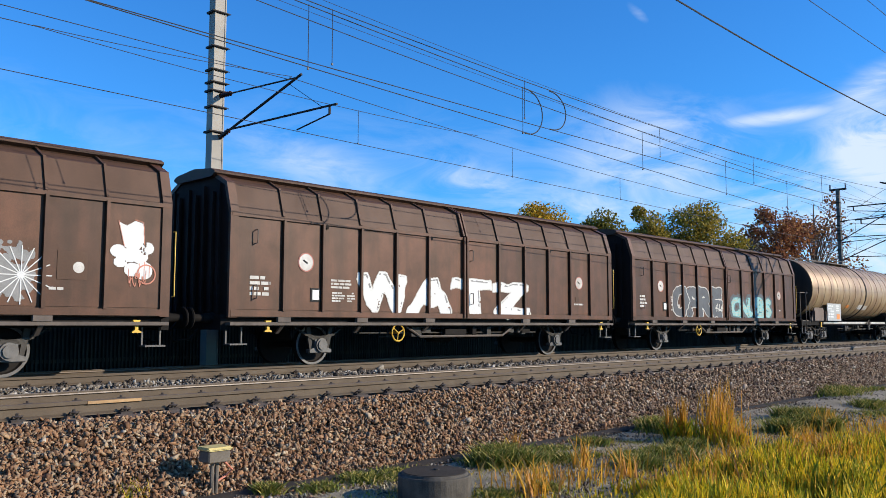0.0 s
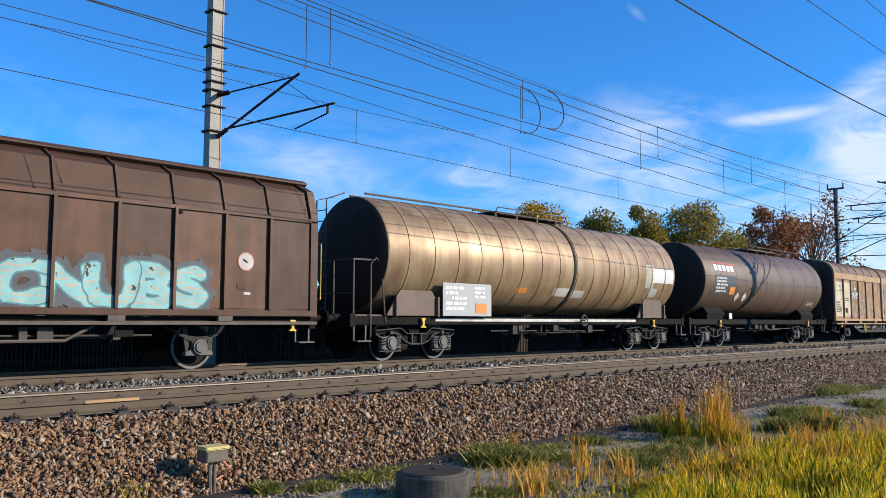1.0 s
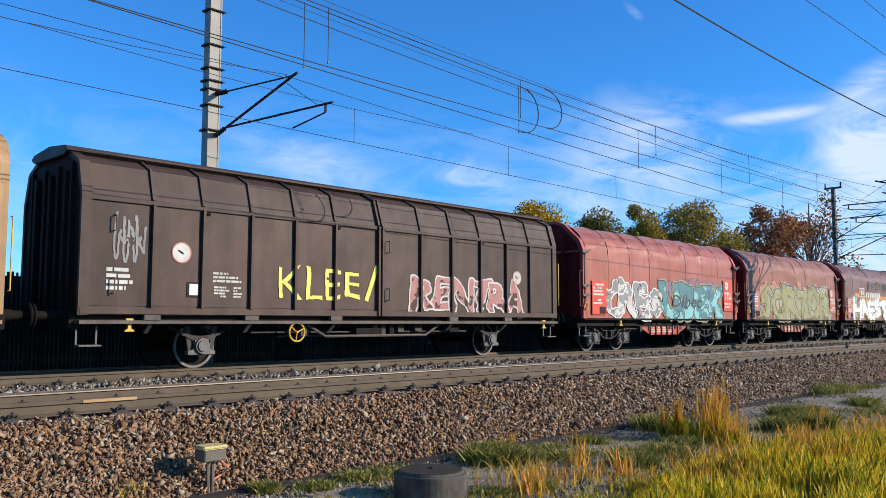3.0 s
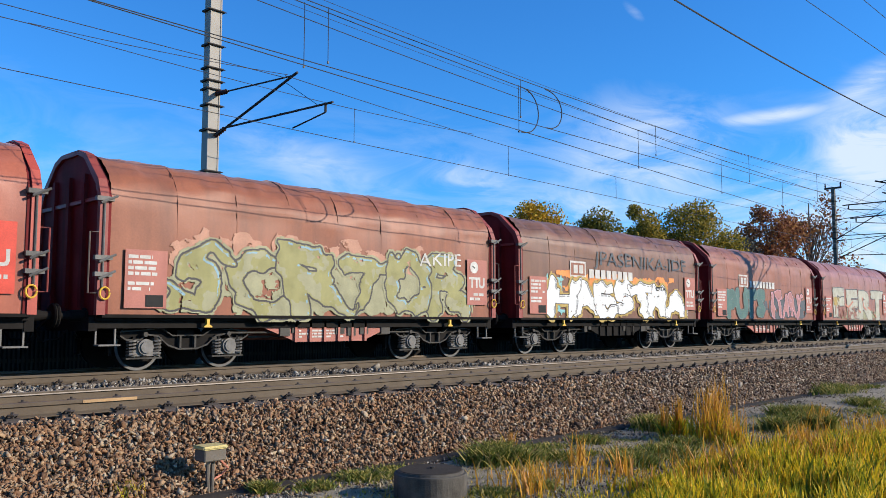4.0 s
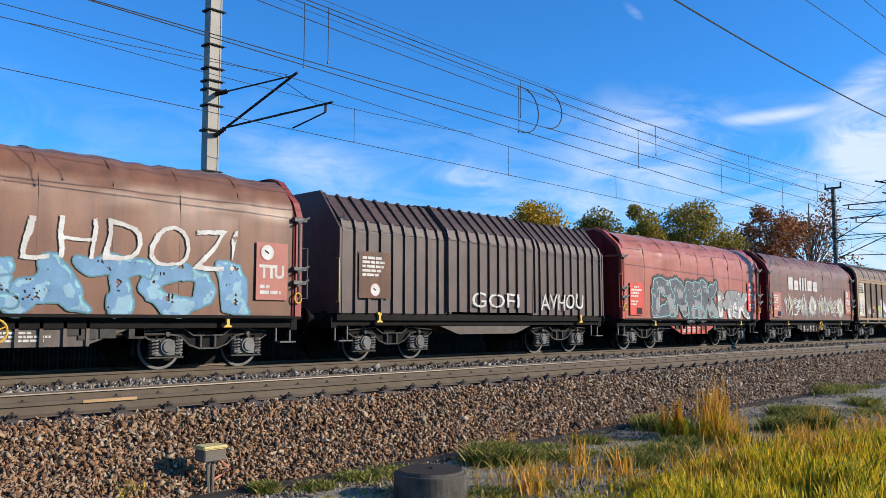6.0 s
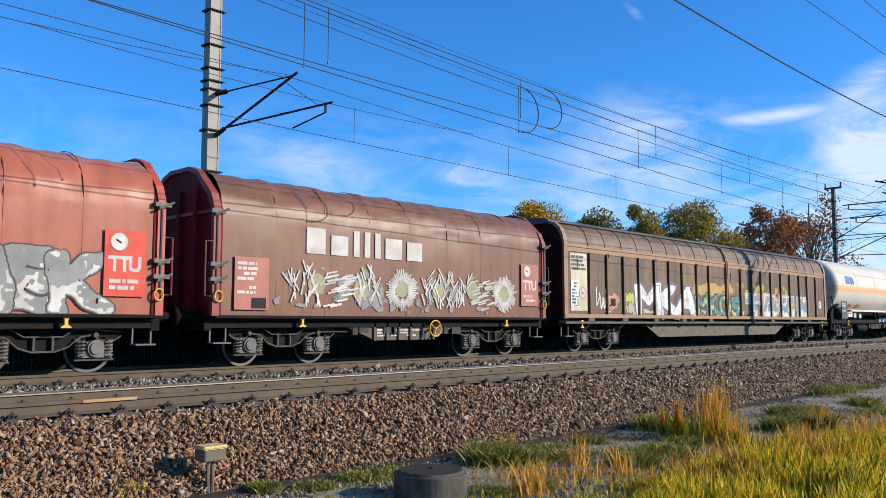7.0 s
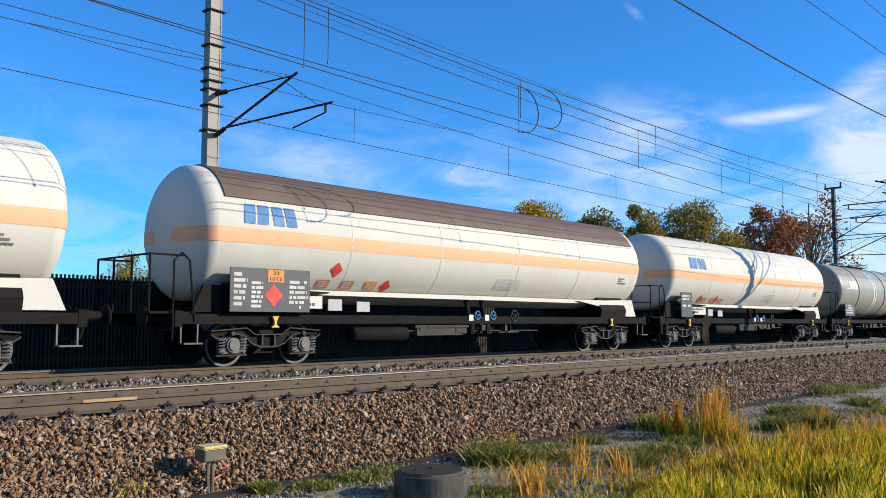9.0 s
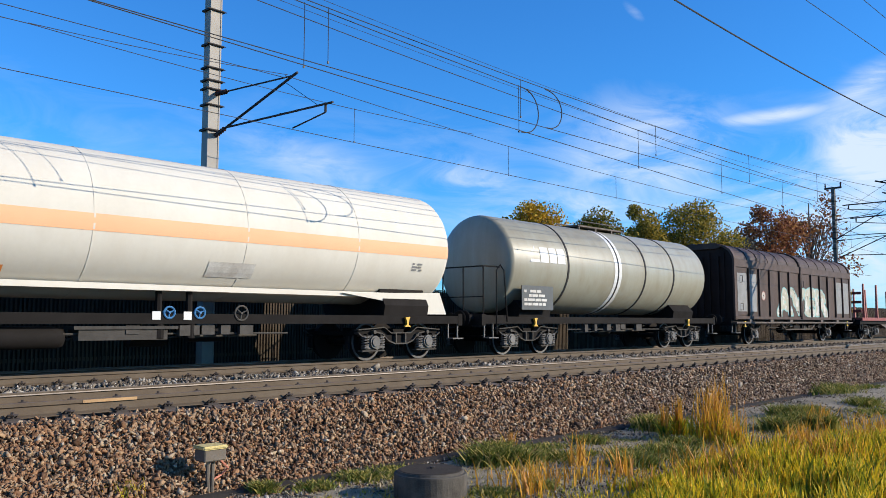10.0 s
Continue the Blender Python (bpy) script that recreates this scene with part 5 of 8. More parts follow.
        for sp in split:
            bm = bmesh.new()
            for d in (-0.085, 0.03):
                box(bm, sp + d, sp + d + 0.055, min(k * (y - 0.01), k * (y + 0.10)), max(k * (y - 0.01), k * (y + 0.10)), 1.10, top)
                for (a0, b0), (a1, b1) in zip(up, up[1:]):
                    prism_x(bm, [(k * aa, bb) for aa, bb in [(a0, b0), (a1, b1), (a1 + 0.05, b1 + 0.055), (a0 + 0.07, b0 + 0.03)]], sp + d, sp + d + 0.055)
            part("door_edge", bm, M[trim], w)
    bm = bmesh.new()
    if cap:
        prism_x(bm, [(-0.72, 4.02), (-0.86, 4.09), (-0.86, 4.13), (-0.74, 4.19), (0, 4.26), (0.74, 4.19), (0.86, 4.13), (0.86, 4.09), (0.72, 4.02)], -h - 0.10, h + 0.10)
    else:
        prism_x(bm, [(-0.37, 4.24), (-0.3, 4.28), (0, 4.30), (0.3, 4.28), (0.37, 4.24)], -h, h)
    part("roof_cap", bm, M["roof_edge" if style == "long" else roofmat], w)
    fh = h + 0.02
    underframe(w, fh, mat="chassis")
    ends(w, fh)
    for x in axles:
        single_axle(w, x)
    for x in bogies:
        bogie(w, x)
    for x in (-h + 0.95, h - 0.6):
        rope_hook(w, x)
    handle(w, h + 0.10, 1.45, 2.7, -1.42)
    # lock rods and catches on the wall
    for sp in (-h + 0.35, *split):
        for z in (2.75, 1.6):
            handle(w, sp + 0.25, z - 0.14, z + 0.14, -1.47, "chassis_dust", 0.1)
    for r in list(ribs)[1::3]:    # roller hangers under the cornice
        bm = bmesh.new()
        box(bm, r + 0.03, r + 0.14, -y - 0.05, -y - 0.01, ptop - 0.08, ptop + 0.04)
        rod(bm, (r + 0.085, -y - 0.07, ptop - 0.03), (r + 0.085, -y - 0.04, ptop - 0.03), 0.04, 10)
        part("roller_hanger", bm, M["chassis"], w)
    for r in list(ribs)[::2]:     # catches and brackets on the guide rail
        bm = bmesh.new()
        box(bm, r - 0.16, r + 0.16, -y - 0.11, -y - 0.02, 0.97, 1.07)
        prism_x(bm, [(-y - 0.06, 0.90), (-y - 0.02, 0.90), (-1.14, 0.74), (-1.20, 0.72)], r - 0.04, r + 0.04)
        part("rail_bracket", bm, M[sill], w)
    brake_gear(w, int(s0), cyl=not bogies)
    if axles:
        bm = bmesh.new()
        bar_path(bm, [(-2.0, -1.24, 0.88), (-1.5, -1.24, 0.62), (1.7, -1.24, 0.62), (2.2, -1.24, 0.88)], 0.032, 6)
        part("truss_rod", bm, M["chassis_dust"], w)
        bm = bmesh.new()
        box(bm, -0.6, 0.2, -1.26, -1.12, 0.66, 0.80)
        box(bm, 0.45, 0.6, -1.26, -1.12, 0.62, 0.88)
        box(bm, 2.6, 2.95, -1.24, -1.1, 0.68, 0.86)
        part("changeover_box", bm, M["chassis"], w)
    return w


def hooded(s0, name, mat, endmat, label, seed, belly="chassis", plates="plate_red", L=10.9, rough=1.0):
    """Coil wagon with a sliding tarpaulin hood over bows."""
    w = thing(name, label, "freight wagon", group="wagons of the freight train")
    MOVERS.append((w, s0))
    h = L / 2
    prof = [(1.40, 1.06), (1.41, 1.7), (1.41, 2.4), (1.41, 3.0), (1.405, 3.12), (1.40, 3.25), (1.385, 3.35), (1.36, 3.45), (1.32, 3.55), (1.27, 3.64), (1.20, 3.73), (1.12, 3.82), (1.03, 3.90), (0.93, 3.97), (0.70, 4.07), (0.40, 4.13), (0.0, 4.15)]
    full = [(-a, b) for a, b in prof] + [(a, b) for a, b in prof[-2::-1]]
    rng = random.Random(seed)
    nx = 90
    bows = 8
    bm = bmesh.new()
    rows = []
    for i in range(nx + 1):
        x = -h + 0.16 + (L - 0.32) * i / nx
        ph = (i / nx * bows) % 1.0
        row = []
        for a, b in full:
            up = max(0.0, (b - 3.0) / 1.1)
            d = -(0.030 if rough > 1.4 else 0.014) * (1 - abs(2 * ph - 1) ** 4) * up
            if b > 3.7:
                d += 0.030 * noise.noise((x * 3.1 + seed, b * 2, a * 1.5))
            k_side = 1.0 if b > 3.05 else 0.30
            d += k_side * rough * (0.016 * noise.noise((x * 1.1 + seed, b * 2.4, a)) + 0.010 * noise.noise((x * 5 + seed * 3, b * 6, a * 3)))
            if 3.0 < b < 3.95:
                d += 0.020 * rough * noise.noise((x * 0.9 + seed, b * 11 + x * 0.5, 3.3))
            row.append(bm.verts.new((x, a + a / 1.45 * d, b + (d * 1.5 if b > 3.3 else 0))))
        rows.append(row)
    bm.verts.ensure_lookup_table()
    for r0, r1 in zip(rows, rows[1:]):
        for j in range(len(full) - 1):
            bm.faces.new((r0[j], r0[j + 1], r1[j + 1], r1[j]))
    hd = part("hood", bm, M[mat], w, "", True)
    for i in range(1, bows):
        x = -h + 0.16 + (L - 0.32) * i / bows
        bm = bmesh.new()
        for (a0, b0), (a1, b1) in zip(full, full[1:]):
            o = 0.006 if rough > 1.4 else 0.003
            prism_x(bm, [(a0 * 0.99, b0 - 0.01), (a1 * 0.99, b1 - 0.01), (a1 * (1 + o / 1.4), b1 + (o if b1 > 3.3 else 0)), (a0 * (1 + o / 1.4), b0 + (o if b0 > 3.3 else 0))], x - 0.008, x + 0.008)
        part("hood_seam", bm, M[mat], hd)
    for s in (-1, 1):
        bm = bmesh.new()
        hoop = [(1.43, 1.06), (1.43, 3.22), (1.30, 3.52), (0.72, 4.06), (0.40, 4.17)]
        outl = [(-a, b) for a, b in hoop] + [(a, b) for a, b in hoop[::-1]]
        prism_x(bm, outl, min(s * (h - 0.16), s * h), max(s * (h - 0.16), s * h))
        e = part("end_wall", bm, M["end_maroon"], w)
        for yy in (-0.7, 0.0, 0.7):
            bm = bmesh.new()
            box(bm, min(s * h, s * (h + 0.07)), max(s * h, s * (h + 0.07)), yy - 0.06, yy + 0.06, 1.2, 3.7)
            part("end_rib", bm, M["end_maroon"], e)
        bm = bmesh.new()
        outer = [(a * 1.02, b + (0.03 if b > 3 else 0)) for a, b in outl]
        inner = [(a * 0.94, b - (0.06 if b > 3 else 0)) for a, b in outl]
        for j in range(len(outl) - 1):
            prism_x(bm, [outer[j], outer[j + 1], inner[j + 1], inner[j]], min(s * (h - 0.1), s * (h + 0.06)), max(s * (h - 0.1), s * (h + 0.06)))
        box(bm, min(s * h, s * (h + 0.05)), max(s * h, s * (h + 0.05)), -1.3, 1.3, 3.15, 3.22)
        part("end_rim", bm, M[endmat], w)
        # locking gear on the corner
        bm = bmesh.new()
        xx = s * (h - 0.02)
        rod(bm, (xx, -1.47, 1.5), (xx, -1.47, 3.2), 0.022, 6)
        for z in (3.12, 2.05, 1.75):
            box(bm, xx - 0.16, xx + 0.16, -1.52, -1.42, z, z + 0.08)
            rod(bm, (xx - 0.1, -1.55, z - 0.05), (xx + 0.2, -1.55, z + 0.1), 0.025, 6)
        part("locking_gear", bm, M["axlebox"], w)
        bm = bmesh.new()
        bar_path(bm, [(s * (h + 0.02), -1.44, 2.55), (s * (h + 0.22), -1.44, 2.55), (s * (h + 0.22), -1.44, 1.45), (s * (h + 0.02), -1.44, 1.45)], 0.017, 6)
        part("grab_handle", bm, M["red_steel" if seed % 2 else "chassis_dust"], w)
        bm = bmesh.new()
        bar_path(bm, [(s * (h - 0.06) + 0.09 * math.cos(a), -1.50, 1.45 + 0.11 * math.sin(a)) for a in np.linspace(0.3, 6.4, 11)], 0.018, 6)
        part("pull_ring", bm, M["yellow"], w, "yellow pull ring")
    # bottom edge of the hood and sole bar
    for k in (-1, 1):
        bm = bmesh.new()
        box(bm, -h + 0.05, h - 0.05, min(k * 1.38, k * 1.45), max(k * 1.38, k * 1.45), 1.015, 1.075)
        part("hood_rail", bm, M["chassis"], w)
    bm = bmesh.new()
    box(bm, -h, h, -1.32, 1.32, 0.96, 1.06)
    part("floor_frame", bm, M["chassis"], w)
    underframe(w, h + 0.02, (1.85, 0.95, 0.50), "chassis", belly, 0.82, 0.97)
    for i in range(6):
        x = -1.0 + i * 0.4
        bm = bmesh.new()
        box(bm, x - 0.03, x + 0.03, -1.24, -1.195, 0.50, 0.96)
        part("stiffener", bm, M[belly], w)
    bars(w, "data_lettering", -0.9, 0.7, 0.58, 0.78, 3, "offwhite", -1.194, seed + 70) if belly != "chassis" else None
    ends(w, h + 0.02)
    for x in (-3.5, 3.5):
        bogie(w, x)
        rope_hook(w, x + 0.25, 0.83, -1.38)
    brake_gear(w, seed, cyl=False, span=2.0)
    # data plates
    plate(w, "data_plate", -h + 0.44, -h + 1.27, 1.19, 2.28, plates, -1.452, label="faded plate with white data lettering")
    bars(w, "data_lettering", -h + 0.5, -h + 1.2, 1.78, 2.2, 4, "offwhite", -1.459, seed)
    bars(w, "data_lettering", -h + 0.5, -h + 1.0, 1.5, 1.7, 2, "offwhite", -1.459, seed + 50)
    plate(w, "label_holder", -h + 0.85, -h + 1.2, 1.22, 1.44, "black", -1.459)
    plate(w, "data_plate", h - 1.10, h - 0.31, 1.40, 2.61, plates, -1.452)
    no_hump_sign(w, h - 0.83, 2.40, 0.18, -1.459)
    lettering(w, "TTU", h - 1.04, h - 0.38, 1.84, 2.16, "offwhite", -1.460, name="stencil", bold=0.17, wear=0)
    bars(w, "data_lettering", h - 1.0, h - 0.42, 1.50, 1.74, 2, "offwhite", -1.459, seed + 9)
    return w


def tank_profile(half, r, dome=0.42, n=9):
    pts = [(-half + dome * (1 - math.cos(math.pi / 2 * i / n)), r * math.sin(math.pi / 2 * i / n) ** 0.8) for i in range(n + 1)]
    return pts + [(-x, q) for x, q in pts[::-1]]


def ring(w, name, x, r, zc, wd, mat, t=0.012, a0=0, a1=360, label=""):
    """Band round a tank at x, from angle a0 to a1 (degrees from the top towards the far side)."""
    bm = bmesh.new()
    n = max(6, int(abs(a1 - a0) / 7.5))
    prev = None
    for i in range(n + 1):
        a = radians(a0 + (a1 - a0) * i / n)
        cur = [bm.verts.new((x + dx, q * math.sin(a), zc + q * math.cos(a))) for dx, q in ((-wd / 2, r - 0.01), (-wd / 2, r + t), (wd / 2, r + t), (wd / 2, r - 0.01))]
        if prev:
            for j in range(4):
                bm.faces.new((prev[j], prev[(j + 1) % 4], cur[(j + 1) % 4], cur[j]))
        prev = cur
    return part(name, bm, M[mat], w, label)


def wrap(ob, r, zc, off=0.006):
    """Bends a flat part that faces -y on to the tank's side; its z is kept."""
    me = ob.data
    for v in me.vertices:
        d = max(-0.999, min(0.999, (v.co.z - zc) / r))
        base = -math.sqrt(1 - d * d) * r
        v.co.y = base - off + (v.co.y + 1.45)
    me.update()


def tank(s0, name, half, frame_half, r, zc, mat, label, pivots, rings, ringmat, dome=0.42, saddle="chassis"):
    w = thing(name, label, "tank wagon", group="wagons of the freight train")
    MOVERS.append((w, s0))
    bm = bmesh.new()
    lathe_x(bm, tank_profile(half, r, dome), 72, 0, zc)
    part("tank", bm, M[mat], w, "", True)
    if mat in ("tank_gold", "tank_dark"):
        # end domes drawn again in a dark colour that imitates their shade
        for s in (-1, 1):
            bm = bmesh.new()
            lathe_x(bm, [(s * (abs(x) + 0.004), q) for x, q in tank_profile(half, r, dome) if x < 0 and q < r * 0.99], 72, 0, zc)
            part("end_dome", bm, M["dome_shade"], w, "domed tank end coloured dark for its shade", True)
    for x in rings:
        ring(w, "tank_seam", x, r, zc, 0.05 if ringmat == "tank_gold" else 0.035, ringmat, 0.016 if ringmat == "tank_gold" else 0.008)
    underframe(w, frame_half, z0=0.90, z1=1.10)
    for s in (-1, 1):
        bm = bmesh.new()
        x = s * (half - 1.6)
        prism_x(bm, [(-1.15, 1.08), (-1.2, 1.35), (-0.98, zc - math.sqrt(r * r - 0.98 ** 2) - 0.0), (-0.5, zc - math.sqrt(r * r - 0.25) + 0.02), (0.5, zc - math.sqrt(r * r - 0.25) + 0.02), (0.98, zc - math.sqrt(r * r - 0.98 ** 2)), (1.2, 1.35), (1.15, 1.08)], x - 0.75, x + 0.75)
        part("saddle", bm, M[saddle], w)
    ends(w, frame_half)
    for p in pivots:
        bogie(w, p)
        rope_hook(w, p, 0.82, -1.30)
    brake_gear(w, int(s0), span=2.2)
    return w


def platform(w, x0, x1, zt, yc=0.0):
    """Catwalk with handrails on top of a tank."""
    bm = bmesh.new()
    box(bm, x0, x1, yc - 0.45, yc + 0.45, zt, zt + 0.05)
    for x in np.arange(x0 + 0.1, x1, 1.0):
        for yy in (-0.4, 0.4):
            box(bm, x - 0.03, x + 0.03, yc + yy - 0.03, yc + yy + 0.03, zt - 0.16, zt)
    p = part("catwalk", bm, M["chassis_dust"], w, "steel catwalk on the tank top")
    bm = bmesh.new()
    for yy in (-0.5, 0.5):
        bar_path(bm, [(x0, yc + yy, zt), (x0 + 0.1, yc + yy, zt + 0.17), (x1 - 0.1, yc + yy, zt + 0.17), (x1, yc + yy, zt)], 0.018, 6)
    part("handrail", bm, M["chassis_dust"], p)


def end_railing(w, x, s, mat="chassis", zt=2.2):
    """Brakeman's platform rails and ladder at one end of the frame."""
    bm = bmesh.new()
    for yy in (-1.15, -0.4, 0.4, 1.15):
        bar_path(bm, [(x, yy, 1.1), (x, yy, zt)], 0.022, 6)
    bar_path(bm, [(x - s * 0.7, -1.15, zt), (x, -1.15, zt), (x, 1.15, zt), (x - s * 0.7, 1.15, zt)], 0.022, 6)
    bar_path(bm, [(x, -1.15, 1.65), (x, 1.15, 1.65)], 0.018, 6)
    bar_path(bm, [(x - s * 0.45, -1.25, 0.6), (x - s * 0.45, -1.25, zt - 0.1), (x - s * 0.62, -1.25, zt + 0.05), (x - s * 0.78, -1.25, zt - 0.1), (x - s * 0.92, -1.25, 0.95)], 0.02, 6)
    part("end_railing", bm, M[mat], w, "tubular end platform railing")
    bm = bmesh.new()
    box(bm, min(x, x - s * 0.95), max(x, x - s * 0.95), -1.2, 1.2, 1.10, 1.14)
    part("end_platform", bm, M[mat], w)


VAN_RIBS = [-5.75, -4.70, -3.58, -2.47, -1.36, 1.38, 2.52, 3.65, 4.75, 5.82]
YW = -1.387      # face of a van's wall panels
YG = -1.378      # paint on van panels


def van_lettering(w, h, seed, mat="offwhite"):
    bars(w, "data_lettering", -h + 0.48, -h + 1.02, 1.5, 1.95, 4, mat, YG, seed)
    no_hump_sign(w, -5.15, 2.28, 0.21, YG)
    plate(w, "label_holder", -5.02, -4.72, 1.42, 1.72, "black", YG + 0.004, 0.012)
    plate(w, "waybill", -4.97, -4.79, 1.46, 1.68, "white", YG - 0.008, 0.004)
    bars(w, "data_lettering", -4.45, -3.8, 1.72, 1.95, 3, mat, YG, seed + 3)
    bars(w, "data_lettering", -4.42, -4.05, 1.42, 1.66, 4, mat, YG, seed + 4)
    bars(w, "data_lettering", -3.98, -3.75, 1.42, 1.66, 4, mat, YG, seed + 6)
    no_hump_sign(w, 5.25, 2.2, 0.2, YG)
    plate(w, "label_plate", 5.05, 5.25, 1.62, 1.76, "brown_roof", YG)
    bars(w, "data_lettering", 4.98, 5.5, 1.5, 1.58, 1, mat, YG, seed + 5)
    brake_wheel(w, -2.4, 0.72)


def wagons():
    brown = "weathered brown sliding-wall freight van with "
    # first van, passing out of the view
    w = van(0.55, "sliding_wall_van", 14.1, [0.0], VAN_RIBS, "brown", "brown", "brown_roof", "bent", brown + "white spray figures", (-4.65, 4.35))
    disc(w, "round_sign", 5.35, 1.92, 0.10, "offwhite", YG, 0.003)
    plate(w, "repaired_patch", 4.98, 5.5, 1.7, 2.2, "brown_roof", YG + 0.004, label="greyer repaired patch")
    bars(w, "data_lettering", 4.7, 5.2, 1.5, 1.58, 1, "offwhite", YG, 11)
    patch(w, [[(6.04, 2.80), (6.20, 2.74), (6.36, 2.84), (6.52, 2.80), (6.54, 2.42), (6.44, 2.30), (6.16, 2.34)], oval(6.05, 2.26, 0.15, 0.12), oval(6.62, 2.34, 0.12, 0.11), oval(6.10, 2.06, 0.13, 0.10),
              oval(6.28, 2.20, 0.17, 0.14), oval(6.46, 2.18, 0.17, 0.13), oval(6.32, 1.93, 0.15, 0.13), oval(6.54, 1.92, 0.18, 0.17)], "white", YG - 0.003, "white sprayed figure with a tall hat")
    strokes(w, 5.9, 6.9, 1.5, 3.0, "salmon", [(6.04, 2.82, 6.16, 2.36), (6.52, 2.82, 6.55, 2.42), (6.36, 2.86, 6.52, 2.82), (6.46, 2.05, 6.46, 1.78), (6.56, 2.08, 6.56, 1.76), (6.66, 2.02, 6.66, 1.80), (6.3, 1.8, 6.3, 1.62)], 0.010, YG - 0.006, "red sprayed contour lines")
    disc(w, "sprayed_ring", 6.6, 1.85, 0.19, "salmon", YG - 0.006, 0.002, inner=0.165)
    squiggle(w, 6.25, 6.6, 1.6, 1.95, "salmon", YG - 0.008, 4, 5, 0.012)
    blob(w, 3.75, 4.65, 1.25, 2.35, "grey", YG, 4, 0.2, label="grey-green sprayed shape")
    for a in range(8):
        bm = bmesh.new()
        box(bm, -0.5, 0.5, -0.002, 0, -0.009, 0.009)
        part("graffiti", bm, M["white"], w, "white sprayed star", m=pose(4.4, YG - 0.004 - 0.0004 * a, 1.75, 0, a * 22.5, 0))
    # second van, large white letters
    w = van(15.97, "sliding_wall_van", 14.1, [0.0], VAN_RIBS, "brown", "brown", "brown_roof", "bent", brown + "huge white graffiti letters", (-4.5, 4.4))
    van_lettering(w, 7.05, 21)
    piece(w, "WATZ", -3.65, 2.75, 1.10, 2.14, "white", "offwhite", None, None, YG - 0.004, 0.12, 0.02, lean=0.15, bounce=0.12, overlap=0.02, warp=0.14, seed=4, wear=0.03, block=True, label="huge white block graffiti letters", shine="grey")
    # third van, outlined and turquoise letters
    w = van(31.4, "sliding_wall_van", 14.1, [0.0], VAN_RIBS, "brown", "brown", "brown_roof", "bent", brown + "outlined and turquoise graffiti", (-4.5, 4.4))
    van_lettering(w, 7.05, 31)
    piece(w, "OPRE", -4.2, -0.35, 1.12, 2.36, "slate", "offwhite", None, None, YG - 0.004, 0.14, 0.030, overlap=0.35, warp=0.18, seed=6, wear=0.04, label="dark bubble letters with white outline")
    lettering(w, "416", -1.0, -0.3, 1.42, 1.75, "offwhite", YG - 0.010, None, -0.03, 0.3, 0.1, 8, label="white sprayed tag", wear=0)
    piece(w, "CNUBS", 0.5, 4.4, 1.18, 2.06, "cyan", "teal", "slate", "pale", YG - 0.004, 0.13, 0.028, 0.15, 0.12, 0.12, 0.30, 0.16, 9, 0.05, 8, label="turquoise bubble letters with dark halo")
    # golden tank
    w = tank(47.58, "tank_wagon", 7.27, 7.95, 1.47, 2.68, "tank_gold", "stained golden aluminium tank wagon with seam rings", (-5.7, 5.7),
             [-6.3 + 0.9 * i for i in range(15)], "tank_gold", 0.30)
    ring(w, "strap", 0.75, 1.47, 2.68, 0.09, "fitting", 0.03, label="dark strap round the tank")
    platform(w, -1.9, 1.7, 4.2)
    bm = bmesh.new()
    bar_path(bm, [(-6.8, 0.3, 4.22), (-1.9, 0.3, 4.25)], 0.03, 6)
    bar_path(bm, [(-6.8, -0.3, 4.22), (-1.9, -0.3, 4.25)], 0.03, 6)
    part("top_rail", bm, M["chassis_dust"], w)
    end_railing(w, -7.85, -1, "chassis_dust", 2.45)
    bm = bmesh.new()
    bar_path(bm, [(-7.4, 0.9, 1.1), (-7.4, 0.9, 4.1), (-6.9, 0.8, 4.25)], 0.02, 6)
    bar_path(bm, [(-7.4, 0.5, 1.1), (-7.4, 0.5, 4.1), (-6.9, 0.4, 4.3)], 0.02, 6)
    for z in np.arange(1.3, 4.1, 0.28):
        rod(bm, (-7.4, 0.5, z), (-7.4, 0.9, z), 0.014, 6)
    part("ladder", bm, M["chassis_dust"], w)
    p = plate(w, "data_board", -5.1, -3.2, 1.12, 1.98, "grey_sign", -1.40, 0.03, "pale grey data board with rows of lettering")
    bars(w, "data_lettering", -5.0, -4.05, 1.25, 1.92, 5, "white", -1.434, 7)
    bars(w, "data_lettering", -3.9, -3.3, 1.58, 1.92, 3, "white", -1.434, 8)
    plate(w, "danger_label", -3.85, -3.4, 1.2, 1.46, "signal_orange", -1.434, 0.004, "orange danger label")
    for x in (-5.95, 5.6):
        bm = bmesh.new()
        prism_y(bm, [(x - 1.0, 1.12), (x + 1.0, 1.12), (x + 0.55, 1.75), (x - 0.55, 1.75)], -1.32, -1.27)
        box(bm, x - 0.75, x - 0.7, -1.4, -1.32, 1.1, 1.6)
        box(bm, x + 0.7, x + 0.75, -1.4, -1.32, 1.1, 1.6)
        part("saddle_plate", bm, M["sunshade"], w, "sooty saddle plate")
    for a, b, z0, z1, mt in ((5.45, 6.9, 2.35, 2.85, "white"), (5.0, 5.55, 2.15, 2.95, "pale"), (5.35, 5.9, 1.85, 2.15, "grey_sign"), (-0.1, 0.65, 1.75, 2.0, "offwhite"), (0.8, 1.5, 1.72, 1.95, "offwhite"), (-1.9, -1.4, 1.8, 1.95, "signal_orange")):
        bm = bmesh.new()
        xs = np.linspace(a, b, 2)
        zs = np.linspace(z0, z1, 6)
        g = [[bm.verts.new((x, -1.45, z)) for x in xs] for z in zs]
        for r0, r1 in zip(g, g[1:]):
            bm.faces.new((r0[0], r0[1], r1[1], r1[0]))
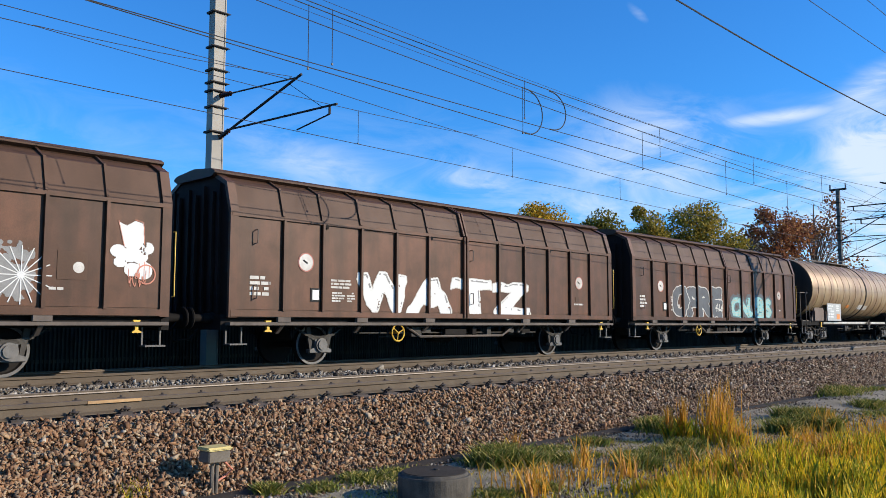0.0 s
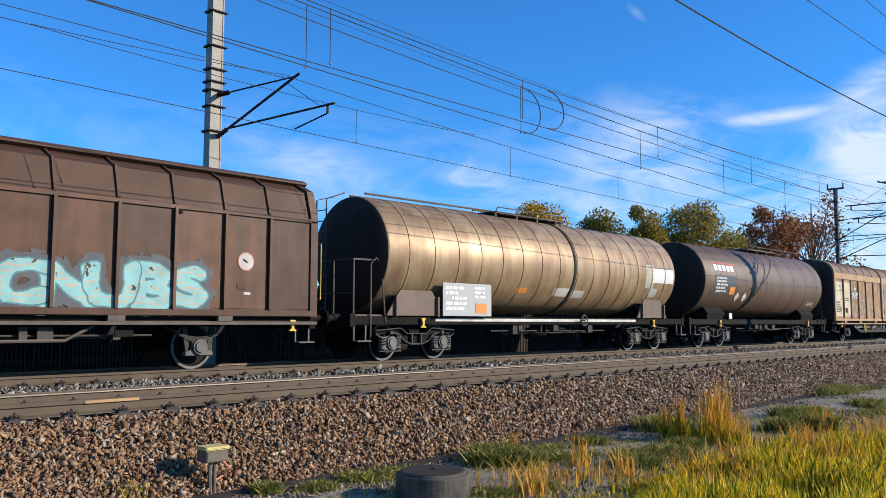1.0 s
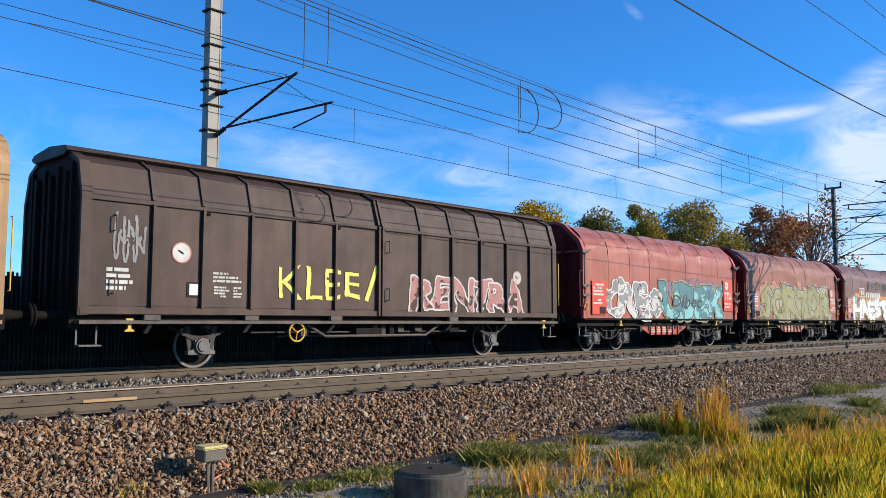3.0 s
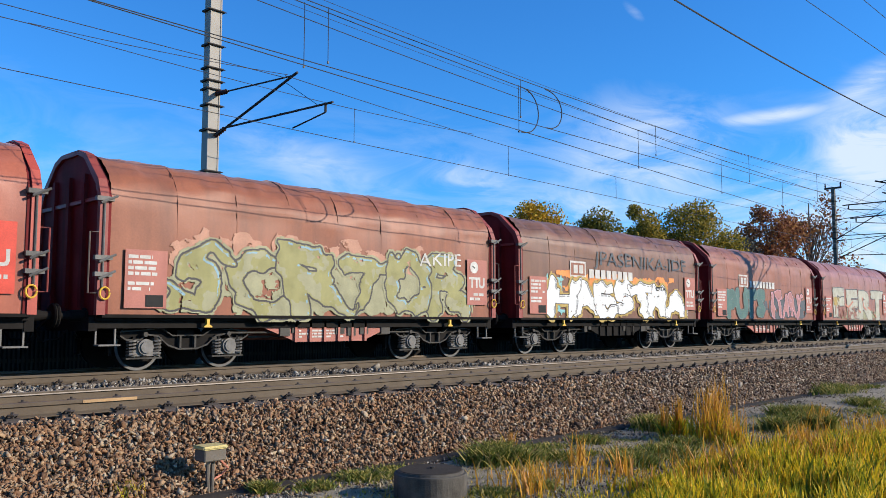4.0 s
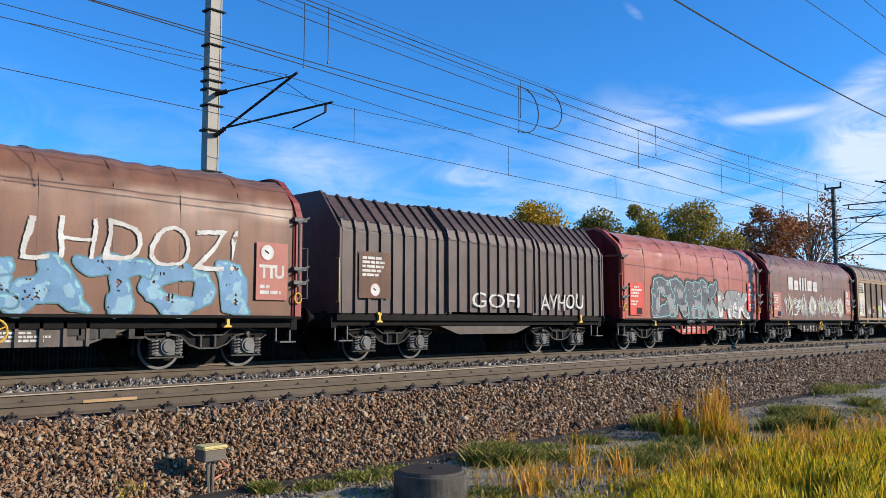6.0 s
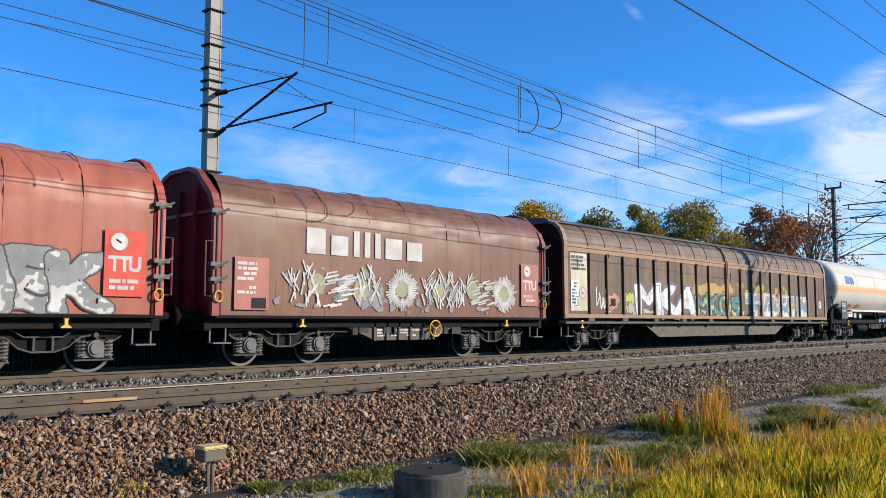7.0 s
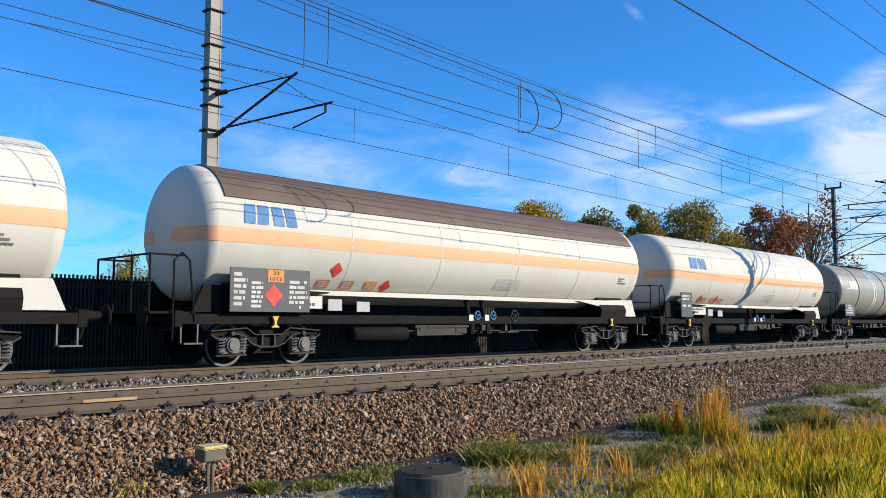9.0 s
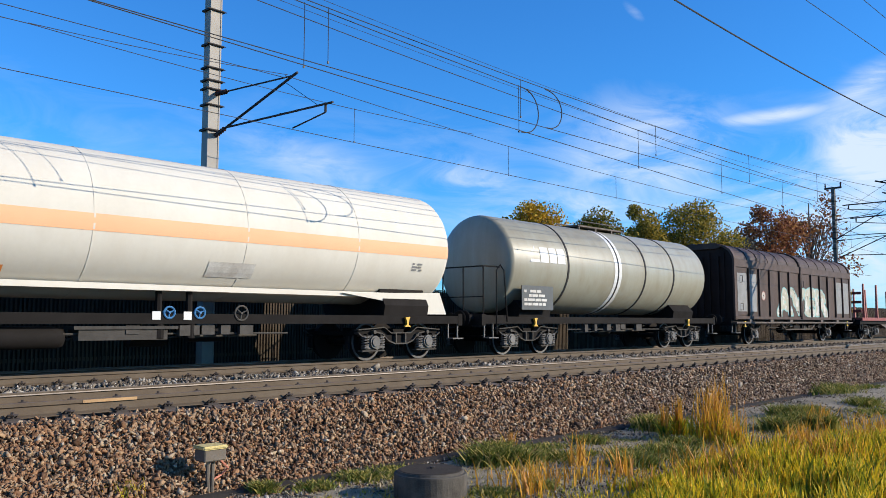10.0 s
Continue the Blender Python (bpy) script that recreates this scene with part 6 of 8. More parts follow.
        wrap(part("label_patch", bm, M[mt], w, "painted label patch on the tank"), 1.47, 2.68)
    plate(w, "sole_stripe", -5.2, 4.6, 0.98, 1.06, "offwhite", -1.25, 0.006)
    brake_wheel(w, 1.3, 1.02, "chassis_dust", 0.16)
    # dark tank
    w = tank(63.2, "tank_wagon", 6.42, 7.1, 1.47, 2.70, "tank_dark", "sooty dark brown tank wagon with top catwalk", (-4.7, 4.6), [-4.9, -3.4, -1.9, -0.4, 1.1, 2.6, 4.1, 5.4], "tank_dark", 0.3)
    platform(w, 0.0, 3.0, 4.24)
    bm = bmesh.new()
    bar_path(bm, [(3.0, 0.4, 4.25), (3.1, 0.4, 4.42), (6.1, 0.4, 4.42), (6.15, 0.4, 4.1)], 0.018, 6)
    bar_path(bm, [(3.0, -0.4, 4.25), (3.1, -0.4, 4.42), (6.1, -0.4, 4.42), (6.15, -0.4, 4.1)], 0.018, 6)
    part("handrail", bm, M["chassis_dust"], w)
    for a, b, z0, z1, mt, lb in ((-5.4, -3.3, 3.31, 3.345, "signal_red", "red line over the brand lettering"), (-5.4, -3.5, 2.1, 2.85, "sign_dark", "dark data panel"), (-4.0, -3.55, 2.1, 2.4, "signal_orange", "orange danger label")):
        bm = bmesh.new()
        zs = np.linspace(z0, z1, 6)
        g = [[bm.verts.new((x, -1.45, z)) for x in (a, b)] for z in zs]
        for r0, r1 in zip(g, g[1:]):
            bm.faces.new((r0[0], r0[1], r1[1], r1[0]))
        wrap(part("label_patch", bm, M[mt], w, lb), 1.47, 2.70, 0.012 if mt in ("white", "signal_orange") else 0.006)
    wrap(bars(w, "data_lettering", -5.25, -4.1, 2.15, 2.8, 5, "offwhite", -1.45, 9), 1.47, 2.70, 0.014)
    for i in range(5):
        bm = bmesh.new()
        g = [[bm.verts.new((a, -1.45, z)) for a in (-5.35 + i * 0.36, -5.07 + i * 0.36)] for z in np.linspace(3.02, 3.26, 4)]
        for r0, r1 in zip(g, g[1:]):
            bm.faces.new((r0[0], r0[1], r1[1], r1[0]))
        wrap(part("brand_bar", bm, M["white"], w, "white brand lettering shape"), 1.47, 2.70, 0.012)
    for x in (-3.2, -2.5):
        bm = bmesh.new()
        g = [bm.verts.new(q) for q in ((x - 0.2, -1.45, 2.02), (x, -1.45, 1.82), (x + 0.2, -1.45, 2.02), (x, -1.45, 2.22))]
        bm.faces.new(g)
        wrap(part("diamond_label", bm, M["offwhite"], w, "white diamond hazard label"), 1.47, 2.70, 0.02)
    wrap(bars(w, "data_lettering", 4.7, 5.6, 1.75, 1.95, 3, "offwhite", -1.45, 19), 1.47, 2.70, 0.012)
    end_railing(w, 6.95, 1, "chassis", 2.4)
    plate(w, "placard", -4.0, -3.75, 1.12, 1.35, "white", -1.35)
    # ochre van with rounded roof
    fr = [1.45, 2.75, 4.0, 5.2, 6.35]
    w = van(79.0, "sliding_wall_van", 15.3, [0.0], [-r for r in fr[::-1]] + fr, "beige_panel", "ochre_trim", "beige_roof", "round", "faded ochre two-door van with rounded roof and graffiti", (-4.95, 4.85), cap=False, endmat="brown_dark", sill="habb_trim")
    # truss split by colour into a lit upper half and a shaded lower band
    for a, b in ((-4.3, -3.0), (-2.7, -1.6), (-1.3, -0.3), (0.0, 1.0), (1.3, 2.3), (2.5, 3.6)):
        plate(w, "truss_panel", a, b, 0.70, 0.885, "axlebox", -1.21, 0.03, "grey truss panel in a sunlit tone")
    bm = bmesh.new()
    prism_y(bm, [(-4.6, 0.86), (-3.3, 0.45), (2.9, 0.45), (4.0, 0.86), (3.7, 0.86), (2.8, 0.60), (-3.2, 0.60), (-4.2, 0.86)], -1.20, -1.12)
    part("truss_girder", bm, M["bogie_steel"], w, "truss girder below the floor in a shaded tone")
    brake_wheel(w, -3.1, 0.72, r=0.16)
    for k in (-1, 1):
        bm = bmesh.new()
        box(bm, -0.03, 0.03, min(k * 1.36, k * 1.47), max(k * 1.36, k * 1.47), 1.1, 3.6)
        part("door_seam", bm, M["grey_sign"], w, "pale door seam strip")
    plate(w, "cream_panel", -6.25, -5.3, 1.3, 3.1, "cream", YG + 0.003, label="cream painted data panel")
    plate(w, "cream_panel", -7.45, -6.5, 1.3, 3.1, "cream", YG + 0.003, label="cream painted data panel")
    bars(w, "data_lettering", -6.15, -5.4, 2.1, 2.3, 2, "sign_dark", YG - 0.006, 12)
    bars(w, "data_lettering", -7.4, -6.6, 1.5, 2.1, 5, "sign_dark", YG - 0.006, 13)
    plate(w, "label_holder", -6.1, -5.75, 1.5, 1.75, "black", YG - 0.005)
    no_hump_sign(w, -4.5, 2.68, 0.22, YG)
    squiggle(w, -5.05, -3.85, 2.25, 2.75, "white", YG - 0.004, 3, 8, 0.022, label="white sprayed tag")
    piece(w, "SKEN", -4.3, -0.25, 1.12, 2.2, None, "offwhite", None, None, YG - 0.004, 0.10, 0.022, lean=0.4, bounce=0.2, overlap=0.45, warp=0.4, seed=5, wear=0.45, label="white sprayed contour letters")
    plate(w, "sill_scuff", -7.2, -0.3, 1.215, 1.245, "ochre_trim", YG - 0.002, 0.003)
    lettering(w, "Bionic", -5.9, -4.3, 1.22, 1.58, "pink", YG - 0.008, None, -0.02, 0.2, 0.05, 6, label="pink sprayed tag")
    piece(w, "SBRTEK", 1.75, 6.35, 1.12, 2.12, "offwhite", "grey", None, "slate", YG - 0.004, 0.09, 0.030, lean=0.5, bounce=0.22, overlap=0.40, warp=0.42, seed=5, wear=0.22, label="pale sprayed wild-style letters", shine="white")
    blob(w, 1.3, 6.4, 1.10, 1.42, "slate", YG - 0.003, 12, 0.3, label="grey sprayed base", wear=0.3)
    blob(w, 0.6, 1.3, 1.75, 2.65, "peach", YG, 14, 0.3, label="faded reddish overpainted patch", wear=0.7)
    strokes(w, 0.5, 1.4, 1.6, 2.8, "rose", [(0.62, 2.3, 0.85, 2.45), (0.85, 2.45, 1.2, 2.4), (0.65, 2.05, 0.8, 1.85), (0.8, 1.85, 1.15, 1.85), (1.15, 1.85, 1.2, 2.2), (0.95, 1.9, 0.95, 2.2), (0.62, 2.3, 0.66, 2.05)], 0.02, YG - 0.004, "red sprayed lines")
    # dark van, yellow letters
    w = van(95.0, "sliding_wall_van", 14.2, [0.0], VAN_RIBS, "brown_dark", "brown_dark", "brown_dark", "bent", "sooty dark brown sliding-wall van with yellow graffiti", (-4.5, 4.45))
    van_lettering(w, 7.1, 41)
    lettering(w, "KLEE", -2.9, -0.6, 1.45, 2.15, "spray_yellow", YG - 0.008, None, 0.03, 0.0, 0.12, 3, label="bright yellow sprayed letters")
    bm = bmesh.new()
    box(bm, -0.06, 0.06, -0.002, 0, -0.45, 0.45)
    part("graffiti", bm, M["spray_yellow"], w, "yellow slash", m=pose(-0.25, YG - 0.008, 1.85, 0, 22, 0))
    piece(w, "RENTRA", 1.1, 5.5, 1.14, 2.1, "dull_rose", "offwhite", None, "brown_dark", YG - 0.004, 0.075, 0.036, lean=0.3, bounce=0.2, overlap=0.2, warp=0.3, seed=13, wear=0.15, label="pink and white sprayed letters")
    squiggle(w, -6.5, -5.9, 2.0, 3.0, "grey", YG - 0.004, 21, 7, 0.02, label="grey sprayed tag")
    # tarpaulin wagons
    w = hooded(108.97, "hooded_coil_wagon", "tarp_red", "red_fresh", "red tarpaulin-hooded coil wagon with teal graffiti", 101, "red_fresh", "signal_red", rough=1.6)
    blob(w, -0.6, 4.4, 1.7, 2.62, "violet", -1.423, 7, 0.4, label="violet and lime sprayed cloud", spikes=9, wear=0.5)
    piece(w, "UBEK", -0.5, 4.3, 1.06, 2.42, "teal", "soot", "olive", "cyan", -1.430, 0.15, 0.03, 0.06, 0.2, 0.1, 0.3, 0.2, 3, 0.05, label="teal block graffiti with lime outline")
    lettering(w, "Dlbec", 0.2, 2.5, 1.5, 1.95, "soot", -1.440, None, -0.03, 0.2, 0.1, 31, label="dark sprayed tag", wear=0)
    piece(w, "CRES", -4.2, -0.5, 1.08, 2.35, "grey", "white", None, "offwhite", -1.430, 0.10, 0.035, lean=0.4, bounce=0.2, overlap=0.35, warp=0.35, seed=15, wear=0.12, label="grey and white sprayed letters")
    w = hooded(121.0, "hooded_coil_wagon", "tarp_brick", "red_steel", "faded red hooded coil wagon with yellow-green graffiti", 102, "plate_red", rough=1.3)
    blob(w, -4.3, 4.2, 1.8, 2.85, "peach", -1.424, 15, 0.45, label="faded peach sprayed cloud", spikes=17, wear=0.5)
    blob(w, -4.1, 4.5, 1.08, 2.2, "olive", -1.427, 16, 0.2, label="olive sprayed field", spikes=15, wear=0.15)
    piece(w, "SCRTOR", -4.15, 4.4, 1.06, 2.62, "leaf_lime", "soot", "olive", "olive", -1.432, 0.105, 0.036, 0.06, 0.4, 0.15, 0.22, 0.34, 17, 0.06, label="yellow-green wild-style graffiti letters", shine="sky_blue")
    lettering(w, "AKIPE", 2.6, 4.15, 2.36, 2.68, "offwhite", -1.440, None, -0.04, 0.0, 0.2, 27, label="white sprayed tag", wear=0.1)
    w = hooded(133.05, "hooded_coil_wagon", "tarp_brown", "red_steel", "sooty brown hooded coil wagon with white and yellow graffiti", 103, "chassis")
    blob(w, -4.2, 3.6, 1.9, 2.55, "signal_orange", -1.423, 25, 0.45, label="orange sprayed cloud", spikes=15, wear=0.2)
    blob(w, -4.3, -3.2, 1.10, 2.4, "cyan", -1.423, 26, 0.3, label="turquoise sprayed edge")
    piece(w, "HAESTRA", -3.9, 4.3, 1.06, 2.32, "white", "soot", "mustard", None, -1.430, 0.13, 0.026, 0.09, 0.45, 0.22, 0.35, 0.3, 19, 0.03, block=True, label="huge white graffiti letters with black lines and yellow edge", shine="grey")
    lettering(w, "JPASENIKA-IDF", -1.6, 4.5, 2.66, 3.2, "slate", -1.432, None, -0.05, 0.0, 0.10, 23, label="dark sprayed letters")
    lettering(w, "DTA", 2.3, 2.95, 2.05, 2.2, "black", -1.444, None, 0.02, 0.0, 0.05, 2)
    w = hooded(145.08, "hooded_coil_wagon", "tarp_brick", "red_steel", "brick red hooded coil wagon with dark green and pink graffiti", 104, "plate_red", rough=1.3)
    blob(w, -0.6, 4.95, 1.08, 2.1, "slate", -1.424, 31, 0.16, label="dark sprayed field", spikes=11, wear=0.2)
    piece(w, "PUTS", -4.15, -0.35, 1.06, 2.36, "green", "grey", "soot", "deep_teal", -1.430, 0.15, 0.012, 0.05, 0.1, 0.1, 0.24, 0.16, 29, 0.0, 7, label="dark green bubble letters with teal hatching")
    piece(w, "ITARY", 0.1, 3.85, 1.06, 2.36, "pink", "soot", None, "dull_rose", -1.430, 0.085, 0.035, core=True, lean=0.3, bounce=0.15, overlap=0.12, warp=0.2, seed=30, wear=0.08, label="pink striped graffiti letters")
    w = hooded(157.1, "hooded_coil_wagon", "tarp_pink", "red_steel", "faded red hooded coil wagon with pale block graffiti", 105, "plate_red")
    blob(w, -4.0, 4.75, 1.08, 1.65, "olive", -1.424, 33, 0.3, label="pale sprayed field", spikes=13, wear=0.3)
    blob(w, -3.4, 0.2, 1.08, 1.85, "tarp_brick", -1.4440, 58, 0.6, label="red worn-through patch", spikes=25, wear=1.1)
    blob(w, -3.9, -2.9, 1.8, 2.3, "mustard", -1.4475, 59, 0.3, label="yellow sprayed corner", wear=0.4)
    piece(w, "FERT", -4.1, 4.4, 1.06, 2.75, "pale", "slate", None, None, -1.430, 0.12, 0.03, lean=0.06, bounce=0.12, overlap=0.10, warp=0.06, seed=37, wear=0.10, block=True, label="pale square graffiti letters with blue outline")
    lettering(w, "VAQ", -0.65, -0.25, 1.5, 1.62, "soot", -1.454, name="graffiti")
    lettering(w, "QTE", 2.3, 2.7, 1.42, 1.54, "soot", -1.454, name="graffiti")
    strokes(w, -4.2, 4.4, 1.1, 2.8, "salmon", [(-3.9, 2.2, -3.5, 1.8), (-3.5, 1.8, -3.6, 1.4), (-2.2, 1.9, -1.6, 1.75), (-1.6, 1.75, -0.9, 2.05), (0.7, 2.3, 0.9, 1.8), (0.9, 1.8, 1.3, 1.65), (0.0, 1.6, 0.3, 1.5), (2.5, 1.5, 3.0, 1.25), (1.6, 1.8, 2.1, 1.65)], 0.045, -1.446, "red sprayed lines")
    w = hooded(169.05, "hooded_coil_wagon", "tarp_brown", "red_steel", "sooty brown hooded coil wagon with white and blue graffiti", 106, "chassis_dust")
    lettering(w, "SRE LHDOZ!", -2.4, 3.9, 2.0, 2.78, "offwhite", -1.440, None, -0.05, 0.1, 0.14, 41, label="white hand-sprayed letters")
    piece(w, "ANEATOI", -3.9, 4.4, 1.06, 2.12, "blue", "teal", None, "sky_blue", -1.430, 0.15, 0.022, lean=0.25, bounce=0.25, overlap=0.30, warp=0.25, seed=43, wear=0.12, label="blue bubble graffiti letters", shine="cyan")
    brake_wheel(w, -0.6, 0.78)
    ribbed_hood(181.1)
    w = hooded(193.15, "hooded_coil_wagon", "tarp_red", "red_fresh", "red tarpaulin-hooded coil wagon with grey graffiti", 107, "red_fresh", "signal_red", rough=1.5)
    piece(w, "DREK", -3.3, 1.5, 1.06, 2.5, "slate", "cyan", "soot", "grey", -1.430, 0.16, 0.028, 0.12, 0.2, 0.15, 0.35, 0.2, 47, 0.08, label="dark grey bubble graffiti letters with cyan contour")
    blob(w, -2.2, -0.2, 1.7, 2.3, "salmon", -1.426, 48, 0.2)
    piece(w, "MEK", 1.75, 4.4, 1.06, 2.2, "grey", "soot", None, "offwhite", -1.434, 0.15, 0.026, lean=0.2, bounce=0.1, overlap=0.35, warp=0.2, seed=49, wear=0.08, label="silver graffiti letters with dark lines")
    w = hooded(205.2, "hooded_coil_wagon", "tarp_brown", "red_steel", "sooty brown hooded coil wagon with faded chrome graffiti", 108, "chassis_dust")
    rs = random.Random(57)
    rays = []
    for cx, kind in ((-3.2, 0), (-2.3, 1), (-1.4, 0), (-0.3, 2), (0.9, 0), (1.7, 0), (2.6, 1), (3.6, 2)):
        for q in range(46 if kind == 2 else 26):
            if kind == 2:
                a = q * 2 * math.pi / 46
                ra, rb_ = rs.uniform(0.20, 0.28), rs.uniform(0.40, 0.56)
                rays.append((cx + ra * math.cos(a), 1.72 + ra * math.sin(a), cx + rb_ * math.cos(a), 1.72 + rb_ * math.sin(a) * 0.95))
            else:
                px, pz, sl = cx + rs.uniform(-0.42, 0.42), 1.62 + rs.uniform(-0.36, 0.42), rs.uniform(-0.25, 0.25)
                rays.append((px, pz, px + (0.30 if kind else sl), pz + (0.06 if kind else 0.26)))
    strokes(w, -4.2, 4.4, 1.1, 2.4, "offwhite", rays, 0.013, -1.440, "white sprayed strokes and sunbursts")
    blob(w, -4.3, 4.3, 1.08, 2.2, "grey", -1.424, 61, 0.3, label="greyish sprayed haze", wear=1.5)
    for i in range(6):
        disc(w, "sprayed_spot", -2.9 + i * 1.3, 1.78 - 0.1 * (i % 2), 0.24, "olive", -1.426, 0.003, "faded olive sprayed spot")
    brake_wheel(w, 0.9, 0.78)
    # painted brand marks as plain shapes
    for c, x, z, k in ((133.05, -2.35, 2.34, 1.0), (145.08, -2.35, 2.42, 1.0)):
        ob = [o for o, s in MOVERS if s == c][0]
        plate(ob, "brand_mark", x - 0.6, x + 0.25, z, z + 0.5, "offwhite", -1.428, 0.004, "white framed brand mark")
        plate(ob, "brand_mark", x - 0.54, x + 0.19, z + 0.06, z + 0.44, "tarp_brick", -1.433, 0.004)
        plate(ob, "brand_mark", x - 0.42, x - 0.2, z + 0.12, z + 0.38, "offwhite", -1.438, 0.004)
        plate(ob, "brand_mark", x - 0.12, x + 0.1, z + 0.12, z + 0.38, "offwhite", -1.438, 0.004)
        for i in range(8):
            plate(ob, "brand_bar", x + 0.45 + i * 0.335, x + 0.71 + i * 0.335, z + 0.0, z + 0.28, "offwhite", -1.430, 0.004, "white brand lettering shape")
    ob = [o for o, s in MOVERS if s == 205.2][0]
    for i, (wd, hh) in enumerate(((0.36, 0.58), (0.34, 0.45), (0.12, 0.6), (0.12, 0.6), (0.12, 0.6), (0.38, 0.5), (0.36, 0.46))):
        x = -3.2 + [0, 0.46, 0.9, 1.12, 1.34, 1.56, 2.04][i] * 1.5
        plate(ob, "brand_bar", x, x + wd * 1.45, 2.45, 2.45 + hh, "offwhite", -1.430, 0.004, "white brand lettering shape")
    # long tan van
    lr = [-9.84, -8.84, -7.83, -6.84, -5.77, -4.74, -3.74, -2.6, -1.58, 1.29, 2.37, 3.34, 4.39, 5.5, 6.55, 7.69, 8.69, 9.8]
    w = van(222.95, "long_sliding_wall_van", 22.4, [0.0], lr, "habb", "habb_trim", "habb", "long", "long sooty tan sliding-wall van with colourful graffiti", (), (-8.95, 8.95))
    for s in (-1, 1):
        bm = bmesh.new()
        prism_y(bm, [(-6.3, 0.9), (-5.2, 0.42), (5.2, 0.42), (6.3, 0.9)], s * 1.2 - 0.03, s * 1.2 + 0.03)
        part("side_skirt", bm, M["concrete"], w, "dusty grey steel side skirt")
    plate(w, "cream_panel", -10.85, -9.95, 1.3, 3.1, "cream", YG + 0.004, label="cream data panel with inscriptions")
    plate(w, "data_sheet", -10.85, -10.45, 1.42, 2.25, "white", YG - 0.003, label="white data sheet")
    bars(w, "data_lettering", -10.8, -10.0, 2.55, 3.05, 4, "sign_dark", YG - 0.004, 61)
    bars(w, "data_lettering", -10.8, -10.5, 1.5, 2.2, 7, "sign_dark", YG - 0.008, 62)
    no_hump_sign(w, -10.2, 1.85, 0.19, YG - 0.003)
    plate(w, "label_holder", -8.6, -8.3, 1.48, 1.72, "black", YG)
    piece(w, "MKA", -6.9, -2.7, 1.12, 2.3, "white", "slate", "violet", "offwhite", YG - 0.004, 0.10, 0.025, 0.10, 0.25, 0.08, 0.22, 0.14, 63, 0.03, block=True, label="big white graffiti letters with violet edge")
    blob(w, -7.75, -6.85, 1.55, 2.0, "lime", YG, 64, 0.35, label="lime sprayed cloud", spikes=9)
    blob(w, -7.7, -6.8, 1.2, 1.6, "pale", YG - 0.002, 65, 0.3)
    piece(w, "MKOS", -2.6, 1.3, 1.14, 2.02, "teal", "soot", "soot", "lime", YG - 0.004, 0.12, 0.02, 0.04, 0.3, 0.1, 0.25, 0.25, 66, 0.05, label="teal and lime graffiti letters")
    blob(w, -3.0, 1.0, 1.95, 2.5, "mustard", YG, 67, 0.4, label="ochre sprayed cloud", spikes=9)
    piece(w, "TDZE", 1.75, 8.95, 1.12, 2.16, "grey", "offwhite", None, "offwhite", YG - 0.004, 0.20, 0.03, lean=0.08, bounce=0.08, overlap=-0.06, warp=0.08, seed=68, wear=0.05, block=True, label="huge pale block graffiti letters", shine="white")
    for a, b, z0, z1 in ((2.3, 3.0, 1.45, 1.75), (4.0, 4.7, 1.4, 1.7), (7.7, 8.5, 1.5, 1.75), (5.5, 6.2, 1.45, 1.7)):
        blob(w, a, b, z0, z1, "blue", YG - 0.010, int(a * 10), 0.1, label="blue fill of the letter", wear=0.2)
    blob(w, -10.0, 9.4, 1.25, 1.42, "pale", YG + 0.001, 76, 0.5, label="pale sprayed haze", wear=1.3, spikes=40)
    blob(w, 1.0, 6.5, 2.0, 2.6, "mustard", YG + 0.001, 77, 0.5, label="ochre sprayed cloud", wear=1.2, spikes=12)
    blob(w, -9.3, -7.9, 1.3, 1.9, "peach", YG, 78, 0.5, label="faded sprayed patch", wear=0.9)
    blob(w, 5.15, 5.75, 1.4, 2.35, "salmon", YG, 71, 0.3, label="orange sprayed cloud")
    blob(w, 6.85, 7.15, 1.3, 1.95, "mustard", YG, 75, 0.35, label="ochre sprayed cloud")
    lettering(w, "21.", 5.3, 5.65, 1.92, 2.12, "offwhite", YG - 0.012, label="white sprayed numerals")
    squiggle(w, -9.5, -8.7, 1.3, 2.1, "offwhite", YG - 0.004, 72, 4, 0.025, label="white sprayed tag")
    no_hump_sign(w, 10.4, 1.8, 0.22, YG)
    bars(w, "data_lettering", 9.9, 10.1, 1.3, 1.6, 3, "offwhite", YG, 73)
    # white gas tanks
    gas(243.6, 8.1, 8.25, 5.9, False, "white gas tank wagon with a wide orange band", 81)
    gas(262.5, 8.55, 8.8, 6.6, True, "white gas tank wagon with orange band and brown sunshade", 82)
    gas(280.8, 8.0, 8.3, 6.3, False, "white gas tank wagon with a wide orange band", 83)
    # grey tank
    w = tank(297.0, "tank_wagon", 6.15, 6.95, 1.45, 2.66, "tank_grey", "grey-green tank wagon with dark rings and white band", (-4.7, 4.7), [], "tank_grey", 0.35)
    for x in (-3.2, 1.4, 3.4):
        ring(w, "dark_ring", x, 1.45, 2.66, 0.07, "fitting", 0.02, label="dark steel ring")
    ring(w, "white_band", -0.35, 1.45, 2.66, 0.42, "white", 0.008, label="white painted band")
    ring(w, "tank_seam", -0.35, 1.45, 2.66, 0.06, "fitting", 0.02)
    platform(w, -1.2, 1.6, 4.15)
    end_railing(w, -6.85, -1, "chassis", 2.5)
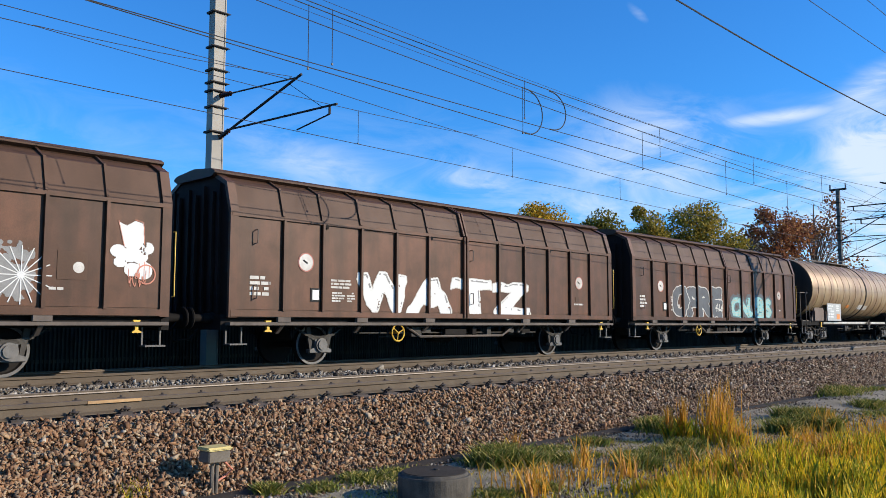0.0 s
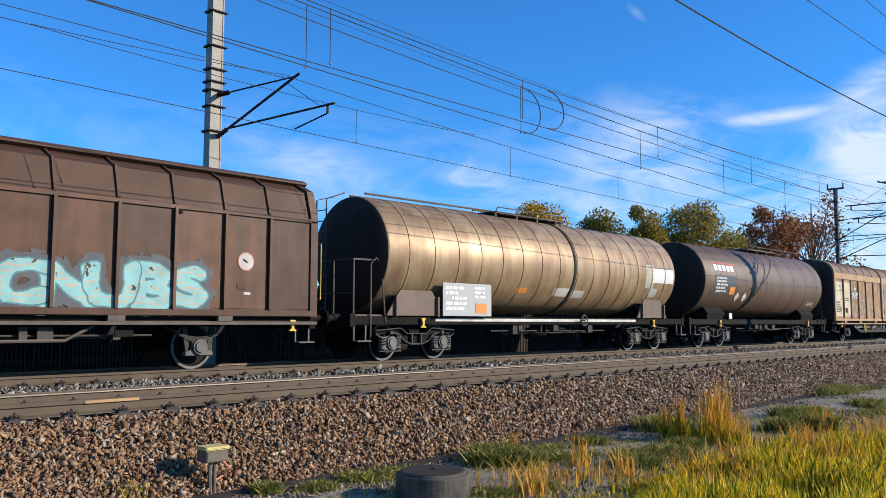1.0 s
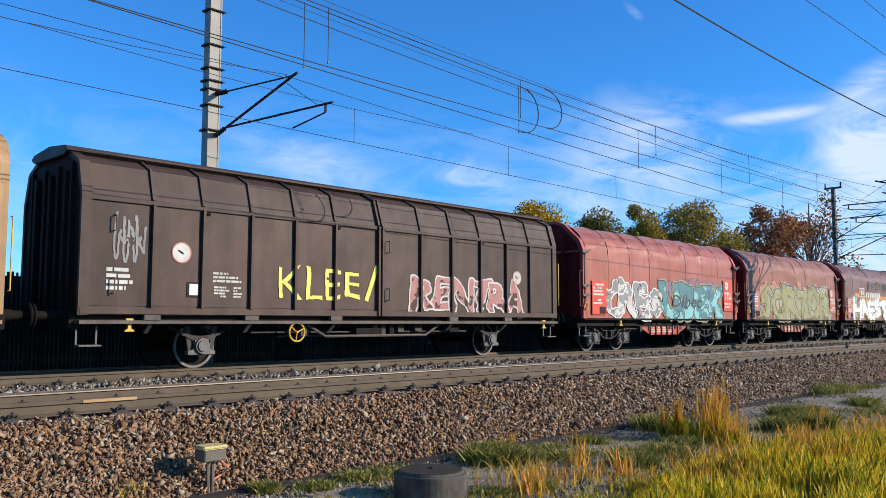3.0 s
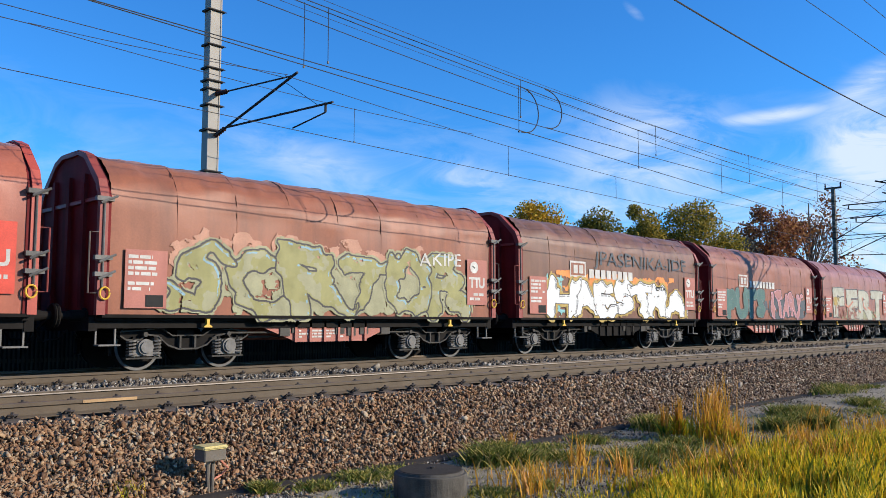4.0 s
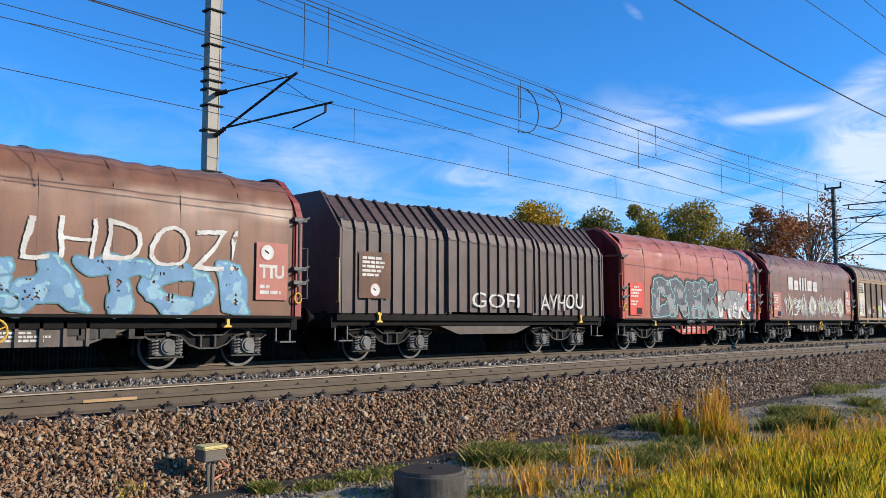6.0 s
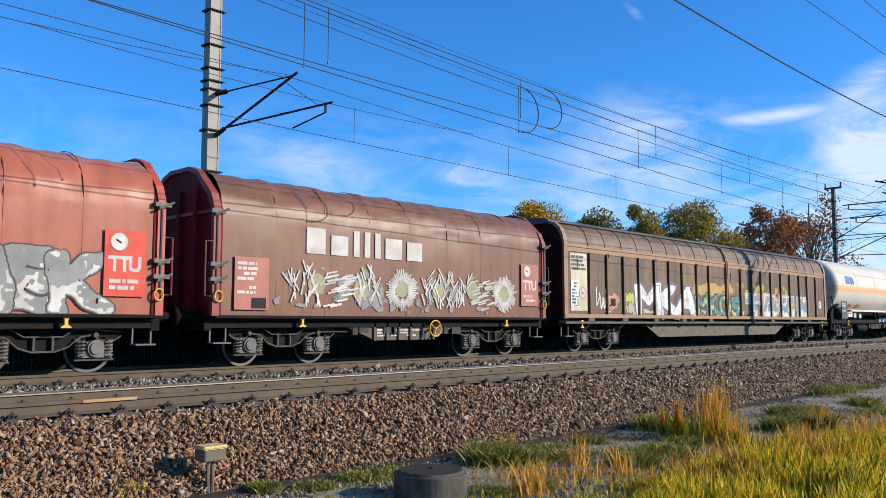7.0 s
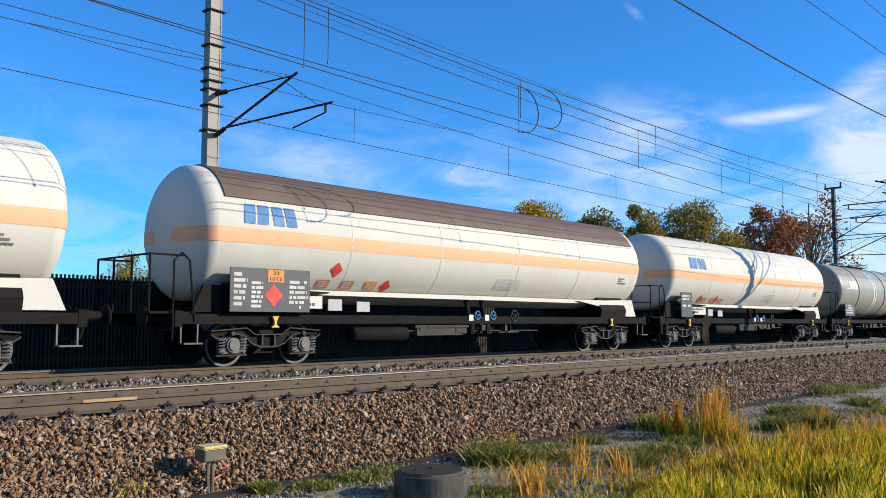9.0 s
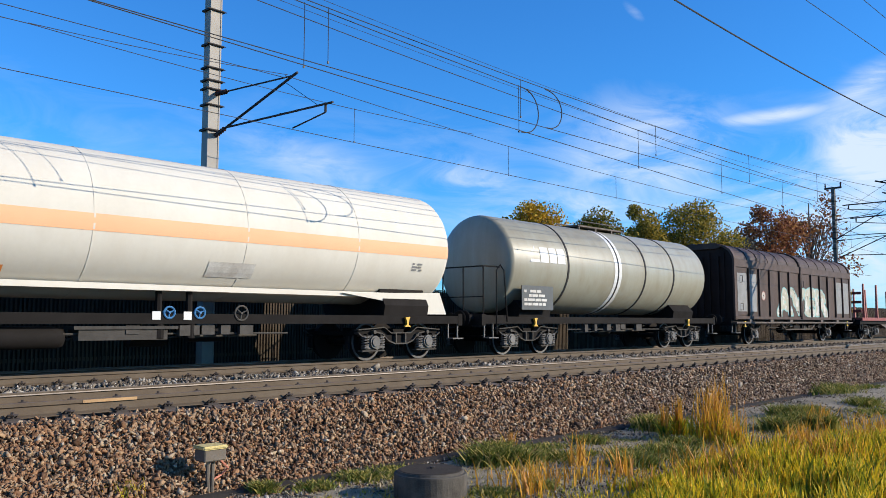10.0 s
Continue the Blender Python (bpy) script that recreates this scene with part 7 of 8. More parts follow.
    for i, (x, wd) in enumerate(((-5.0, 0.3), (-4.6, 0.38), (-4.15, 0.34), (-3.75, 0.38))):
        bm = bmesh.new()
        zs = np.linspace(2.70, 3.16, 4)
        if i == 0:
            cx = x + 0.17
            bm.faces.new([bm.verts.new(q) for q in ((cx - 0.28, -1.45, 2.70), (cx + 0.2, -1.45, 2.70), (cx - 0.02, -1.45, 3.18))])
        else:
            g = [[bm.verts.new((a, -1.45, z)) for a in (x, x + wd)] for z in zs]
            for r0, r1 in zip(g, g[1:]):
                bm.faces.new((r0[0], r0[1], r1[1], r1[0]))
        wrap(part("brand_bar", bm, M["white"], w, "white brand lettering shape"), 1.45, 2.66, 0.012)
    plate(w, "data_board", -5.5, -4.0, 1.3, 2.0, "sign_dark", -1.42, 0.02, "dark data board with pale lettering")
    bars(w, "data_lettering", -5.4, -4.1, 1.4, 1.9, 4, "offwhite", -1.445, 91)
    # dark van with pale letters
    w = van(312.7, "sliding_wall_van", 14.2, [0.0], VAN_RIBS, "brown_dark", "brown_dark", "brown_dark", "round", "sooty dark van with pale turquoise graffiti letters", (-4.5, 4.5))
    for a, b in ((-6.8, -5.9), (-5.7, -4.9), (4.9, 5.75), (5.95, 6.8)):
        plate(w, "pale_panel", a, b, 1.4, 3.0, "grey", YG + 0.004, label="pale weathered wall panel")
    piece(w, "AVER", -2.6, 3.6, 1.2, 2.55, "pale", "cyan", None, "offwhite", YG - 0.004, 0.12, 0.045, overlap=0.2, warp=0.2, seed=95, wear=0.12, label="pale graffiti letters with turquoise outline")
    no_hump_sign(w, -4.2, 2.1, 0.2, YG)
    stake_wagon(331.4)


def ribbed_hood(s0):
    """Coil wagon with telescoping ribbed steel hoods."""
    w = thing("telescopic_hood_wagon", "dark brown coil wagon with ribbed telescoping steel hoods", "freight wagon", group="wagons of the freight train")
    MOVERS.append((w, s0))
    for i, (a, b, k) in enumerate(((-5.4, -1.7, 1.0), (-1.9, 1.9, 1.035), (1.7, 5.4, 1.0))):
        prof = [(1.36, 1.15), (1.36, 3.05), (1.28, 3.30), (0.62, 3.98), (0.2, 4.05)]
        out = [(-y * k, z + (k - 1) * 1.5) for y, z in prof] + [(y * k, z + (k - 1) * 1.5) for y, z in prof[::-1]]
        bm = bmesh.new()
        prism_x(bm, out, a, b)
        hd = part("hood", bm, M["hood_dark"], w)
        n = 9
        for j in range(n + 1):
            x = a + 0.06 + (b - a - 0.12) * j / n
            for s in (-1, 1):
                bm = bmesh.new()
                for (y0, z0), (y1, z1) in zip(prof[:4], prof[1:4]):
                    q = [(y0, z0), (y1, z1), (y1 + 0.05, z1 + 0.035), (y0 + 0.06, z0)]
                    prism_x(bm, [(s * yy * k, zz + (k - 1) * 1.5) for yy, zz in q], x - 0.035, x + 0.035)
                part("hood_rib", bm, M["hood_dark"], hd)
    for s in (-1, 1):
        bm = bmesh.new()
        prism_x(bm, [(-1.42, 1.15), (-1.42, 3.1), (-0.66, 4.05), (0.66, 4.05), (1.42, 3.1), (1.42, 1.15)], min(s * 5.4, s * 5.46), max(s * 5.4, s * 5.46))
        part("end_wall", bm, M["hood_dark"], w)
        rope_hook(w, s * 4.2, 0.93, -1.38)
    bm = bmesh.new()
    box(bm, -5.45, 5.45, -1.34, 1.34, 0.98, 1.14)
    part("floor_frame", bm, M["chassis"], w)
    underframe(w, 5.47, (2.0, 1.2, 0.62), z0=0.86, z1=0.99)
    ends(w, 5.47)
    for x in (-3.5, 3.5):
        bogie(w, x)
    plate(w, "data_plate", -4.9, -3.9, 1.5, 2.6, "brown", -1.44, 0.01)
    no_hump_sign(w, -4.4, 1.7, 0.16, -1.452)
    bars(w, "data_lettering", -4.8, -4.0, 2.0, 2.5, 5, "offwhite", -1.452, 75)
    lettering(w, "GOFI", -1.0, 1.0, 1.35, 1.75, "offwhite", -1.48, None, 0.0, 0, 0.15, 76, label="white sprayed tag")
    lettering(w, "AVHOU", 2.1, 4.3, 1.3, 1.8, "offwhite", -1.43, None, 0.03, 0, 0.15, 77, label="white sprayed tag")
    handle(w, -5.5, 1.4, 2.4, -1.46)


def gas(s0, half, fh, piv, shade, label, seed):
    r, zc = 1.46, 2.84
    w = tank(s0, "gas_tank_wagon", half, fh, r, zc, "tank_white", label, (-piv, piv), [-4.6, -1.6, 1.6, 4.6], "tank_white", 0.50, "chassis")
    # orange band, kept level over the domed ends
    z0, z1 = -0.27, 0.04
    for s in (-1, 1):
        bm = bmesh.new()
        prev = None
        for x, q in tank_profile(half, r + 0.006, 0.50, 16):
            if q < 0.35:
                continue
            cur = []
            for i in range(5):
                d = z0 + (z1 - z0) * i / 4
                cur.append(bm.verts.new((x - 0.006 * (1 if x < 0 else -1), s * math.sqrt(q * q - d * d), zc + d)))
            if prev:
                for j in range(4):
                    bm.faces.new((prev[j], prev[j + 1], cur[j + 1], cur[j]))
            prev = cur
        part("orange_band", bm, M["orange"], w, "wide orange warning band", True)
    if shade:
        bm = bmesh.new()
        prev = None
        for i in range(25):
            a = radians(-63 + 126 * i / 24)
            cur = [bm.verts.new((x, q * math.sin(a), zc + q * math.cos(a))) for x, q in ((-half + 0.66, r + 0.012), (-half + 0.66, r + 0.035), (half - 0.66, r + 0.035), (half - 0.66, r + 0.012))]
            if prev:
                for j in range(4):
                    bm.faces.new((prev[j], prev[(j + 1) % 4], cur[(j + 1) % 4], cur[j]))
            else:
                bm.faces.new(cur)
            prev = cur
        bm.faces.new(prev[::-1])
        part("sunshade", bm, M["sunshade"], w, "sooty brown sunshade over the tank top")
    bm = bmesh.new()    # long side rail and end fairings
    for s in (-1, 1):
        box(bm, -half + 1.2, half - 1.2, s * 0.99 - 0.05, s * 0.99 + 0.05, 1.55, 1.66)
    part("side_rail", bm, M["tank_white"], w)
    for s in (-1, 1):
        a, b = s * (half - 3.6), s * (half - 0.35)
        for k in (-1, 1):
            bm = bmesh.new()
            prism_y(bm, [(a, 1.62), (b, 1.70), (b + s * 0.25, 1.14), (s * (half - 1.5), 1.14), (s * (half - 2.0), 1.42)], k * 1.08 - 0.03, k * 1.08 + 0.03)
            part("fairing", bm, M["tank_white"] if s > 0 else M["chassis"], w)
    end_railing(w, -fh - 0.58, -1, "chassis", 2.25)
    # lettering, plates
    for i in range(4):      # brand mark as plain slanted blocks
        x = -half + (1.08 if shade else 1.62) + i * 0.33
        bm = bmesh.new()
        zs = np.linspace(0.14, 0.56, 4)
        g = [[bm.verts.new((xx + 0.10 * (0.56 - z) * (1 if i > 1 else -1), -1.45, zc + z)) for xx in (x, x + 0.27)] for z in zs]
        for r0, r1 in zip(g, g[1:]):
            bm.faces.new((r0[0], r0[1], r1[1], r1[0]))
        wrap(part("brand_block", bm, M["brand_blue"], w, "blue brand block"), r, zc, 0.012)
    x = -half + 0.76
    if shade:
        p = plate(w, "data_board", x, x + 2.0, 1.15, 2.06, "sign_dark", -1.40, 0.03, "dark data board with white lettering")
        bars(w, "data_lettering", x + 0.08, x + 0.4, 1.25, 1.98, 6, "offwhite", -1.434, seed)
        bars(w, "data_lettering", x + 0.5, x + 0.82, 1.22, 1.8, 6, "offwhite", -1.434, seed + 1)
        bars(w, "data_lettering", x + 1.45, x + 1.95, 1.2, 1.85, 6, "offwhite", -1.434, seed + 2)
        plate(w, "danger_number", x + 0.9, x + 1.3, 1.78, 2.04, "signal_orange", -1.434, 0.006, "orange danger number plate")
        lettering(w, "23", x + 1.02, x + 1.18, 1.93, 2.01, "black", -1.441, name="plate_number")
        lettering(w, "1012", x + 0.95, x + 1.25, 1.81, 1.89, "black", -1.441, name="plate_number")
    else:
        plate(w, "data_board", x + 0.1, x + 0.95, 1.15, 2.06, "sign_dark", -1.40, 0.03, "small dark grey data board with white lettering")
        bars(w, "data_lettering", x + 0.18, x + 0.87, 1.75, 1.98, 2, "offwhite", -1.434, seed)
        bars(w, "data_lettering", x + 0.18, x + 0.87, 1.5, 1.62, 1, "offwhite", -1.434, seed + 1)

    def diamond(cx, cz, q, mat, y):
        bm = bmesh.new()
        bm.faces.new([bm.verts.new(v) for v in ((cx - q, y, cz), (cx, y, cz - q), (cx + q, y, cz), (cx, y, cz + q))])
        return part("hazard_diamond", bm, M[mat], w, "red flammable-gas hazard diamond")

    if shade:
        diamond(x + 1.05, 1.5, 0.24, "signal_red", -1.436)
    for cx, cz in ((-half + 3.62, 2.13), (-half + 5.32, 1.80)) if shade else ((-half + 3.0, 1.84), (-half + 4.35, 1.84)):
        wrap(diamond(cx, cz, 0.17, "signal_red", -1.45), r, zc, 0.02)
    for i in range(3):
        cx = -half + 3.2 + i * 0.72
        bm = bmesh.new()
        g = [[bm.verts.new((a, -1.45, z)) for a in (cx, cx + 0.38)] for z in np.linspace(1.72, 1.9, 4)]
        for r0, r1 in zip(g, g[1:]):
            bm.faces.new((r0[0], r0[1], r1[1], r1[0]))
        wrap(part("label_patch", bm, M["signal_orange" if i == 2 else "salmon"], w, "orange printed label"), r, zc, 0.012)
        wrap(bars(w, "data_lettering", cx + 0.04, cx + 0.34, 1.74, 1.88, 3, "offwhite", -1.45, seed + i), r, zc, 0.018)
    bm = bmesh.new()
    g = [[bm.verts.new((a, -1.45, z)) for a in (0.8, 1.9)] for z in np.linspace(1.85, 2.15, 4)]
    for r0, r1 in zip(g, g[1:]):
        bm.faces.new((r0[0], r0[1], r1[1], r1[0]))
    wrap(part("label_patch", bm, M["offwhite"], w, "pale printed sheet"), r, zc, 0.012)
    wrap(bars(w, "data_lettering", half - 1.6, half - 1.1, 2.2, 2.42, 3, "grey", -1.45, seed + 8), r, zc, 0.012)
    plate(w, "number_board", -half + 1.5, -half + 3.3, 1.24, 1.52, "tank_white", -1.16, 0.02, "white board with black number rows")
    bars(w, "data_lettering", -half + 1.6, -half + 3.2, 1.28, 1.50, 2, "sign_dark", -1.183, seed + 12)
    plate(w, "label_holder", -half + 3.45, -half + 3.85, 1.20, 1.46, "grey_sign", -1.18, 0.03)
    plate(w, "label_holder", -half + 4.3, -half + 4.7, 1.18, 1.42, "grey_sign", -1.18, 0.03)
    bm = bmesh.new()
    lathe_x(bm, [(-half + 4.3, 0.0), (-half + 4.3, 0.17), (-half + 4.4, 0.2), (-half + 6.0, 0.2), (-half + 6.1, 0.17), (-half + 6.1, 0.0)], 18, -0.95, 0.66)
    part("air_reservoir", bm, M["chassis"], w, "black air reservoir", True)
    bm = bmesh.new()
    box(bm, -half + 6.3, -half + 8.0, -1.2, -0.75, 0.60, 0.80)
    box(bm, -half + 6.2, -half + 8.2, -1.24, -0.7, 0.80, 0.86)
    part("equipment_tray", bm, M["bogie_steel"], w)
    # valves below the tank
    for i, xx in enumerate((0.0, 0.65)):
        bm = bmesh.new()
        rod(bm, (xx, -0.8, 1.6), (xx - 0.15, -1.1, 0.85), 0.07, 8)
        rod(bm, (xx - 0.15, -1.12, 0.95), (xx - 0.15, -1.12, 0.62), 0.11, 10)
        part("valve_pipe", bm, M["chassis"], w)
        brake_wheel(w, xx, 1.12, "brand_blue", 0.11, -1.25)
        plate(w, "valve_tag", xx - 0.35, xx - 0.18, 0.98, 1.14, "white", -1.25)
    brake_wheel(w, 1.6, 1.12, "bogie_steel", 0.15, -1.25)


def stake_wagon(s0):
    w = thing("stake_wagon", "flat stake wagon with rusty red stakes", "freight wagon", group="wagons of the freight train")
    MOVERS.append((w, s0))
    bm = bmesh.new()
    box(bm, -9.6, 9.6, -1.35, 1.35, 1.05, 1.22)
    part("deck", bm, M["red_steel"], w)
    underframe(w, 9.62, (6.0, 4.5, 0.55), z0=0.86, z1=1.04)
    for i in range(9):
        x = -9.2 + i * 2.3
        for s in (-1, 1):
            bm = bmesh.new()
            prism_x(bm, [(s * 1.25, 1.2), (s * 1.38, 1.2), (s * 1.36, 3.1), (s * 1.29, 3.1)], x - 0.07, x + 0.07)
            part("stake", bm, M["plate_red"], w)
    for s in (-1, 1):
        bm = bmesh.new()
        for z in (1.5, 2.0, 2.5):
            box(bm, s * 9.5 - 0.04, s * 9.5 + 0.04, -1.3, 1.3, z, z + 0.15)
        part("headboard", bm, M["red_steel"], w)
        bogie(w, s * 7.2)
    ends(w, 9.62)


# ---- trackside things ----
def trackside():
    t = thing("junction_box", "small yellowed trackside junction box on a post in the ballast", "junction box")
    bm = bmesh.new()
    bx, by = 4.93, 8.30
    box(bm, bx - 0.15, bx + 0.12, by - 0.11, by + 0.11, -0.60, -0.475)
    bmesh.ops.bevel(bm, geom=bm.edges, offset=0.012, segments=1, affect="EDGES")
    part("case", bm, M["concrete"], t)
    bm = bmesh.new()
    box(bm, bx - 0.17, bx + 0.14, by - 0.13, by + 0.13, -0.47, -0.43)
    bmesh.ops.bevel(bm, geom=bm.edges, offset=0.015, segments=2, affect="EDGES")
    part("lid", bm, M["ochre_lid"], t, "yellowed plastic lid")
    for dx in (-0.04, 0.02):
        bm = bmesh.new()
        bar_path(bm, [(bx + dx, by, -0.59), (bx + dx - 0.01, by - 0.01, -0.8), (bx + dx * 0.6, by, GROUND - 0.05)], 0.022, 8)
        part("conduit", bm, M["concrete"], t)
    bm = bmesh.new()
    bar_path(bm, [(bx + 0.1, by, -0.6), (bx + 0.25, by + 0.06, -0.72), (bx + 0.2, by + 0.12, -0.8), (bx + 0.08, by + 0.1, -0.84), (bx + 0.02, by + 0.05, -0.86)], 0.012, 6)
    part("cable", bm, M["salmon"], t, "orange cable")

    t = thing("concrete_well_ring", "round weathered concrete well ring with flat cover", "well")
    wx, wy = 6.57, 6.49
    bm = bmesh.new()
    n = 40
    prof = [(0.0, -0.70), (0.36, -0.69), (0.365, -0.70), (0.375, -0.715), (0.40, -0.715), (0.405, -0.73), (0.405, -1.1)]
    rings = [[bm.verts.new((wx + r * math.cos(2 * math.pi * i / n), wy + r * math.sin(2 * math.pi * i / n), z)) for i in range(n)] if r else [bm.verts.new((wx, wy, z))] for r, z in prof]
    for a, b in zip(rings, rings[1:]):
        for i in range(n):
            if len(a) == 1:
                bm.faces.new((a[0], b[i], b[(i + 1) % n]))
            else:
                bm.faces.new((a[i], a[(i + 1) % n], b[(i + 1) % n], b[i]))
    part("ring", bm, M["concrete_shade"], t)
    bm = bmesh.new()
    rod(bm, (wx, wy, -0.70), (wx, wy, -0.684), 0.345, 32)
    part("cover", bm, M["membrane"], t, "dark weathered cover")
    bm = bmesh.new()
    rod(bm, (wx + 0.05, wy + 0.02, -0.695), (wx + 0.05, wy + 0.02, -0.665), 0.03, 8)
    part("lifting_eye", bm, M["fitting"], t)
    bm = bmesh.new()
    box(bm, -0.34, 0.34, -0.003, 0.003, -0.026, 0.010)
    tagged(part("marker_strip", bm, M["ochre_trim"], None, m=pose(4.57, TRACK_NEAR - 0.7525 - 0.040, -0.018)), "yellow paint marking on the rail web", "marking")


def blades(name, label, mat, count, place, height, width, lean, seed, category="grass"):
    """Bent grass blades; place(rng, n) gives roots and a size factor."""
    rng = np.random.default_rng(seed)
    root, k = place(rng, count)
    count = len(root)
    h = height * k * rng.uniform(0.55, 1.15, count)
    a = rng.uniform(0, 2 * np.pi, count)
    b = rng.uniform(0, 2 * np.pi, count)
    ln_ = lean * rng.uniform(0.2, 1.0, count) * h
    wd = width * rng.uniform(0.6, 1.3, count)
    vs = []
    for e, ww in ((0, 1.0), (0.4, 0.85), (0.75, 0.55)):
        c = root + np.stack([np.cos(b) * ln_ * e ** 2, np.sin(b) * ln_ * e ** 2, h * e], 1)
        o = np.stack([np.cos(a) * wd * ww, np.sin(a) * wd * ww, np.zeros(count)], 1)
        vs += [c - o, c + o]
    vs.append(root + np.stack([np.cos(b) * ln_, np.sin(b) * ln_, h * 0.97], 1))
    v = np.stack(vs, 1).reshape(-1, 3)
    tri = np.array([(0, 1, 3), (0, 3, 2), (2, 3, 5), (2, 5, 4), (4, 5, 6)])
    f = (tri[None] + (np.arange(count) * 7)[:, None, None]).reshape(-1, 3)
    return tagged(link(name, from_arrays(name, v, f, mat)), label, category, kind="stuff")


def clumps(rng, n, centres, spread):
    c = np.array(centres)
    i = rng.integers(0, len(c), n)
    p = c[i]
    return np.stack([p[:, 0] + rng.normal(0, spread, n) * p[:, 2], p[:, 1] + rng.normal(0, spread, n) * p[:, 2], np.full(n, GROUND - 0.03)], 1), p[:, 3]


def meadow(rng, n):
    x = 7.0 + 20 * rng.random(n) ** 1.35
    edge = np.interp(x, [7.0, 8.4, 9.6, 11.5, 13.2, 14.9, 18, 27], [4.6, 5.1, 5.2, 5.3, 4.9, 4.3, 4.1, 4.0])
    y = edge - (edge - 1.0) * rng.random(n) ** 1.25 + rng.normal(0, 0.18, n)
    g = np.sin(x * 3.1 + 1.7 * np.sin(y * 3.3)) * np.sin(y * 2.9 + x * 0.8) + 0.5 * np.sin(x * 7.3 + y * 5.1)
    keep = rng.random(n) < np.clip(0.55 + 0.5 * g, 0.06, 1)
    x, y, g = x[keep], y[keep], g[keep]
    return np.stack([x, y, np.full(len(x), GROUND - 0.02)], 1), (0.65 + 0.35 * np.clip(g, -0.6, 1)) * np.clip(0.45 + 0.9 * (np.interp(x, [7.0, 9.6, 11.5, 13.2, 14.9, 27], [4.6, 5.2, 5.3, 4.9, 4.3, 4.0]) - y), 0.4, 1.05)


def plants():
    blades("meadow_grass", "tall yellow-green autumn meadow grass beside the track", M["grass"], 46000, meadow, 0.44, 0.0125, 0.42, 1)
    tall = [(12.9, 6.15, 0.7, 1.0), (13.1, 6.25, 0.5, 1.15), (12.7, 6.3, 0.5, 0.9), (13.0, 6.9, 0.18, 0.75), (12.5, 6.9, 0.14, 0.62), (12.6, 5.8, 0.6, 0.6)]
    blades("ochre_plumes", "tall clump of ochre reed plumes", M["plume"], 330, lambda r, n: clumps(r, n, tall, 0.20), 0.95, 0.011, 0.25, 2, "dry stalks")
    blades("reed_leaves", "yellow-green reed leaves at the foot of the plumes", M["grass"], 900, lambda r, n: clumps(r, n, tall, 0.22), 0.5, 0.014, 0.6, 12, "reeds")
    stalks = [(8.6 + 0.47 * i, 5.0 - 0.9 * ((i * 7) % 5) / 5 - 0.035 * i, 0.5, 0.42 + 0.04 * (i % 4)) for i in range(18)] + [(7.5, 6.0, 0.5, 0.5), (7.9, 6.1, 0.8, 0.45), (8.3, 6.0, 0.9, 0.4), (8.7, 5.9, 0.8, 0.38), (9.3, 6.4, 0.25, 0.62), (9.2, 5.7, 0.4, 0.5), (7.45, 5.75, 0.3, 0.6), (9.7, 7.9, 0.12, 0.45), (13.3, 7.5, 0.35, 0.42), (15.5, 5.6, 0.5, 0.55), (15.9, 5.5, 0.4, 0.6), (14.0, 5.3, 0.5, 0.4),
              (10.2, 5.2, 0.7, 0.5), (11.4, 5.3, 0.7, 0.45), (12.2, 4.9, 0.8, 0.5), (13.4, 4.6, 0.8, 0.5), (16.5, 5.0, 0.9, 0.45), (9.0, 4.6, 0.6, 0.45), (10.6, 4.3, 0.8, 0.5), (12.0, 3.9, 0.9, 0.45), (14.5, 4.2, 1.0, 0.45)]
    blades("dry_stalks", "orange dry stalks scattered among the grass", M["plume"], 1400, lambda r, n: clumps(r, n, stalks, 0.30), 0.80, 0.011, 0.5, 7, "dry stalks")
    herbs = [(8.6, 7.35, 0.8, 1.5), (8.85, 7.15, 0.8, 1.5), (8.5, 7.55, 0.5, 0.8), (10.1, 7.7, 0.9, 0.6), (10.5, 7.6, 0.8, 0.5), (13.3, 7.45, 0.9, 1.7), (13.8, 7.4, 0.7, 0.8), (6.9, 7.75, 0.8, 0.6), (7.3, 7.9, 0.8, 0.6), (6.6, 7.8, 0.6, 0.8), (5.9, 7.7, 0.5, 0.8), (5.4, 8.0, 0.35, 0.9), (7.1, 6.0, 0.5, 0.7),
             (7.8, 5.9, 0.4, 0.7), (17.0, 6.6, 1.0, 1.6), (17.6, 6.4, 0.8, 1.4), (15.9, 6.0, 0.7, 1.5), (16.3, 5.8, 0.7, 1.4), (23.2, 7.7, 1.1, 1.9), (22.4, 7.4, 1.2, 1.7), (24.5, 7.2, 1.4, 1.5), (21.0, 6.8, 1.0, 0.6), (14.8, 6.0, 0.9, 0.6), (11.5, 6.3, 1.1, 0.6), (10.2, 6.9, 0.6, 0.5), (11.8, 7.2, 0.6, 0.4),
             (8.95, 7.55, 0.6, 1.6), (9.5, 7.0, 0.7, 0.9), (11.2, 7.5, 0.7, 0.9), (13.5, 7.7, 0.7, 1.5), (14.8, 5.9, 0.7, 1.6), (15.7, 5.5, 0.6, 1.6), (20.0, 6.1, 0.9, 1.6), (10.4, 6.3, 0.8, 0.9), (11.0, 6.0, 0.9, 1.1), (12.0, 6.3, 0.8, 1.0), (9.9, 5.9, 0.7, 1.2), (19.0, 5.6, 1.6, 0.8), (21.5, 5.8, 1.6, 0.8), (10.6, 5.8, 1.0, 0.7)]
    blades("low_herbs", "low green herbs and weed tufts on the path", M["herb"], 27000, lambda r, n: clumps(r, n, herbs, 0.19), 0.19, 0.015, 1.1, 3, "weeds")
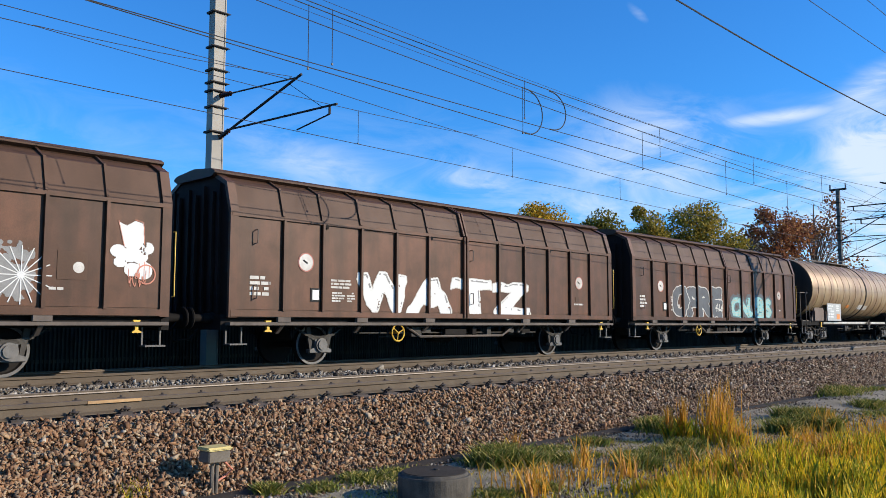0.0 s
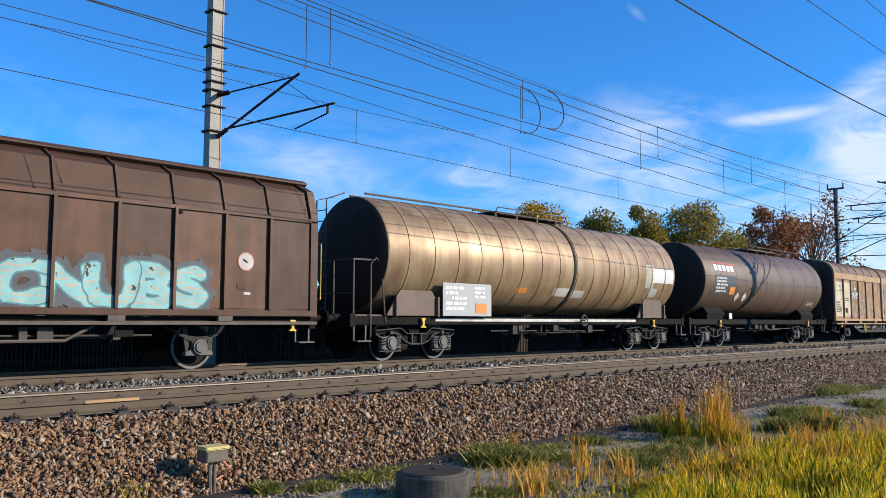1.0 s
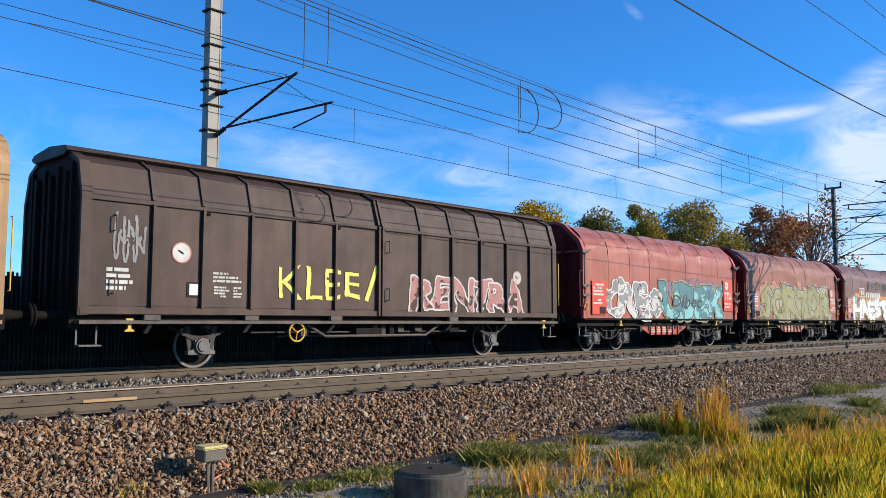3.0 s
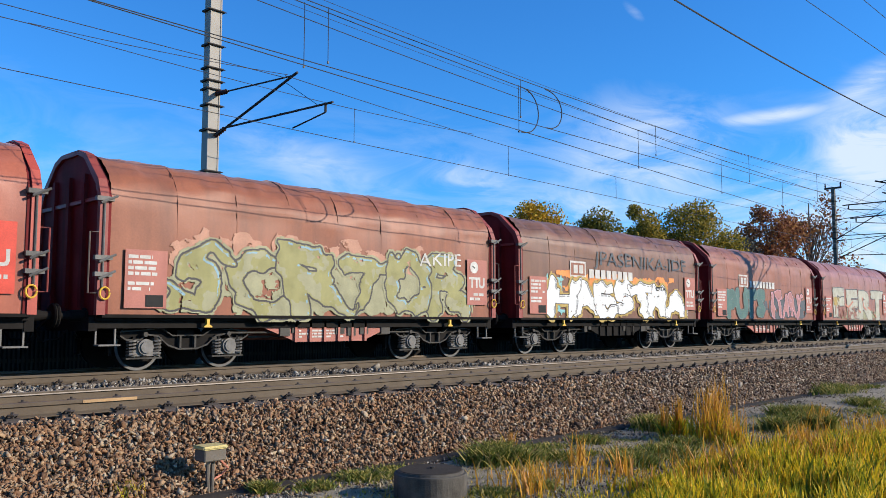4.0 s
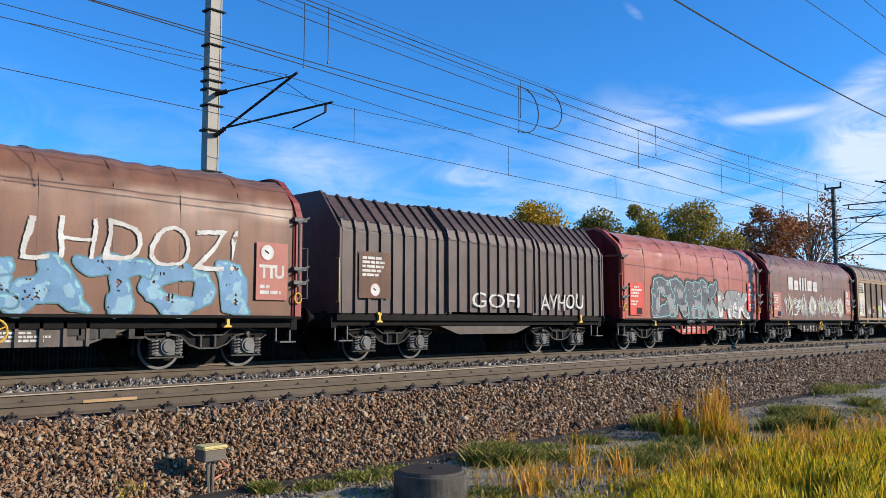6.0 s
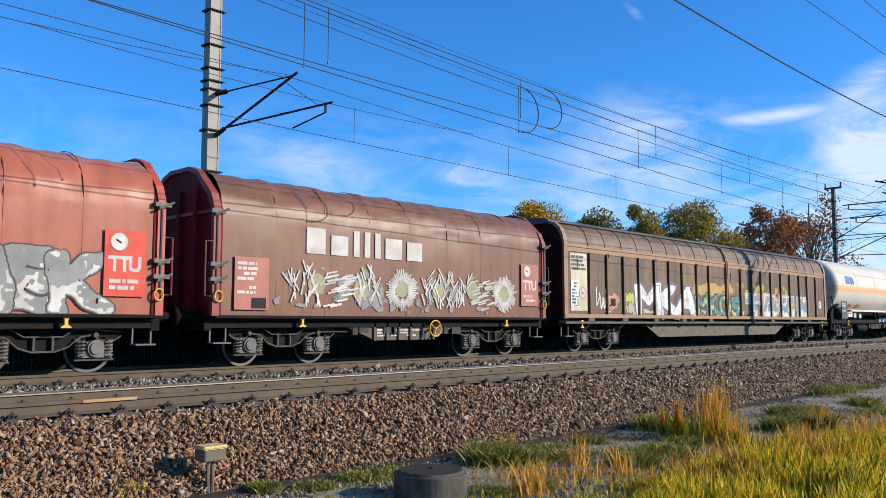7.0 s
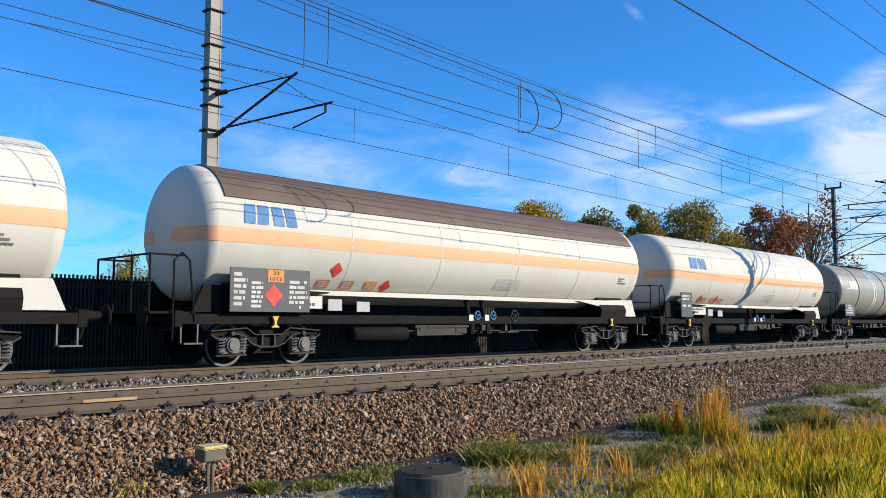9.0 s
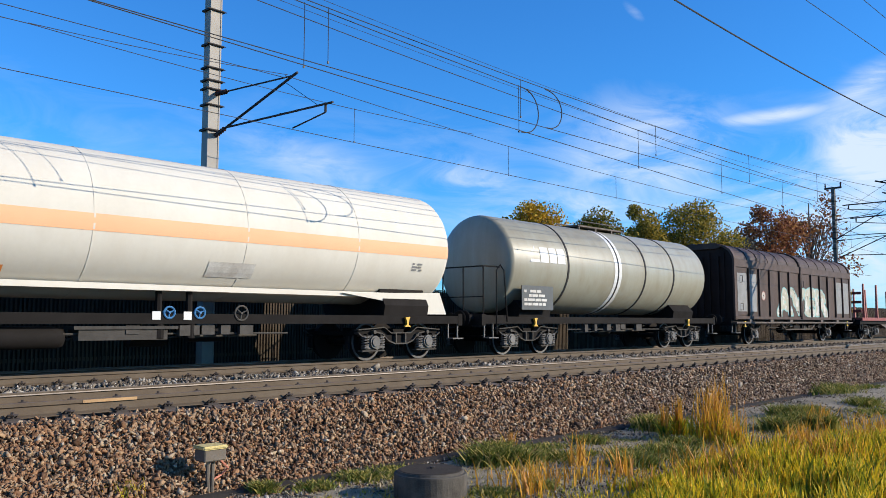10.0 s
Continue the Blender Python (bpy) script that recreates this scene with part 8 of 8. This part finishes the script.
    blades("short_grass", "short patchy grass on the gritty soil", M["grass"], 9000, lambda r, n: (np.stack([5.5 + 22 * r.random(n) ** 1.6, 4.6 + 2.6 * r.random(n) ** 1.3, np.full(n, GROUND - 0.02)], 1), np.full(n, 0.5)), 0.22, 0.006, 0.9, 4)
    blades("withered_grass", "withered pale straw lying on the soil", M["straw"], 6000, lambda r, n: (np.stack([5.5 + 12 * r.random(n) ** 1.4, 5.6 + 2.2 * r.random(n), np.full(n, GROUND + 0.01)], 1), np.full(n, 0.4)), 0.16, 0.006, 2.2, 8)
    blades("ballast_grass", "thin pale grass tufts growing in the ballast", M["grass"], 380, lambda r, n: clumps(r, n, [(3.75, 8.6, 0.8, 0.8), (4.05, 8.45, 0.5, 0.9), (5.2, 8.6, 0.3, 0.5), (10.2, 8.7, 0.3, 0.5)], 0.16), 0.35, 0.005, 0.5, 6)


def tree(x, y, h, rad, mat, leaves, seed, label, bare=0.0):
    """Trunk and limbs with a crown of many small leaves in uneven clumps; h: top above the ground, rad: half the crown's width."""
    rng = random.Random(seed)
    t = thing("tree", label, "tree", group="trees behind the railway")
    bm = bmesh.new()
    zc, rz = GROUND + 0.60 * h, 0.40 * h
    rod(bm, (x, y, GROUND), (x, y, GROUND + 0.45 * h), 0.018 * h, 8, 0.011 * h)
    rod(bm, (x, y, GROUND + 0.45 * h), (x + 0.02 * h, y, GROUND + 0.9 * h), 0.011 * h, 6, 0.003 * h)
    cl = []
    while len(cl) < 46:
        v = Vector((rng.uniform(-1, 1), rng.uniform(-1, 1), rng.uniform(-1, 1)))
        if 0.25 < v.length < 1.0:
            k = 1.0 - 0.25 * rng.random()
            cl.append((Vector((x + v.x * rad * k, y + v.y * rad * k, zc + v.z * rz * k)), rng.uniform(0.5, 1.2)))
    for c, k in cl:
        b = Vector((x, y, GROUND + h * rng.uniform(0.28, 0.5) + 0.35 * (c.z - zc)))
        mid = b.lerp(c, 0.55) + Vector((0, 0, 0.02 * h))
        rod(bm, b, mid, 0.006 * h, 5, 0.0035 * h)
        rod(bm, mid, c, 0.0035 * h, 5, 0.0015 * h)
        for _ in range(7 if bare else 3):
            e = c + Vector((rng.gauss(0, 1), rng.gauss(0, 1), rng.gauss(0.4, 0.8))) * (0.07 if bare > 0.3 else 0.035) * h
            rod(bm, mid.lerp(c, rng.uniform(0.3, 1)), e, 0.0016 * h, 4, 0.0007 * h)
    part("trunk", bm, M["bark"], t)
    nr = np.random.default_rng(seed)
    cc = np.array([tuple(c) for c, k in cl])
    kk = np.array([k for c, k in cl])
    if bare:
        live = nr.random(len(cc)) > bare
        cc, kk = cc[live], kk[live]
    i = nr.integers(0, len(cc), leaves)
    d = nr.normal(size=(leaves, 3))
    d *= (nr.random(leaves) ** 0.45 / np.linalg.norm(d, axis=1))[:, None]
    c = cc[i] + d * kk[i][:, None] * np.array([rad * 0.38, rad * 0.38, rz * 0.28])
    sz = 0.0105 * h * nr.uniform(0.5, 1.25, leaves)
    u = nr.normal(size=(leaves, 3))
    u /= np.linalg.norm(u, axis=1, keepdims=True)
    v = np.cross(u, nr.normal(size=(leaves, 3)))
    v /= np.linalg.norm(v, axis=1, keepdims=True)
    u, v = u * sz[:, None], v * sz[:, None] * 0.75
    vv = np.stack([c - u, c - v * 0.8, c + u, c + v], 1).reshape(-1, 3)
    link("crown", from_arrays("crown", vv, np.arange(leaves * 4).reshape(-1, 4), mat), t)


def trees():
    row = [(56.6, 45, 12.8, 5.2, "leaf_yellow", 22000, 0, "autumn tree with dense yellow-orange leaves"), (64, 47, 11.4, 2.2, "leaf_yellow", 4000, 0.3, "small autumn tree with yellow-brown leaves"),
           (69.5, 45, 13.2, 4.8, "leaf_green", 24000, 0, "broad tree with dull green leaves"), (79.5, 46, 14.5, 4.4, "leaf_olive", 20000, 0, "broad tree with olive green leaves"),
           (89, 45, 15.8, 6.6, "leaf_olive", 20000, 0.12, "tree with thinning olive and yellow leaves"), (93, 47, 13.6, 3.2, "leaf_olive", 4500, 0.3, "tall tree with thinning yellow leaves"),
           (104.5, 47, 14.4, 4.4, "leaf_grey", 2600, 0.4, "pale half-bare autumn tree"), (112, 45, 19.6, 5.4, "leaf_rust", 8500, 0.12, "tall rust-red autumn tree"),
           (129, 46, 22.6, 6.8, "leaf_rust", 2200, 0.6, "tall half-bare autumn tree with few rust leaves"), (20.2, 43, 5.7, 2.0, "leaf_olive", 6000, 0, "small round yellow-green tree behind the fence"),
           (140, 50, 10, 5, "leaf_green", 5000, 0, "low dull green leafy tree"), (150, 60, 11, 5, "leaf_olive", 5000, 0, "low leafy yellowing tree"), (166, 60, 11, 5, "leaf_green", 5000, 0, "low dull green leafy tree"),
           (80, 58, 12, 4, "leaf_olive", 4000, 0.2, "low leafy yellowing tree"), (106, 58, 12, 4.5, "leaf_green", 4000, 0, "low dull green leafy tree")]
    for i, (x, y, h, rad, m, n, bare, lb) in enumerate(row):
        tree(x, y, h, rad, M[m], int(n * 1.3), 200 + i, lb, bare)


wagons()
trackside()
plants()
trees()
stones("slope_stones", "loose brown and grey ballast stones on the slope", M["stones"], 105000, slope_place, 0.0240)
stones("slope_stones", "loose grey-brown ballast stones on the slope", M["stones_far"], 90001, slope_far_place, 0.0255)
stones("shoulder_stones", "loose brown ballast stones beside the rail", M["stones"], 14000, crown_place, 0.026)
stones("between_stones", "pale grey ballast stones between the two tracks", M["stones_grey"], 20000, six_foot_place, 0.033)
stones("path_grit", "small pale grit stones on the bare path", M["stones_grey"], 16000, path_place, 0.014)
stones("strewn_stones", "scattered stones at the foot of the ballast", M["stones"], 2600, scatter_place, 0.022)


# ---- the train runs ----
def motions():
    for w, s0 in MOVERS:
        walk(w, [(t, pose(s0 - SPEED * t, TRACK_FAR, 0)) for t in (0, 2, 4, 6, 8, 10)])
    steps = [(i / FPS, -85.0 * i) for i in range(FPS * 10 + 1)]
    for ob, x in WHEELSETS:
        walk(ob, [(t, pose(x, 0, 0.46, 0, a, 0)) for t, a in steps])


motions()
